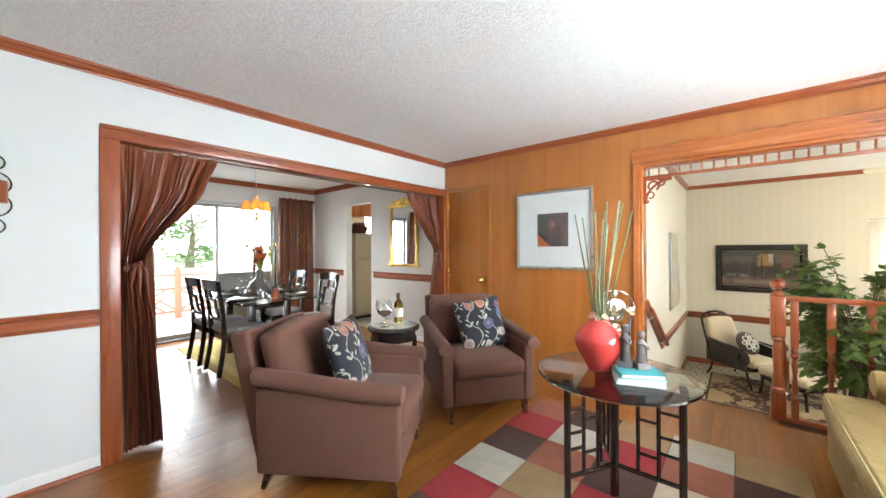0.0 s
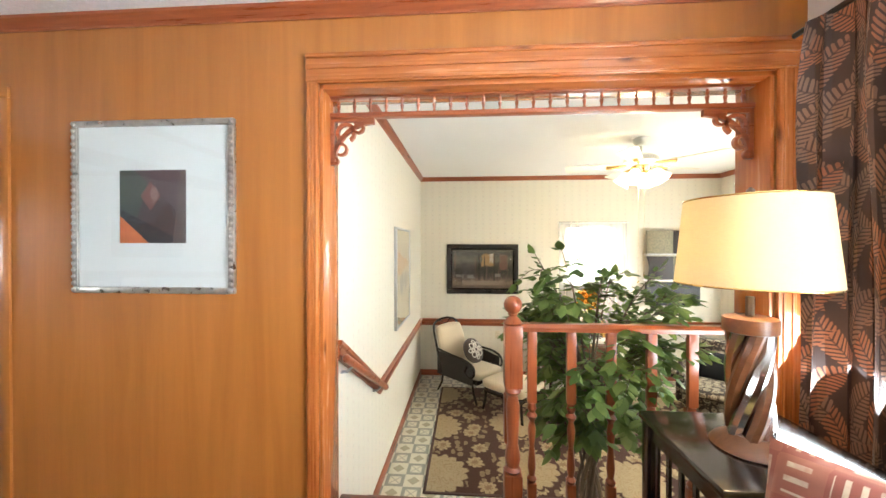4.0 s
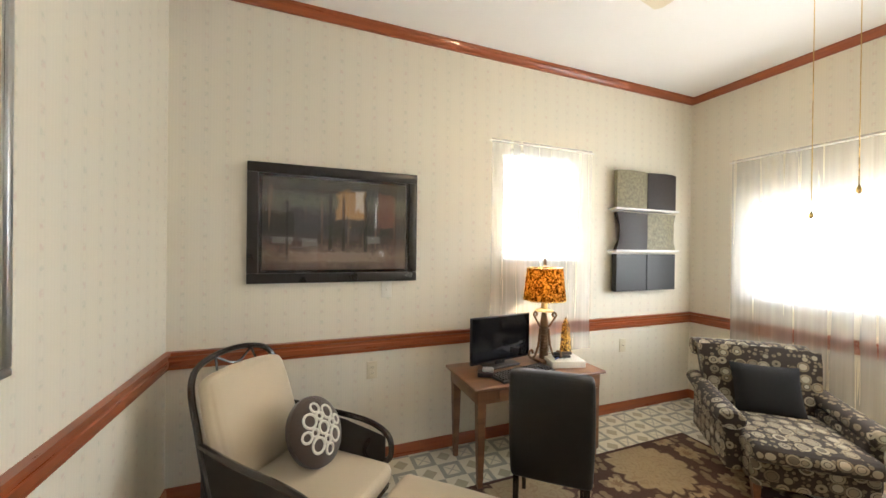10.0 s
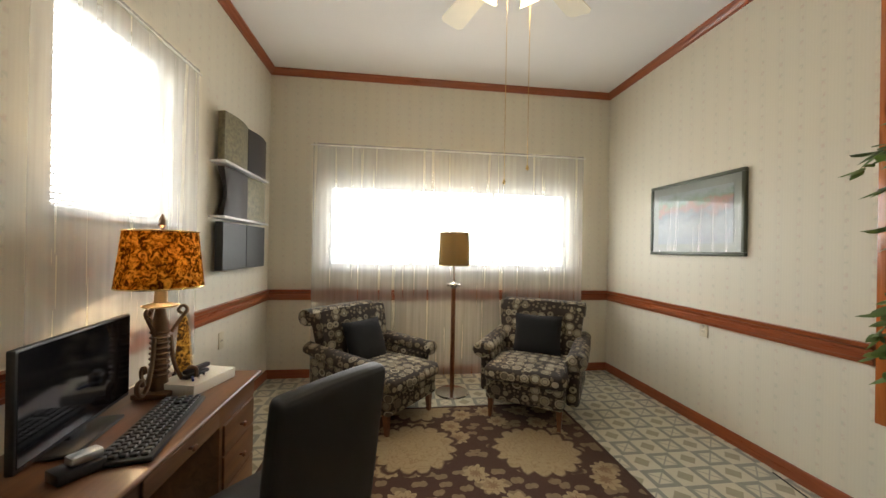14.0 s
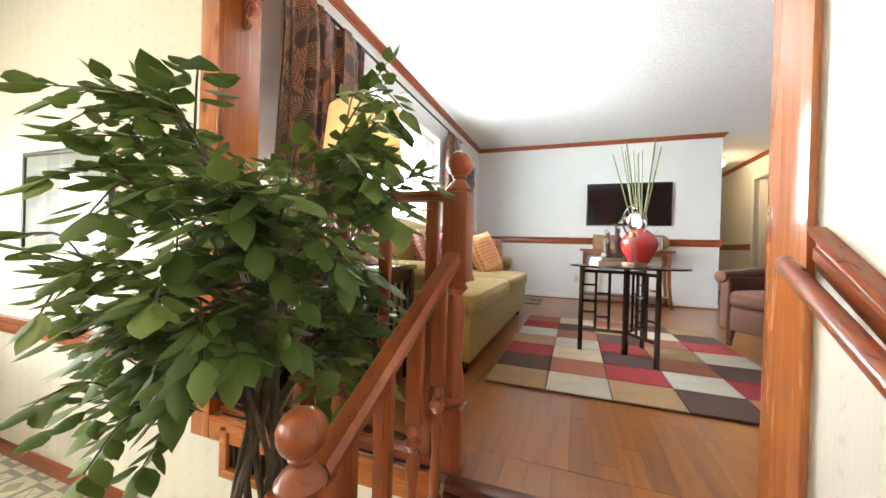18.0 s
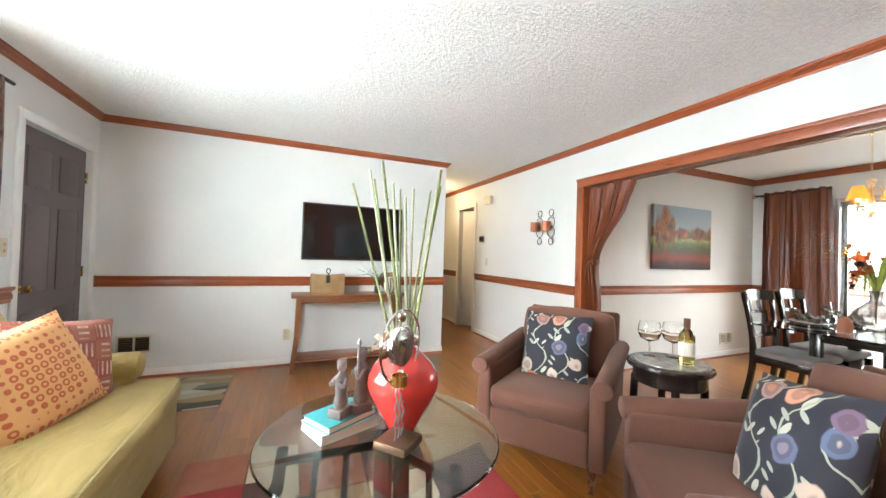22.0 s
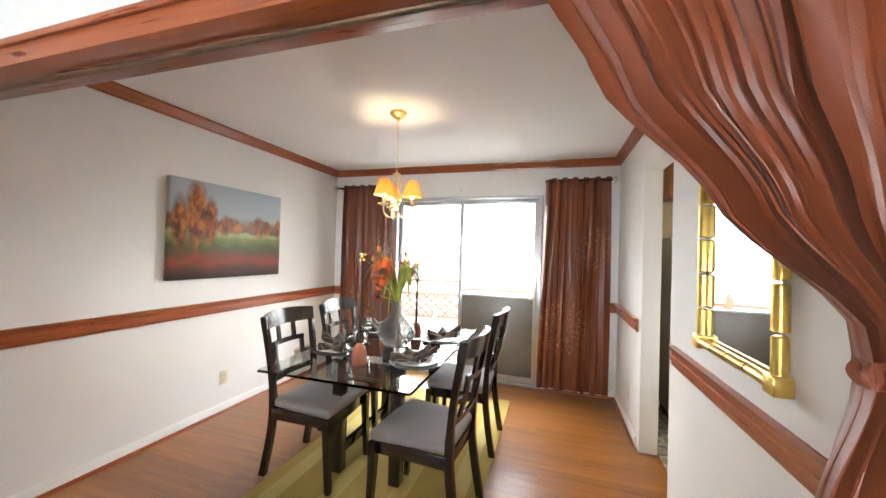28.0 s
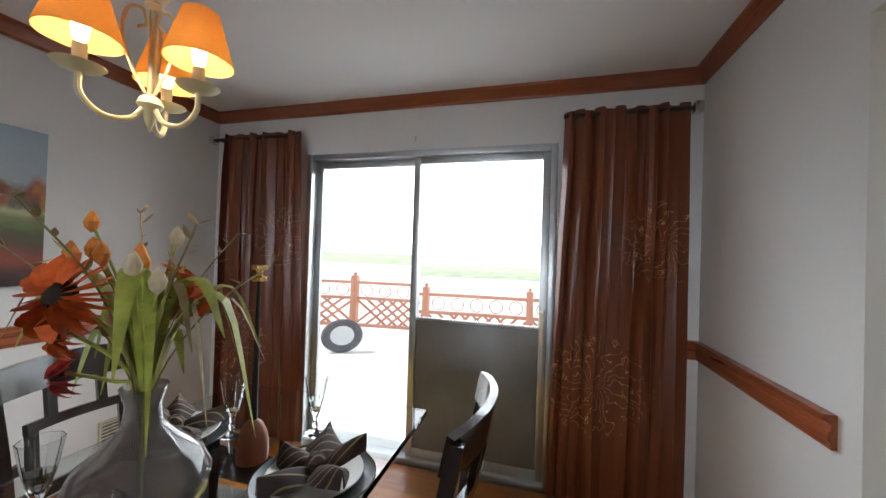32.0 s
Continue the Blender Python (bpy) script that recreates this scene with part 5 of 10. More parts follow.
run("trim_rail_dining_west", RAIL, (XD, SLIDE[1] + 0.06, ZR), (XD, YDN, ZR), E_, "trim_y", RL, c1=-1)
run("trim_rail_dining_north", RAIL, (XD, YDN, ZR), (-4.93, YDN, ZR), S, "trim", RL, c0=-1)
run("trim_rail_dining_north", RAIL, (-4.10, YDN, ZR), (XDE, YDN, ZR), S, "trim", RL)
ZRO = 0.155
run("trim_rail_study_north", RAIL, (XOW, YON, ZRO), (XOE, YON, ZRO), S, "trim", RL, c0=-1, c1=-1)
run("trim_rail_study_east", RAIL, (XOE, YOS, ZRO), (XOE, YON, ZRO), W_, "trim_y", RL, c0=-1, c1=-1)
run("trim_rail_study_south", RAIL, (1.71, YOS, ZRO), (XOE, YOS, ZRO), N_, "trim", RL, c1=-1)
run("trim_rail_study_west", RAIL, (XOW, 4.42, ZRO), (XOW, YON, ZRO), E_, "trim_y", RL, c1=-1)
bm = B()
molding(bm, RAIL, (XOW, 3.52, ZRO + 0.56), (XOW, 4.42, ZRO), E_)
structure("trim_rail_study_stair", bm, "trim_y", "red-brown sloping wall rail along the steps", "trim")
SK = "white painted skirting with a wooden shoe strip"
for nm, a, b_, o in (("south", (XHE, YT), (XE, YT), N_), ("west", (XW, -2.14), (XW, 0.05), E_), ("hall", (XW, -5.2), (XW, -2.86), E_), ("hall_east", (XHE, -5.2), (XHE, YT), W_), ("east", (XE, -0.21), (XE, YB), W_), ("dining_south", (XD, YDS), (XDE, YDS), N_), ("dining_north", (-4.10, YDN), (XDE, YDN), S), ("dining_north_b", (XD, YDN), (-4.93, YDN), S), ("dining_west", (XD, YDS), (XD, SLIDE[0] - 0.06), E_), ("dining_west_b", (XD, SLIDE[1] + 0.06), (XD, YDN), E_)):
    run("baseboard_" + nm, SKIRT, (*a, 0), (*b_, 0), o, "white_paint", SK, "baseboard")
    run("baseboard_shoe_" + nm, SHOE, (*a, 0), (*b_, 0), o, "trim_y" if o in (E_, W_) else "trim", "brown wooden shoe strip", "baseboard")
for nm, a, b_, o in (("north", (XOW, YON), (XOE, YON), S), ("east", (XOE, YOS), (XOE, YON), W_), ("south", (0.62, YOS), (XOE, YOS), N_), ("west", (XOW, 4.05), (XOW, YON), E_)):
    run("baseboard_study_" + nm, SKIRT, (*a, ZO), (*b_, ZO), o, "trim_y" if o in (E_, W_) else "trim", "red-brown wooden skirting", "baseboard")

# wide cased opening to the dining room
bm = B()
box(bm, XDE - 0.018, XW + 0.018, 0.054, OPEN_D[0] + 0.006, 0, OPEN_D[3] - 0.006, 0.004)
structure("trim_dining_opening_jamb", bm, "trim_z", "red-brown wooden jamb of the wide opening", "trim")
bm = B()
box(bm, XDE - 0.018, XW + 0.018, OPEN_D[1] - 0.006, 3.302, 0, OPEN_D[3] - 0.006, 0.004)
structure("trim_dining_opening_jamb", bm, "trim_z", "red-brown wooden jamb of the wide opening", "trim")
bm = B()
box(bm, XDE - 0.018, XW + 0.018, 0.054, 3.302, OPEN_D[3] - 0.006, OPEN_D[3] + 0.075, 0.004)
box(bm, XW + 0.018, XW + 0.03, 0.054, 3.302, OPEN_D[3] + 0.055, OPEN_D[3] + 0.078, 0.003)
structure("trim_dining_opening_head", bm, "trim_y", "red-brown wooden head of the wide opening", "trim")

# opening to the study: knotty pine lining, casings, fretwork
for nm, x0, x1 in (("west", -0.43, -0.376), ("east", 1.606, 1.727)):
    bm = B()
    box(bm, x0, x1, YB - 0.02, YB, 0, 2.05, 0.004)
    for k in (0.2, 0.5, 0.8):
        xx = x0 + (x1 - x0) * k
        box(bm, xx - 0.008, xx + 0.008, YB - 0.026, YB - 0.018, 0, 2.05, 0.003)
    structure("trim_study_casing_" + nm, bm, "pine", "orange varnished pine casing with flutes", "trim")
bm = B()
box(bm, -0.43, 1.727, YB - 0.022, YB, 2.05, 2.185, 0.004)
for zz in (2.066, 2.12, 2.17):
    box(bm, -0.43, 1.727, YB - 0.03, YB - 0.02, zz - 0.01, zz + 0.01, 0.003)
structure("trim_study_casing_head", bm, "pine_x", "orange varnished pine head casing", "trim")
for nm, x0, x1 in (("west", -0.376, -0.358), ("east", 1.584, 1.606)):
    bm = B()
    box(bm, x0, x1, YB, YOS + 0.005, 0, 2.05, 0.002)
    structure("trim_study_jamb_" + nm, bm, "pine", "knotty varnished pine jamb lining", "trim")
bm = B()
box(bm, -0.376, 1.606, YB, YOS + 0.005, 2.028, 2.05, 0.002)
structure("trim_study_head_lining", bm, "pine_x", "knotty varnished pine head lining", "trim")
bm = B()
box(bm, 1.59, 1.70, YOS, YOS + 0.022, -0.1, 2.13, 0.004)
structure("trim_study_back_casing_east", bm, "pine", "orange varnished pine casing", "trim")
bm = B()
box(bm, -0.376, 1.59, YOS + 0.005, YOS + 0.024, 2.035, 2.13, 0.004)
structure("trim_study_back_casing_head", bm, "pine_x", "orange varnished pine head casing", "trim")
bm = B()
box(bm, 0.55, 1.59, YOS, YOS + 0.022, -0.1, 0.0, 0.004)
structure("trim_study_back_apron", bm, "pine_x", "orange varnished pine apron below the opening", "trim")

fret = thing("fretwork_spandrel", at(0, 3.4, 0), "turned spindle fretwork across the top of the study opening", "fretwork")
bm = B()
box(bm, -0.358, 1.584, -0.02, 0.02, 1.925, 1.948, 0.004)
part("bottom_rail", bm, "trim", fret)
bm = B()
box(bm, -0.358, 1.584, -0.02, 0.02, 2.018, 2.028, 0.002)
part("top_rail", bm, "trim", fret)
bm = B()
lathe(bm, [(0.006, 0), (0.009, 0.006), (0.005, 0.012), (0.008, 0.03), (0.01, 0.036), (0.005, 0.042), (0.009, 0.055), (0.005, 0.064), (0.006, 0.07)], 8)
spindle = mesh_of("spindle", bm, "trim_z")
for k in range(25):
    o = new("spindle", spindle)
    o.parent, o.location = fret, (-0.358 + 1.942 * (k + 0.5) / 25, 0, 1.948)


def bracket(mirror):
    """Scrolled corner bracket cut from a board."""
    bm = B()
    s = -1 if mirror else 1
    def arc(cx, cz, r, a0, a1, w):
        n = 10
        pts = [(cx + r * math.cos(radians(a0 + (a1 - a0) * k / n)), cz + r * math.sin(radians(a0 + (a1 - a0) * k / n))) for k in range(n + 1)]
        inn = [(cx + (r - w) * math.cos(radians(a0 + (a1 - a0) * k / n)), cz + (r - w) * math.sin(radians(a0 + (a1 - a0) * k / n))) for k in range(n + 1)]
        for (a, b_), (c, d), (e, f), (g, h) in zip(pts, pts[1:], inn, inn[1:]):
            q = [(a, b_), (c, d), (g, h), (e, f)]
            front = [bm.verts.new((s * px, -0.01, pz)) for px, pz in q]
            back = [bm.verts.new((s * px, 0.01, pz)) for px, pz in q]
            bm.faces.new(front)
            bm.faces.new(back[::-1])
            for i in range(4):
                bm.faces.new((front[i], back[i], back[(i + 1) % 4], front[(i + 1) % 4]))
    arc(0.075, -0.07, 0.05, -60, 230, 0.017)
    arc(0.135, -0.045, 0.032, -150, 140, 0.013)
    arc(0.05, -0.15, 0.034, -120, 190, 0.013)
    arc(0.215, -0.225, 0.215, 90, 180, 0.02)
    arc(0.02, -0.205, 0.02, -90, 100, 0.012)
    x0, x1 = sorted((0.0, s * 0.018))
    box(bm, x0, x1, -0.012, 0.012, -0.225, 0, 0.002)
    x0, x1 = sorted((0.0, s * 0.215))
    box(bm, x0, x1, -0.012, 0.012, -0.018, 0, 0.002)
    bmesh.ops.recalc_face_normals(bm, faces=bm.faces)
    return bm


o = part("bracket", bracket(False), "trim", fret, "scrolled fretwork corner bracket")
o.location = (-0.358, 0, 1.925)
o = part("bracket", bracket(True), "trim", fret, "scrolled fretwork corner bracket")
o.location = (1.584, 0, 1.925)

# steps down to the study
bm = B()
box(bm, -0.358, 0.52, 3.475, 3.53, -0.03, 0.003, 0.008)
structure("step_landing", bm, "step_paint", "red-brown wooden nosing at the edge of the floor", "step")
for k in range(11):
    bm = B()
    box(bm, -0.357 + 0.08 * k, -0.3575 + 0.08 * (k + 1), YB + 0.001, 3.4745, -0.01, 0.0, 0.0008, 1)
    part("plank", bm, "floor_wood", FLOOR)
for k, (z, y0, y1) in enumerate(((-0.193, 3.50, 3.80), (-0.387, 3.78, 4.08))):
    bm = B()
    box(bm, XOW + 0.001, 0.54, y0, y1, z - 0.03, z, 0.008)
    st = structure("step", bm, "step_paint", "red-brown painted wooden stair tread", "step")
    bm = B()
    box(bm, XOW + 0.001, 0.52, y0 + 0.005, y0 + 0.03, z, z + 0.193 - 0.031)
    part("riser", bm, "step_paint", st)
bm = B()
box(bm, XOW + 0.001, 0.52, 4.05, 4.07, ZO, -0.418)
part("riser", bm, "step_paint", st)

# turned posts and balustrades
def newel_mesh(h):
    bm = B()
    box(bm, -0.042, 0.042, -0.042, 0.042, 0, h * 0.2, 0.004)
    lathe(bm, [(0.03, h * 0.2), (0.042, h * 0.215), (0.03, h * 0.23), (0.038, h * 0.27), (0.026, h * 0.33), (0.034, h * 0.5), (0.024, h * 0.55), (0.04, h * 0.57), (0.03, h * 0.59)], 16)
    box(bm, -0.042, 0.042, -0.042, 0.042, h * 0.59, h * 0.87, 0.004)
    lathe(bm, [(0.042, h * 0.87), (0.046, h * 0.88), (0.03, h * 0.9), (0.018, h * 0.91), (0.024, h * 0.92)] + [(0.045 * math.sin(a), h * 0.92 + 0.043 - 0.045 * math.cos(a)) for a in (0.5, 0.9, 1.3, 1.7, 2.1, 2.5, 2.9)], 18)
    return bm


def baluster_mesh(h):
    bm = B()
    box(bm, -0.02, 0.02, -0.02, 0.02, 0, h * 0.16, 0.002)
    lathe(bm, [(0.018, h * 0.16), (0.024, h * 0.18), (0.014, h * 0.2), (0.02, h * 0.25), (0.012, h * 0.36), (0.02, h * 0.45), (0.012, h * 0.5), (0.026, h * 0.53), (0.014, h * 0.55), (0.022, h * 0.57), (0.016, h * 0.6)], 12)
    box(bm, -0.022, 0.022, -0.012, 0.012, h * 0.6, h, 0.002)
    return bm


HR = [(-0.03, 0), (-0.032, 0.02), (-0.02, 0.036), (0.02, 0.036), (0.032, 0.02), (0.03, 0)]
bal = thing("balustrade", at(0, 3.44, 0), "red-brown turned wooden balustrade along the drop to the study", "balustrade")
o = part("newel_post", newel_mesh(1.065), "trim_z", bal, "newel post with a ball finial")
o.location = (0.525, 0, 0)
bm = B()
molding(bm, HR, (0.56, 0, 0.9), (1.584, 0, 0.9), (0, 1, 0))
part("handrail", bm, "trim", bal)
bm = B()
box(bm, 0.56, 1.584, -0.03, 0.03, 0.0, 0.03, 0.004)
part("base_rail", bm, "trim", bal)
bmesh_b = mesh_of("baluster", baluster_mesh(0.87), "trim_z")
for k in range(6):
    o = new("baluster", bmesh_b)
    o.parent, o.location = bal, (0.616 + 0.185 * k, 0, 0.03)

srail = thing("stair_railing", at(0.5, 3.6, 0), "red-brown sloping turned railing beside the three steps", "railing")
o = part("newel_post", newel_mesh(1.03), "trim_z", srail, "lower newel post with a ball finial")
o.location = (0.09, 0.48, ZO)
bm = B()
molding(bm, HR, (0.025, -0.13, 0.7), (0.09, 0.44, 0.3), (1, 0, 0))
part("handrail", bm, "trim_y", srail)
for k, (yy, z0) in enumerate(((-0.05, -0.193), (0.09, -0.193), (0.23, -0.387), (0.36, -0.387))):
    top = 0.705 - (yy + 0.13) / 0.57 * 0.4
    o = part("baluster", baluster_mesh(top - z0), "trim_z", srail)
    o.location = (0.035 + 0.1 * (yy + 0.1), yy, z0)

wr = thing("wall_handrail", at(XOW + 0.06, 3.5, 0), "red-brown round wall handrail sloping down the steps", "handrail")
bm = B()
tube(bm, [(0, -0.02, 0.735), (0, -0.01, 0.73), (0, 0.0, 0.725), (0, 0.9, 0.22)], [0.012, 0.019, 0.022, 0.022], 14)
part("rail", bm, "trim_y", wr)
for yy in (0.1, 0.75):
    bm = B()
    zz = 0.725 - yy * 0.561
    tube(bm, [(-0.058, yy, zz - 0.05), (-0.03, yy, zz - 0.05), (0, yy, zz - 0.02)], 0.007, 8)
    lathe(bm, [(0.02, 0), (0.02, 0.006)], 12, (-0.055, yy, zz - 0.053))
    part("bracket", bm, "aluminium", wr)

# register in the study wall
reg = thing("wall_register", at(1.32, YOS, 0), "dark floor heating register in an orange wooden frame", "register")
bm = B()
for x0, x1, z0, z1 in ((-0.19, 0.19, -0.235, -0.2), (-0.19, -0.15, -0.2, -0.02), (0.15, 0.19, -0.2, -0.02), (-0.19, 0.19, -0.045, -0.01)):
    box(bm, x0, x1, 0.0, 0.034, z0, z1, 0.003)
part("frame", bm, "pine_x", reg)
bm = B()
box(bm, -0.15, 0.15, 0.0, 0.008, -0.2, -0.045)
part("grille", bm, "iron", reg)
for k in range(6):
    bm = B()
    xx = -0.12 + 0.048 * k
    box(bm, xx - 0.004, xx + 0.004, 0.008, 0.02, -0.195, -0.05)
    part("slat", bm, "iron", reg)


# doors
def knob(parent, x, y, z, sgn):
    bm = B()
    prof = [(0.026, 0), (0.026, 0.005), (0.01, 0.01), (0.01, 0.03), (0.024, 0.04), (0.027, 0.052), (0.018, 0.062), (0.002, 0.064)]
    lathe(bm, prof, 18)
    bmesh.ops.transform(bm, matrix=pose(x, y, z, 90 * sgn), verts=bm.verts)
    part("door_knob", bm, "brass", parent, "round brass knob")


bm = B()
box(bm, CLOSET[0] + 0.004, CLOSET[1] - 0.004, YB + 0.006, YB + 0.04, 0.01, 2.025, 0.003)
d1 = structure("door_1", bm, "panel", "honey brown flush wooden closet door, closed", "door")
knob(d1, -2.063, YB + 0.006, 0.925, 1)
for zz in (1.86, 1.0, 0.2):
    bm = B()
    cyl(bm, (CLOSET[0] - 0.002, YB - 0.004, zz - 0.045), (CLOSET[0] - 0.002, YB - 0.004, zz + 0.045), 0.008, seg=10)
    box(bm, CLOSET[0] - 0.002, CLOSET[0] + 0.028, YB + 0.001, YB + 0.004, zz - 0.045, zz + 0.045)
    part("hinge", bm, "brass", d1, "brass hinge")
bm = B()
box(bm, CLOSET[0] - 0.05, CLOSET[0], YB - 0.014, YB, 0, 2.03, 0.004)
box(bm, CLOSET[1], CLOSET[1] + 0.055, YB - 0.014, YB, 0, 2.03, 0.004)
box(bm, CLOSET[0] - 0.05, CLOSET[1] + 0.055, YB - 0.014, YB, 2.03, 2.085, 0.004)
structure("trim_closet_casing", bm, "panel", "honey brown door casing", "trim")

bm = B()
box(bm, XE + 0.03, XE + 0.07, DOOR_F[0] + 0.01, DOOR_F[1] - 0.01, 0.01, 2.025, 0.003)
d2 = structure("door_2", bm, "door_grey", "grey-brown panelled front door, closed", "door")
wy = DOOR_F[1] - DOOR_F[0]
for i in range(2):
    for z0, z1 in ((0.2, 0.75), (0.88, 1.5), (1.62, 1.9)):
        bm = B()
        y0 = DOOR_F[0] + 0.11 + i * (wy / 2 - 0.06)
        y1 = y0 + wy / 2 - 0.16
        box(bm, XE + 0.022, XE + 0.034, y0, y1, z0, z1, 0.01, 2)
        part("panel", bm, "door_grey", d2)
bm = B()
lathe(bm, [(0.026, 0), (0.026, 0.005), (0.01, 0.01), (0.01, 0.03), (0.024, 0.04), (0.027, 0.052), (0.018, 0.062), (0.002, 0.064)], 18)
bmesh.ops.transform(bm, matrix=pose(XE + 0.03, DOOR_F[1] - 0.09, 0.92, 0, -90), verts=bm.verts)
part("door_knob", bm, "brass", d2, "round brass knob")
for zz in (0.25, 1.0, 1.8):
    bm = B()
    cyl(bm, (XE + 0.024, DOOR_F[0] + 0.008, zz - 0.045), (XE + 0.024, DOOR_F[0] + 0.008, zz + 0.045), 0.008, seg=10)
    part("hinge", bm, "brass", d2)
bm = B()
for y0, y1 in ((DOOR_F[0] - 0.06, DOOR_F[0]), (DOOR_F[1], DOOR_F[1] + 0.06)):
    box(bm, XE - 0.016, XE, y0, y1, 0, 2.035, 0.004)
box(bm, XE - 0.016, XE, DOOR_F[0] - 0.06, DOOR_F[1] + 0.06, 2.035, 2.1, 0.004)
structure("trim_front_door_casing", bm, "white_paint", "white door casing", "trim")

bm = B()
for y0, y1 in ((HALL_D[0] - 0.07, HALL_D[0]), (HALL_D[1], HALL_D[1] + 0.07)):
    box(bm, XW, XW + 0.018, y0, y1, 0, 2.03, 0.004)
box(bm, XW, XW + 0.018, HALL_D[0] - 0.07, HALL_D[1] + 0.07, 2.03, 2.1, 0.004)
structure("trim_hall_door_casing", bm, "white_paint", "cream white door casing", "trim")
bm = B()
box(bm, -0.58, 0, -0.018, 0.018, 0.01, 2.02, 0.003)
d3 = structure("door_3", bm, "white_paint", "white flush bedroom door standing ajar", "door")
d3.matrix_basis = at(XW - 0.06, HALL_D[0] + 0.03, 0, -62)


# windows
def window_frame(name, axis, c0, c1, a0, a1, z0, z1, bars, fw, label, mat="white_paint"):
    w = structure(name, B(), mat, label, "window")
    def bar(nm, p, q, s, e, d0=c0, d1=c1, m=mat):
        bm = B()
        if axis == "x":
            box(bm, d0, d1, p, q, s, e, 0.004)
        else:
            box(bm, p, q, d0, d1, s, e, 0.004)
        return part(nm, bm, m, w)
    bar("window_frame", a0, a1, z0, z0 + fw)
    bar("window_frame", a0, a1, z1 - fw, z1)
    bar("window_frame", a0, a0 + fw, z0 + fw, z1 - fw)
    bar("window_frame", a1 - fw, a1, z0 + fw, z1 - fw)
    for s in bars:
        bar("mullion", s - fw / 2, s + fw / 2, z0 + fw, z1 - fw)
    edges = [a0 + fw] + [v for s in bars for v in (s - fw / 2, s + fw / 2)] + [a1 - fw]
    mid = (c0 + c1) / 2
    for p, q in zip(edges[::2], edges[1::2]):
        g = bar("pane", p, q, z0 + fw, z1 - fw, mid - 0.003, mid + 0.003, "window_glass")
        g.visible_shadow = False
    return w


window_frame("window_1", "x", XE + 0.05, XE + 0.11, *WIN_L, (0.83, 2.74), 0.06, "white painted picture window with narrow side panes")
bm = B()
for y0, y1, z0, z1 in ((WIN_L[0] - 0.07, WIN_L[0], WIN_L[2], WIN_L[3]), (WIN_L[1], WIN_L[1] + 0.07, WIN_L[2], WIN_L[3]), (WIN_L[0] - 0.07, WIN_L[1] + 0.07, WIN_L[3], WIN_L[3] + 0.07)):
    box(bm, XE - 0.018, XE, y0, y1, z0, z1, 0.004)
box(bm, XE - 0.05, XE, WIN_L[0] - 0.09, WIN_L[1] + 0.09, WIN_L[2] - 0.03, WIN_L[2], 0.006)
structure("trim_picture_window", bm, "white_paint", "white window casing and sill", "trim")
window_frame("window_2", "x", XOE + 0.06, XOE + 0.1, *WIN_OE, (4.72, 5.55), 0.035, "wide aluminium study window", "aluminium")
window_frame("window_3", "y", YON + 0.06, YON + 0.1, *WIN_ON, (), 0.035, "small white study window behind a blind")
for nm, b4 in (("trim_study_east_sill", (XOE - 0.04, XOE, WIN_OE[0] - 0.04, WIN_OE[1] + 0.04, WIN_OE[2] - 0.025, WIN_OE[2])), ("trim_study_north_sill", (WIN_ON[0] - 0.04, WIN_ON[1] + 0.04, YON - 0.035, YON, WIN_ON[2] - 0.025, WIN_ON[2]))):
    bm = B()
    box(bm, *b4, 0.004)
    structure(nm, bm, "white_paint", "white window sill", "trim")

# sliding glass door
sd = structure("door_4", B(), "aluminium", "aluminium sliding patio door with a grey lower panel", "door")
def sbar(nm, x0, x1, y0, y1, z0, z1, m="aluminium", lab=""):
    bm = B()
    box(bm, x0, x1, y0, y1, z0, z1, 0.003)
    return part(nm, bm, m, sd, lab)
y0, y1 = SLIDE[0], SLIDE[1]
sbar("door_frame", XD - 0.1, XD + 0.012, y0, y0 + 0.04, 0, 2.05)
sbar("door_frame", XD - 0.1, XD + 0.012, y1 - 0.04, y1, 0, 2.05)
sbar("door_frame", XD - 0.1, XD + 0.012, y0 + 0.04, y1 - 0.04, 2.01, 2.05)
sbar("track", XD - 0.12, XD + 0.012, y0, y1, -0.012, 0.03)
ym = 1.692
for a, b_, xo in ((y0 + 0.04, ym + 0.02, -0.075), (ym - 0.025, y1 - 0.04, -0.035)):
    for p, q in ((a, a + 0.045), (b_ - 0.045, b_)):
        sbar("stile", XD + xo - 0.015, XD + xo + 0.015, p, q, 0.03, 2.01)
    sbar("door_rail", XD + xo - 0.015, XD + xo + 0.015, a + 0.045, b_ - 0.045, 1.965, 2.01)
    sbar("door_rail", XD + xo - 0.015, XD + xo + 0.015, a + 0.045, b_ - 0.045, 0.03, 0.09)
    low = 0.09
    if xo > -0.05:
        sbar("lower_panel", XD + xo - 0.006, XD + xo + 0.006, a + 0.045, b_ - 0.045, 0.09, 0.93, "grey_film", "grey frosted lower panel")
        low = 0.95
        sbar("door_rail", XD + xo - 0.012, XD + xo + 0.012, a + 0.045, b_ - 0.045, 0.93, 0.95)
    g = sbar("pane", XD + xo - 0.003, XD + xo + 0.003, a + 0.045, b_ - 0.045, low, 1.965, "window_glass")
    g.visible_shadow = False
sbar("door_handle", XD - 0.02, XD + 0.03, 2.5, 2.525, 0.85, 1.05, "ivory", "small cream pull handle")


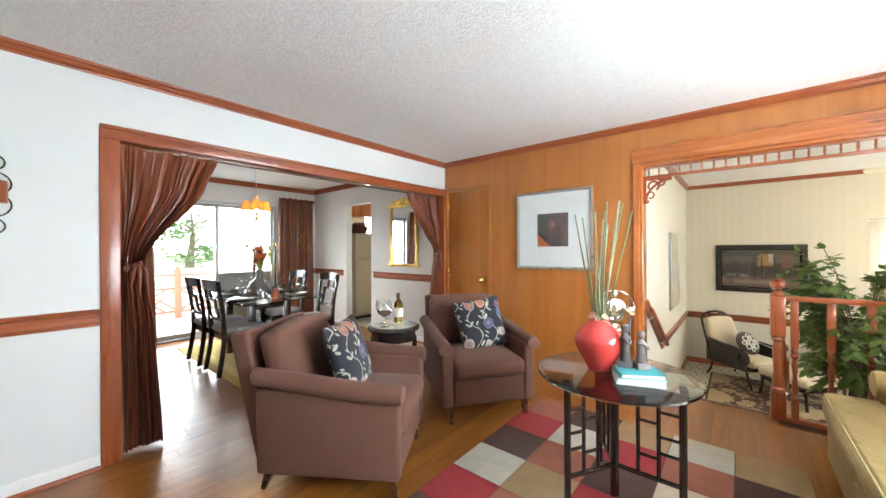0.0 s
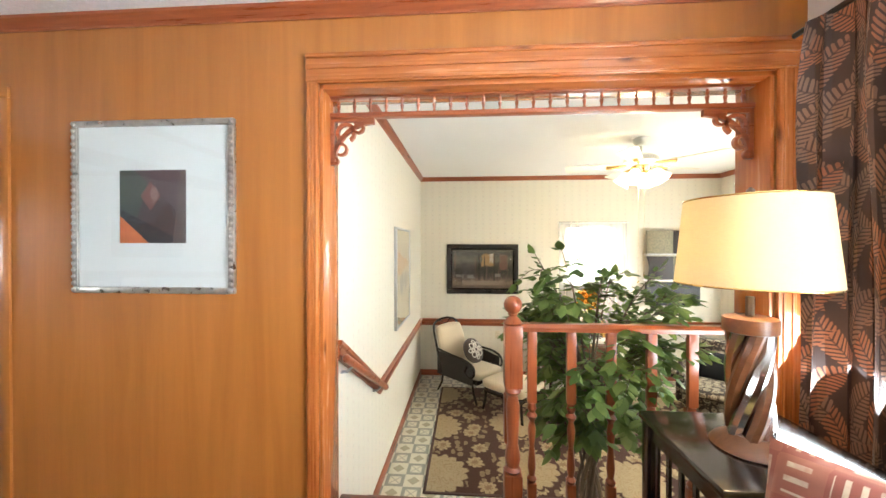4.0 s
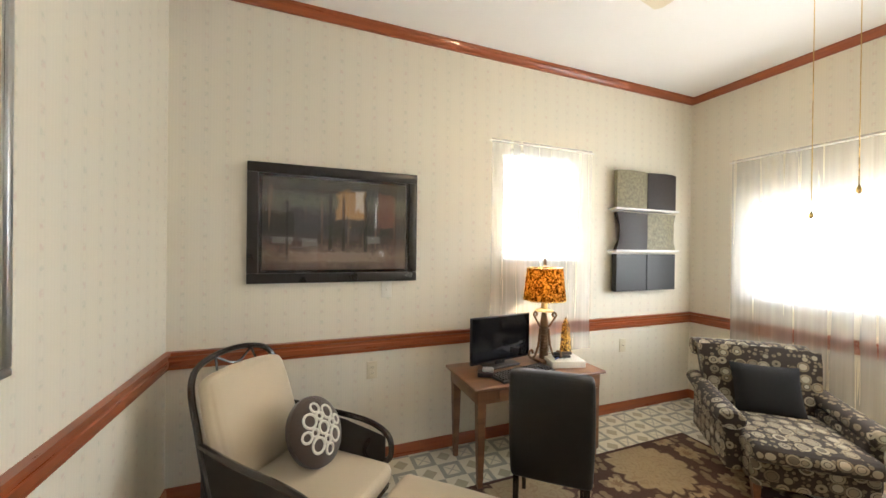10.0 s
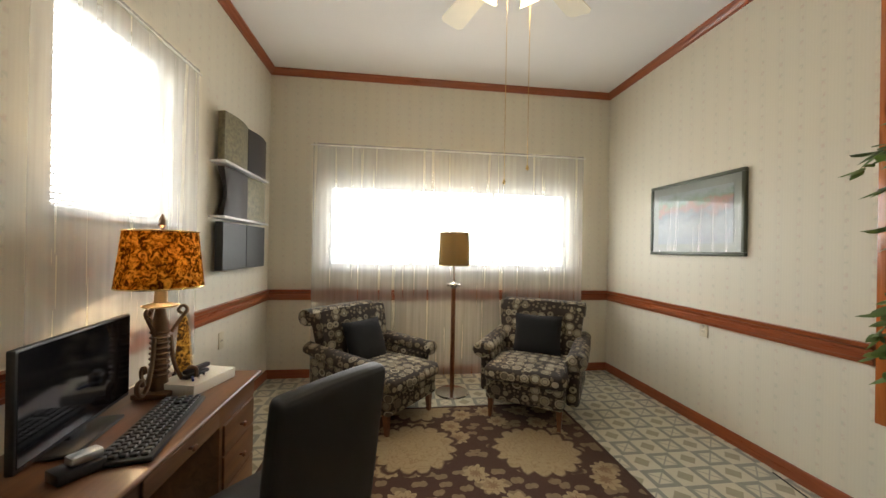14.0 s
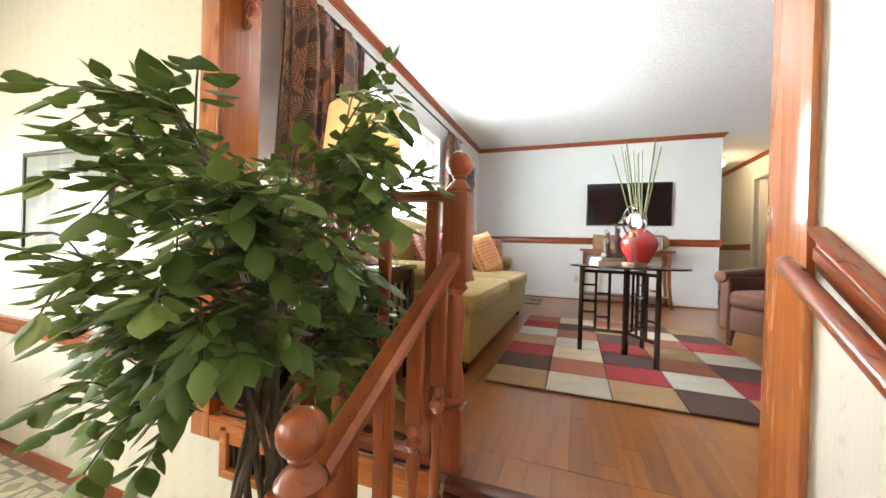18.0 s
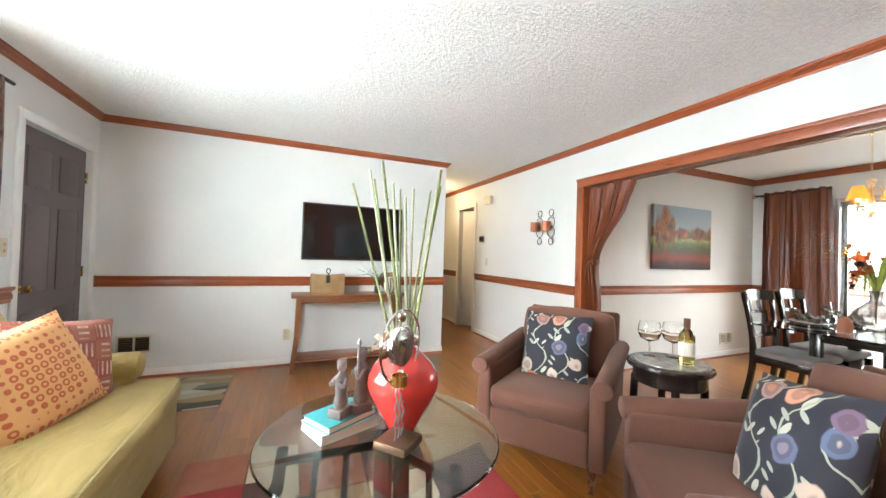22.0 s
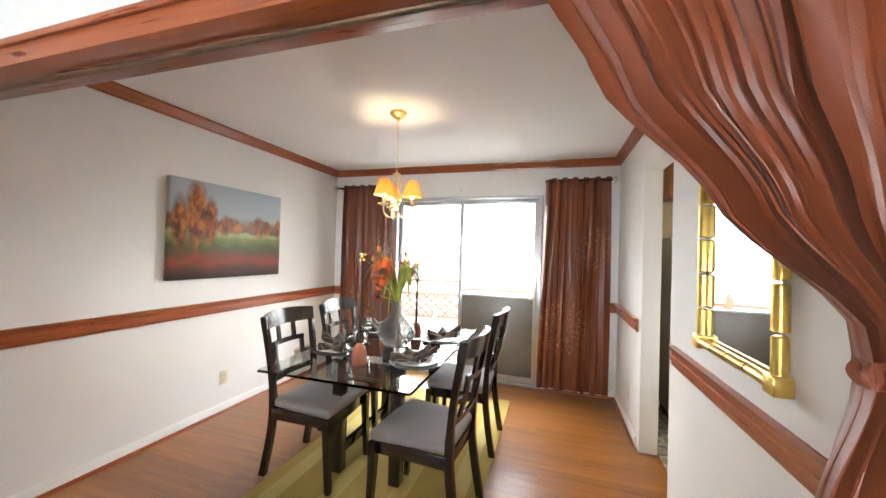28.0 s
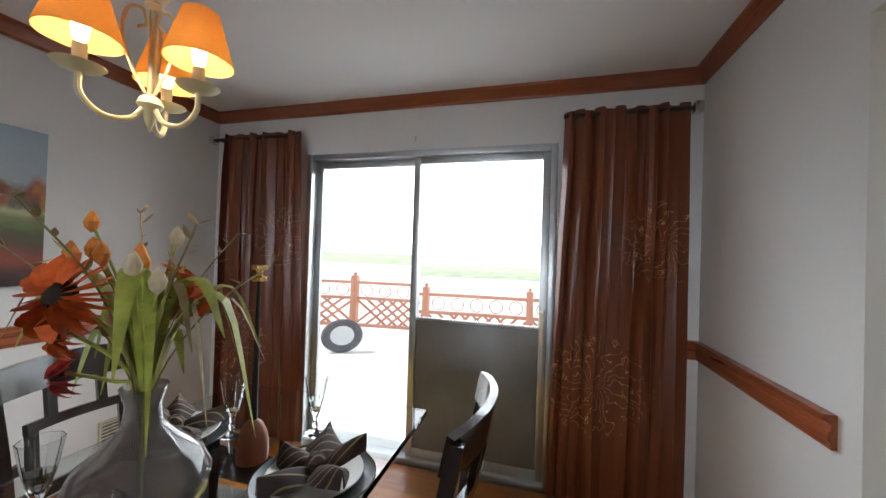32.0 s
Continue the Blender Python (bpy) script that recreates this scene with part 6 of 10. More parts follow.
# ---- living room ----
# rug of coloured squares
rug = thing("area_rug", at(0, 0, 0), "wool rug of red, brown, tan and grey squares", "rug")
bm = B()
RX0, RX1, RY0, RY1 = -1.02, 0.605, 0.5, 2.64
box(bm, RX0, RX1, RY0, RY1, 0.001, 0.008, 0.003)
part("backing", bm, PILE["brown"], rug)
GRID = ["tgtbe", "bergr", "rcbeb", "tgrtg", "geber", "rbtcb", "ecebt"]
KEY = {"t": "tan", "g": "grey", "b": "brown", "e": "terra", "r": "red", "c": "cream"}
dx, dy = (RX1 - RX0) / 5, (RY1 - RY0) / 7
bm = B()
box(bm, -dx / 2 + 0.002, dx / 2 - 0.002, -dy / 2 + 0.002, dy / 2 - 0.002, 0.007, 0.014, 0.003, 1)
tile_me = {k: None for k in KEY}
base_tile = mesh_of("rug_square", bm, PILE["tan"])
for k, nm in KEY.items():
    tile_me[k] = base_tile.copy()
    tile_me[k].materials[0] = PILE[nm]
for r, row in enumerate(GRID):
    for c, k in enumerate(row):
        o = new("square", tile_me[k])
        o.parent, o.location = rug, (RX1 - dx * (c + 0.5), RY1 - dy * (r + 0.5), 0)


# upholstered armchair, front towards +x
def armchair(m):
    ch = thing("armchair", m, "taupe brown upholstered armchair with rolled arms", "armchair", "armchairs round the coffee table")
    bm = B()
    soft_box(bm, -0.34, 0.36, -0.284, 0.284, 0.13, 0.33, 0.02, 0.006)
    part("seat_base", bm, "taupe", ch)
    bm = B()
    soft_box(bm, -0.2, 0.385, -0.283, 0.283, 0.325, 0.46, 0.045, 0.018)
    part("seat_cushion", bm, "taupe", ch, "plump taupe seat cushion")
    bm = B()
    soft_box(bm, -0.05, 0.05, -0.31, 0.31, 0.0, 0.705, 0.02, 0.008)
    for v in bm.verts:
        f = max(0.0, v.co.z) / 0.705
        v.co.y *= 1 + 0.04 * f
        v.co.z += 0.015 * f * (v.co.y / 0.34) ** 2
    bmesh.ops.transform(bm, matrix=pose(-0.385, 0, 0.15, 0, -12), verts=bm.verts)
    part("backrest", bm, "taupe", ch)
    bm = B()
    soft_box(bm, -0.06, 0.07, -0.285, 0.285, 0.0, 0.42, 0.03, 0.03)
    for v in bm.verts:
        v.co.y *= 1 + 0.07 * max(0.0, v.co.z) / 0.44
    bmesh.ops.transform(bm, matrix=pose(-0.275, 0, 0.44, 0, -14), verts=bm.verts)
    part("back_cushion", bm, "taupe", ch)
    for s in (-1, 1):
        bm = B()
        y0, y1 = sorted((s * 0.285, s * 0.37))
        soft_box(bm, -0.4, 0.365, y0, y1, 0.13, 0.57, 0.02)
        part("arm_panel", bm, "taupe", ch)
        bm = B()
        prof = [(0.055 * math.cos(a), 0.05 * math.sin(a)) for a in (2 * math.pi * k / 14 for k in range(14))]
        rings = []
        for x, sc, dz in ((-0.42, 0.5, 0.06), (-0.4, 0.95, 0.055), (-0.15, 1.0, 0.03), (0.12, 1.0, 0.0), (0.36, 1.0, -0.015), (0.38, 0.94, -0.015), (0.386, 0.7, -0.015)):
            rings.append([bm.verts.new((x, s * 0.352 + sc * p, 0.58 + dz + sc * q)) for p, q in prof])
        skin(bm, rings)
        part("arm_roll", bm, "taupe", ch)
    for x, y in ((0.31, 0.3), (0.31, -0.3), (-0.36, 0.28), (-0.36, -0.28)):
        bm = B()
        cyl(bm, (x, y, 0.14), (x + (0.02 if x > 0 else -0.05), y, 0.0), 0.032, 0.017, 4)
        part("leg", bm, "dark_wood", ch, "tapered dark wooden leg")
    return ch


def pillow(name, m, w, h, t, mat, label, piping=None, pinch=0.12):
    p = thing(name, m, label, "pillow", "scatter pillows")
    bm = B()
    cushion(bm, w, h, t, 0.45, 12, pinch=pinch)
    if isinstance(mat, list):
        bm.normal_update()
        for f in bm.faces:
            f.material_index = 0 if f.normal.z > 0 else 1
    part("cover", bm, mat, p, "", 75)
    if piping:
        bm = B()
        pts = []
        n = 12
        for k in range(4 * n):
            s, u = divmod(k, n)
            a = 2 * u / n - 1
            q = [(a, -1), (1, a), (-a, 1), (-1, -a)][s]
            kk = 1 - pinch * (1 - q[0] ** 2) * q[1] ** 2 * 0.5 - pinch * (1 - q[1] ** 2) * q[0] ** 2 * 0.5
            pts.append((q[0] * w / 2 * kk, q[1] * h / 2 * kk, 0))
        tube(bm, pts + [pts[0]], 0.005, 6)
        part("piping", bm, piping, p)
    return p


def on_chair(m, x, z, lean, yaw=0, y=0, roll=0):
    """A pillow that leans against a back; its face looks along the chair's x."""
    return m @ pose(x, y, z, 0, 0, yaw) @ pose(0, 0, 0, 0, -lean, 0) @ pose(0, 0, 0, 90, 0, 90) @ pose(0, 0, 0, 0, 0, roll)


CA, CB = at(-1.505, 1.06, 0, 34), at(-1.43, 2.235, 0, -36)
armchair(CA)
armchair(CB)
pillow("pillow", on_chair(CA, -0.03, 0.655, 18, 0), 0.44, 0.44, 0.14, "floral", "navy floral cushion on the taupe armchair")
pillow("pillow", on_chair(CB, -0.03, 0.65, 18, 3, 0.07, 8), 0.44, 0.44, 0.14, "floral", "navy floral cushion on the taupe armchair")

# sofa along the window, front towards -x
sofa = thing("sofa", at(0, 0, 0), "long olive yellow fabric sofa with piped cushions", "sofa")
SY0, SY1, SX = 0.4, 2.68, 0.66
bm = B()
soft_box(bm, SX + 0.02, 1.62, SY0, SY1, 0.1, 0.36, 0.02, 0.006)
part("base", bm, "olive", sofa)
mid = (SY0 + SY1) / 2
for y0, y1 in ((SY0 + 0.005, mid - 0.002), (mid + 0.002, SY1 - 0.005)):
    bm = B()
    soft_box(bm, SX, 1.36, y0, y1, 0.355, 0.49, 0.04, 0.022)
    part("seat_cushion", bm, "olive", sofa, "piped olive seat cushion")
    bm = B()
    for zz in (0.372, 0.474):
        tube(bm, [(1.3, y0 + 0.008, zz), (SX + 0.03, y0 + 0.008, zz), (SX + 0.008, y0 + 0.03, zz), (SX + 0.004, (y0 + y1) / 2, zz + 0.004), (SX + 0.008, y1 - 0.03, zz), (SX + 0.03, y1 - 0.008, zz), (1.3, y1 - 0.008, zz)], 0.005, 6)
    part("piping", bm, "olive_piping", sofa)
    bm = B()
    inset = 0.09
    a, b_ = (y0 + inset, y1) if y0 < 1 else (y0, y1 - inset)
    soft_box(bm, -0.1, 0.1, a, b_, 0.0, 0.47, 0.07, 0.045, m=pose(1.36, 0, 0.46, 0, 12))
    part("back_cushion", bm, "olive", sofa, "soft olive back cushion")
bm = B()
soft_box(bm, 1.44, 1.62, SY0, SY1, 0.3, 0.84, 0.06, 0.01)
part("backrest", bm, "olive", sofa)
for y0, y1 in ((SY0, SY0 + 0.14), (SY1 - 0.14, SY1)):
    bm = B()
    soft_box(bm, SX + 0.2, 1.5, y0 + 0.02, y1 - 0.02, 0.36, 0.56, 0.03)
    part("arm", bm, "olive", sofa)
    bm = B()
    yc = (y0 + y1) / 2
    prof = [(0.075 * math.cos(a), 0.07 * math.sin(a)) for a in (2 * math.pi * k / 16 for k in range(16))]
    rings = [[bm.verts.new((x, yc + sc * p, 0.585 + sc * q)) for p, q in prof] for x, sc in ((SX + 0.17, 0.6), (SX + 0.178, 0.92), (SX + 0.2, 1), (1.0, 1.0), (1.5, 1.0))]
    skin(bm, rings)
    part("arm_roll", bm, "olive", sofa)
for x, y in ((SX + 0.1, SY0 + 0.1), (SX + 0.1, SY1 - 0.12), (1.55, SY0 + 0.1), (1.55, SY1 - 0.12)):
    bm = B()
    lathe(bm, [(0.02, 0), (0.03, 0.015), (0.038, 0.05), (0.045, 0.1)], 14, (x, y, 0))
    part("leg", bm, "dark_wood", sofa)


def on_sofa(y, x, z, lean, yaw=0, roll=0):
    return pose(x, y, z, 0, 0, 180 + yaw) @ pose(0, 0, 0, 0, -lean, 0) @ pose(0, 0, 0, 90, 0, 90) @ pose(0, 0, 0, 0, 0, roll)


pillow("pillow", on_sofa(2.372, 1.05, 0.68, 30, 28, 4), 0.415, 0.415, 0.13, "patch_cloth", "terracotta patchwork cushion on the sofa", None)
pillow("pillow", on_sofa(2.11, 1.015, 0.678, 9, 60, -10), 0.395, 0.395, 0.14, ["paisley", "red_velvet"], "pink paisley cushion with a red velvet back", "red_velvet")
pillow("pillow", on_sofa(2.16, 1.22, 0.685, 17, 30, 2), 0.4, 0.4, 0.13, "patch_cloth", "second terracotta patchwork cushion on the sofa", None)
pillow("pillow", on_sofa(0.95, 1.04, 0.69, 22, -22, 12), 0.45, 0.45, 0.14, "lattice_cloth", "orange lattice pattern cushion on the sofa", None)
pillow("pillow", on_sofa(0.72, 1.05, 0.68, 16, -35, -8), 0.42, 0.42, 0.13, "patch_cloth", "pink and orange cushion at the sofa end", None)

# coffee table
CT = (-0.2, 1.745)
ct = thing("coffee_table", at(*CT, 0, 0), "round glass coffee table on a dark bamboo style frame", "table")
bm = B()
lathe(bm, [(0.36, 0.635), (0.383, 0.637), (0.387, 0.643), (0.383, 0.649), (0.36, 0.651)], 64)
part("tabletop", bm, "coffee_glass", ct, "thick clear glass top with a polished edge")
for k in range(3):
    a = radians(k * 120)
    c, s = math.cos(a), math.sin(a)
    P = lambda r, z: (r * c, r * s, z)
    bm = B()
    tube(bm, [P(0.3, 0.0), P(0.3, 0.635)], 0.017, 10)
    part("leg", bm, "black_wood", ct)
    bm = B()
    for z in (0.6, 0.17):
        tube(bm, [P(0.02, z), P(0.3, z)], 0.012, 8)
    tube(bm, [P(0.2, 0.17), P(0.2, 0.6)], 0.01, 8)
    tube(bm, [P(0.11, 0.17), P(0.11, 0.6)], 0.01, 8)
    for z, r0, r1 in ((0.3, 0.2, 0.3), (0.44, 0.11, 0.2), (0.5, 0.2, 0.3), (0.38, 0.2, 0.3), (0.27, 0.11, 0.2)):
        tube(bm, [P(r0, z), P(r1, z)], 0.008, 8)
    part("lattice_panel", bm, "black_wood", ct, "dark bamboo style lattice")
bm = B()
tube(bm, [(0, 0, 0), (0, 0, 0.635)], 0.022, 10)
part("centre_post", bm, "black_wood", ct)

ZT = 0.652
vase = thing("vase", at(-0.272, 1.731, ZT), "glossy coral red ceramic vase on the glass table", "vase")
bm = B()
lathe(bm, [(0.045, 0), (0.054, 0.004), (0.074, 0.04), (0.1, 0.085), (0.118, 0.125), (0.124, 0.155), (0.118, 0.182), (0.098, 0.212), (0.07, 0.24), (0.045, 0.26), (0.033, 0.27), (0.035, 0.277), (0.028, 0.273), (0.02, 0.22)], 44)
part("body", bm, "red_glaze", vase)
rnd = random.Random(4)
for k in range(11):
    a = rnd.uniform(0, 6.28)
    lean = rnd.uniform(0.05, 0.22)
    L = rnd.uniform(0.52, 0.68)
    top = Vector((lean * math.cos(a), lean * math.sin(a), 0.22 + L))
    bot = Vector((0.015 * math.cos(a + 2), 0.015 * math.sin(a + 2), 0.12))
    bm = B()
    rr = rnd.uniform(0.0045, 0.0066)
    pts, rad = [], []
    for s in range(13):
        f = s / 12
        for df, q in ((0, 1.0), (0.004, 1.35), (0.01, 1.0), (0.07, 0.94)):
            if f + df <= 1:
                pts.append(bot.lerp(top, f + df))
                rad.append(rr * q * (1 - 0.25 * f))
    tube(bm, pts, rad, 7)
    part("bamboo_stick", bm, "bamboo_green" if k % 3 else "bamboo_pale", vase, "slender dried bamboo stick" if k % 3 else "pale dried bamboo stick")
M["blossom_pink"] = plain("blossom_pink", (0.55, 0.25, 0.22), 0.7, vary=0.3, scale=60)


def blossom(p, face, r, mat):
    """Five cupped petals round a small eye."""
    d = Vector(face).normalized()
    u = d.orthogonal().normalized()
    w = d.cross(u)
    bm = B()
    for k in range(5):
        q = 2 * math.pi * k / 5
        e, t_ = u * math.cos(q) + w * math.sin(q), w * math.cos(q) - u * math.sin(q)
        c = Vector(p)
        rim = [c, c + e * r * 0.5 + t_ * r * 0.42 + d * r * 0.2, c + e * r + t_ * r * 0.2 + d * r * 0.35, c + e * r - t_ * r * 0.2 + d * r * 0.35, c + e * r * 0.5 - t_ * r * 0.42 + d * r * 0.2]
        vs = [bm.verts.new(v) for v in rim]
        m_ = bm.verts.new(c + e * r * 0.6 + d * r * 0.08)
        for i in range(5):
            bm.faces.new((m_, vs[i], vs[(i + 1) % 5]))
    bmesh.ops.create_icosphere(bm, subdivisions=1, radius=r * 0.16, matrix=Matrix.Translation(Vector(p) + d * r * 0.1))
    part("blossom", bm, mat, vase, "", 60)


for k in range(9):
    a, r = 0.7 * k, rnd.uniform(0.03, 0.052)
    blossom((r * math.cos(a), r * math.sin(a), 0.275 + rnd.uniform(0.0, 0.03)), (math.cos(a), math.sin(a), 0.6), rnd.uniform(0.016, 0.024), "blossom_pink" if k % 3 == 0 else "blossom")
sprig = curve_pts([(0.02, 0.02, 0.25), (0.05, 0.06, 0.31), (0.11, 0.1, 0.32), (0.15, 0.13, 0.29)], 4)
bm = B()
tube(bm, sprig, 0.002, 5)
part("sprig", bm, "bamboo_green", vase, "thin arching sprig")
for k, q in enumerate(sprig[5:]):
    blossom(q + Vector((rnd.uniform(-0.015, 0.015), rnd.uniform(-0.015, 0.015), 0.006)), (rnd.uniform(-1, 1), rnd.uniform(-1, 1), 0.7), rnd.uniform(0.014, 0.022), "blossom")

bk = at(-0.075, 1.68, ZT, 22)
for k, (w, d, h, z, dg, mt, lab) in enumerate(((0.21, 0.145, 0.03, 0.0, 0, "teal_cover", "white book with a pale blue cover"), (0.195, 0.135, 0.022, 0.031, 9, "green_cover", "teal green hardback book"))):
    b1 = thing("book", bk @ at(0, 0, z, dg), lab, "book", "books on the coffee table")
    bm = B()
    box(bm, -w / 2 + 0.004, w / 2 - 0.003, -d / 2 + 0.003, d / 2 - 0.003, 0.003, h - 0.003)
    part("page_block", bm, "paper", b1)
    bm = B()
    box(bm, -w / 2, w / 2, -d / 2, d / 2, 0, 0.003)
    box(bm, -w / 2, w / 2, -d / 2, d / 2, h - 0.003, h)
    box(bm, -w / 2, -w / 2 + 0.003, -d / 2, d / 2, 0.003, h - 0.003)
    part("cover", bm, mt, b1)


def statuette(m, h, flame, label):
    bm = B()
    box(bm, -0.032, 0.032, -0.026, 0.026, 0, 0.03, 0.004)
    lathe(bm, [(0.022, 0.03), (0.027, 0.045), (0.02, h * 0.4), (0.024, h * 0.55), (0.026, h * 0.66), (0.014, h * 0.74), (0.01, h * 0.77), (0.016, h * 0.81), (0.019, h * 0.86), (0.015, h * 0.92), (0.02, h * 0.93), (0.012, h * 0.97)], 14, sx=1.0, sy=0.8)
    for s in (-1, 1):
        tube(bm, curve_pts([(0.0, s * 0.02, h * 0.66), (0.02, s * 0.026, h * 0.55), (0.025, s * 0.01, h * 0.62)], 4), 0.007, 6)
    if flame:
        tube(bm, [(0.02, 0.02, h * 0.6), (0.02, 0.02, h * 1.02)], 0.006, 6)
        lathe(bm, [(0.004, h * 1.02), (0.008, h * 1.05), (0.005, h * 1.1), (0.001, h * 1.13)], 8, (0.02, 0.02, 0))
    single("statuette", bm, "pewter", m, label, "statuette", "statuettes on the books")


statuette(bk @ at(0.02, 0.03, 0.053, 20), 0.19, False, "small dark carved figurine on the books")
statuette(bk @ at(-0.05, 0.04, 0.053, -10), 0.22, True, "small dark figurine holding a torch")

sc = thing("sculpture", at(-0.225, 1.855, ZT, 42), "wire ring sculpture with glass discs on a dark block", "sculpture")
bm = B()
box(bm, -0.055, 0.055, -0.055, 0.055, 0, 0.025, 0.004)
part("base", bm, "bronze", sc)
for x in (-0.02, 0.0, 0.02):
    bm = B()
    tube(bm, curve_pts([(x + 0.006 * (-1) ** k, 0, 0.025 + 0.024 * k) for k in range(9)], 4), 0.0028, 6)
    part("wire", bm, "pewter", sc)
ZR0 = 0.305
bm = B()
tube(bm, [(0.11 * math.sin(a), 0, ZR0 + 0.11 * math.cos(a)) for a in (2 * math.pi * k / 40 for k in range(41))], 0.0045, 8)
part("ring", bm, "chrome", sc)
bm = B()
lathe(bm, [(0.05, -0.012), (0.062, -0.01), (0.064, 0.0), (0.062, 0.01), (0.05, 0.012), (0.046, 0.004), (0.02, 0.009), (0.0, 0.01)], 30)
bmesh.ops.transform(bm, matrix=pose(0, 0, ZR0, 90), verts=bm.verts)
part("disc", bm, "chrome", sc)
for a in (0, 90, 180, 270):
    bm = B()
    r = radians(a)
    bmesh.ops.create_uvsphere(bm, u_segments=14, v_segments=8, radius=0.02, matrix=Matrix.Translation((0.09 * math.sin(r), 0, ZR0 + 0.09 * math.cos(r))) @ Matrix.Diagonal((1, 0.5, 1, 1)))
    part("bead", bm, "chrome", sc)
bm = B()
lathe(bm, [(0.022, 0), (0.024, 0.0), (0.024, 0.03), (0.021, 0.03), (0.021, 0.002), (0.0, 0.002)], 18, (0.04, 0.02, 0.2))
part("candle_cup", bm, "brass", sc)

# accent table with wine and glasses
ATX = at(-1.785, 1.635, 0) @ Matrix.Diagonal((0.8, 0.8, 1.145, 1))
ac = thing("accent_table", ATX, "small oval black accent table with a mirrored top", "table")
bm = B()
lathe(bm, [(0.235, 0.585), (0.25, 0.59), (0.255, 0.6), (0.25, 0.61), (0.24, 0.614), (0.235, 0.616), (0.215, 0.616)], 40)
part("tabletop", bm, "black_wood", ac)
bm = B()
lathe(bm, [(0.0, 0.616), (0.214, 0.616), (0.214, 0.62), (0.0, 0.62)], 40, caps=False)
part("glass_inlay", bm, "smoke_mirror", ac, "grey glass inlay")
bm = B()
lathe(bm, [(0.21, 0.52), (0.215, 0.525), (0.215, 0.585), (0.205, 0.586)], 40)
part("apron", bm, "black_wood", ac)
for k in range(4):
    a = radians(45 + 90 * k)
    bm = B()
    tube(bm, curve_pts([(0.2 * math.cos(a), 0.2 * math.sin(a), 0.54), (0.21 * math.cos(a), 0.21 * math.sin(a), 0.3), (0.19 * math.cos(a), 0.19 * math.sin(a), 0.1), (0.22 * math.cos(a), 0.22 * math.sin(a), 0.0)], 5), [0.024] * 6 + [0.018] * 5 + [0.015] * 5, 8)
    part("leg", bm, "black_wood", ac)
bt = thing("wine_bottle", at(-1.81, 1.71, 0.711) @ Matrix.Diagonal((0.95, 0.95, 0.76, 1)), "white wine bottle with a pale label", "bottle")
bm = B()
lathe(bm, [(0.034, 0), (0.038, 0.006), (0.038, 0.19), (0.03, 0.215), (0.015, 0.245), (0.0135, 0.3), (0.0155, 0.302), (0.0155, 0.31), (0.012, 0.31)], 24)
part("glass_body", bm, "wine_glass", bt)
bm = B()
lathe(bm, [(0.0384, 0.06), (0.0388, 0.062), (0.0388, 0.15), (0.0384, 0.152)], 24, caps=False)
part("label", bm, "paper", bt, "plain pale paper label")
bm = B()
lathe(bm, [(0.0145, 0.25), (0.0165, 0.252), (0.0165, 0.312), (0.0, 0.314)], 18)
part("foil", bm, "bronze", bt)


def wine_glass(m, h=0.2, r=0.045, group="wine glasses"):
    g = thing("wine_glass", m, "clear stemmed wine glass", "glass", group)
    bm = B()
    lathe(bm, [(0.034, 0), (0.034, 0.003), (0.006, 0.008), (0.004, h * 0.4)], 20)
    part("stem", bm, "glass", g)
    bm = B()
    lathe(bm, [(0.005, h * 0.4), (r * 0.75, h * 0.5), (r, h * 0.68), (r * 0.93, h * 0.88), (r * 0.82, h), (r * 0.79, h), (r * 0.9, h * 0.88), (r * 0.96, h * 0.68), (r * 0.7, h * 0.51), (0.003, h * 0.42)], 20)
    part("bowl", bm, "glass", g)
    return g


wine_glass(at(-1.87, 1.6, 0.711), 0.19, 0.06)
wine_glass(at(-1.77, 1.53, 0.711), 0.19, 0.06)

# black end table with the tall lamp
et = thing("end_table", at(1.27, 2.96, 0) @ Matrix.Diagonal((1, 1, 0.914, 1)), "black wooden end table beside the sofa", "table")
bm = B()
box(bm, -0.27, 0.27, -0.24, 0.24, 0.67, 0.7, 0.006)
part("tabletop", bm, "black_wood", et)
bm = B()
box(bm, -0.24, 0.24, -0.21, 0.21, 0.1, 0.13, 0.004)
part("shelf", bm, "black_wood", et)
bm = B()
for s in (-1, 1):
    box(bm, -0.24, 0.24, s * 0.21 - 0.008, s * 0.21 + 0.008, 0.6, 0.67)
    box(bm, s * 0.24 - 0.008, s * 0.24 + 0.008, -0.21, 0.21, 0.6, 0.67)
part("apron", bm, "black_wood", et)
for x in (-0.24, 0.24):
    for y in (-0.21, 0.21):
        bm = B()
        box(bm, x - 0.02, x + 0.02, y - 0.02, y + 0.02, 0, 0.67, 0.003)
        part("leg", bm, "black_wood", et)
for k in range(5):
    bm = B()
    box(bm, -0.246, -0.234, -0.15 + 0.075 * k - 0.01, -0.15 + 0.075 * k + 0.01, 0.13, 0.6, 0.002)
    part("slat", bm, "black_wood", et)
tl = thing("table_lamp", at(1.235, 2.945, 0.64), "tall lamp of polished driftwood under a linen drum shade, lit", "lamp")
bm = B()
lathe(bm, [(0.1, 0), (0.11, 0.006), (0.1, 0.02), (0.075, 0.035), (0.06, 0.05)], 24)
part("base", bm, "brown_wood", tl)
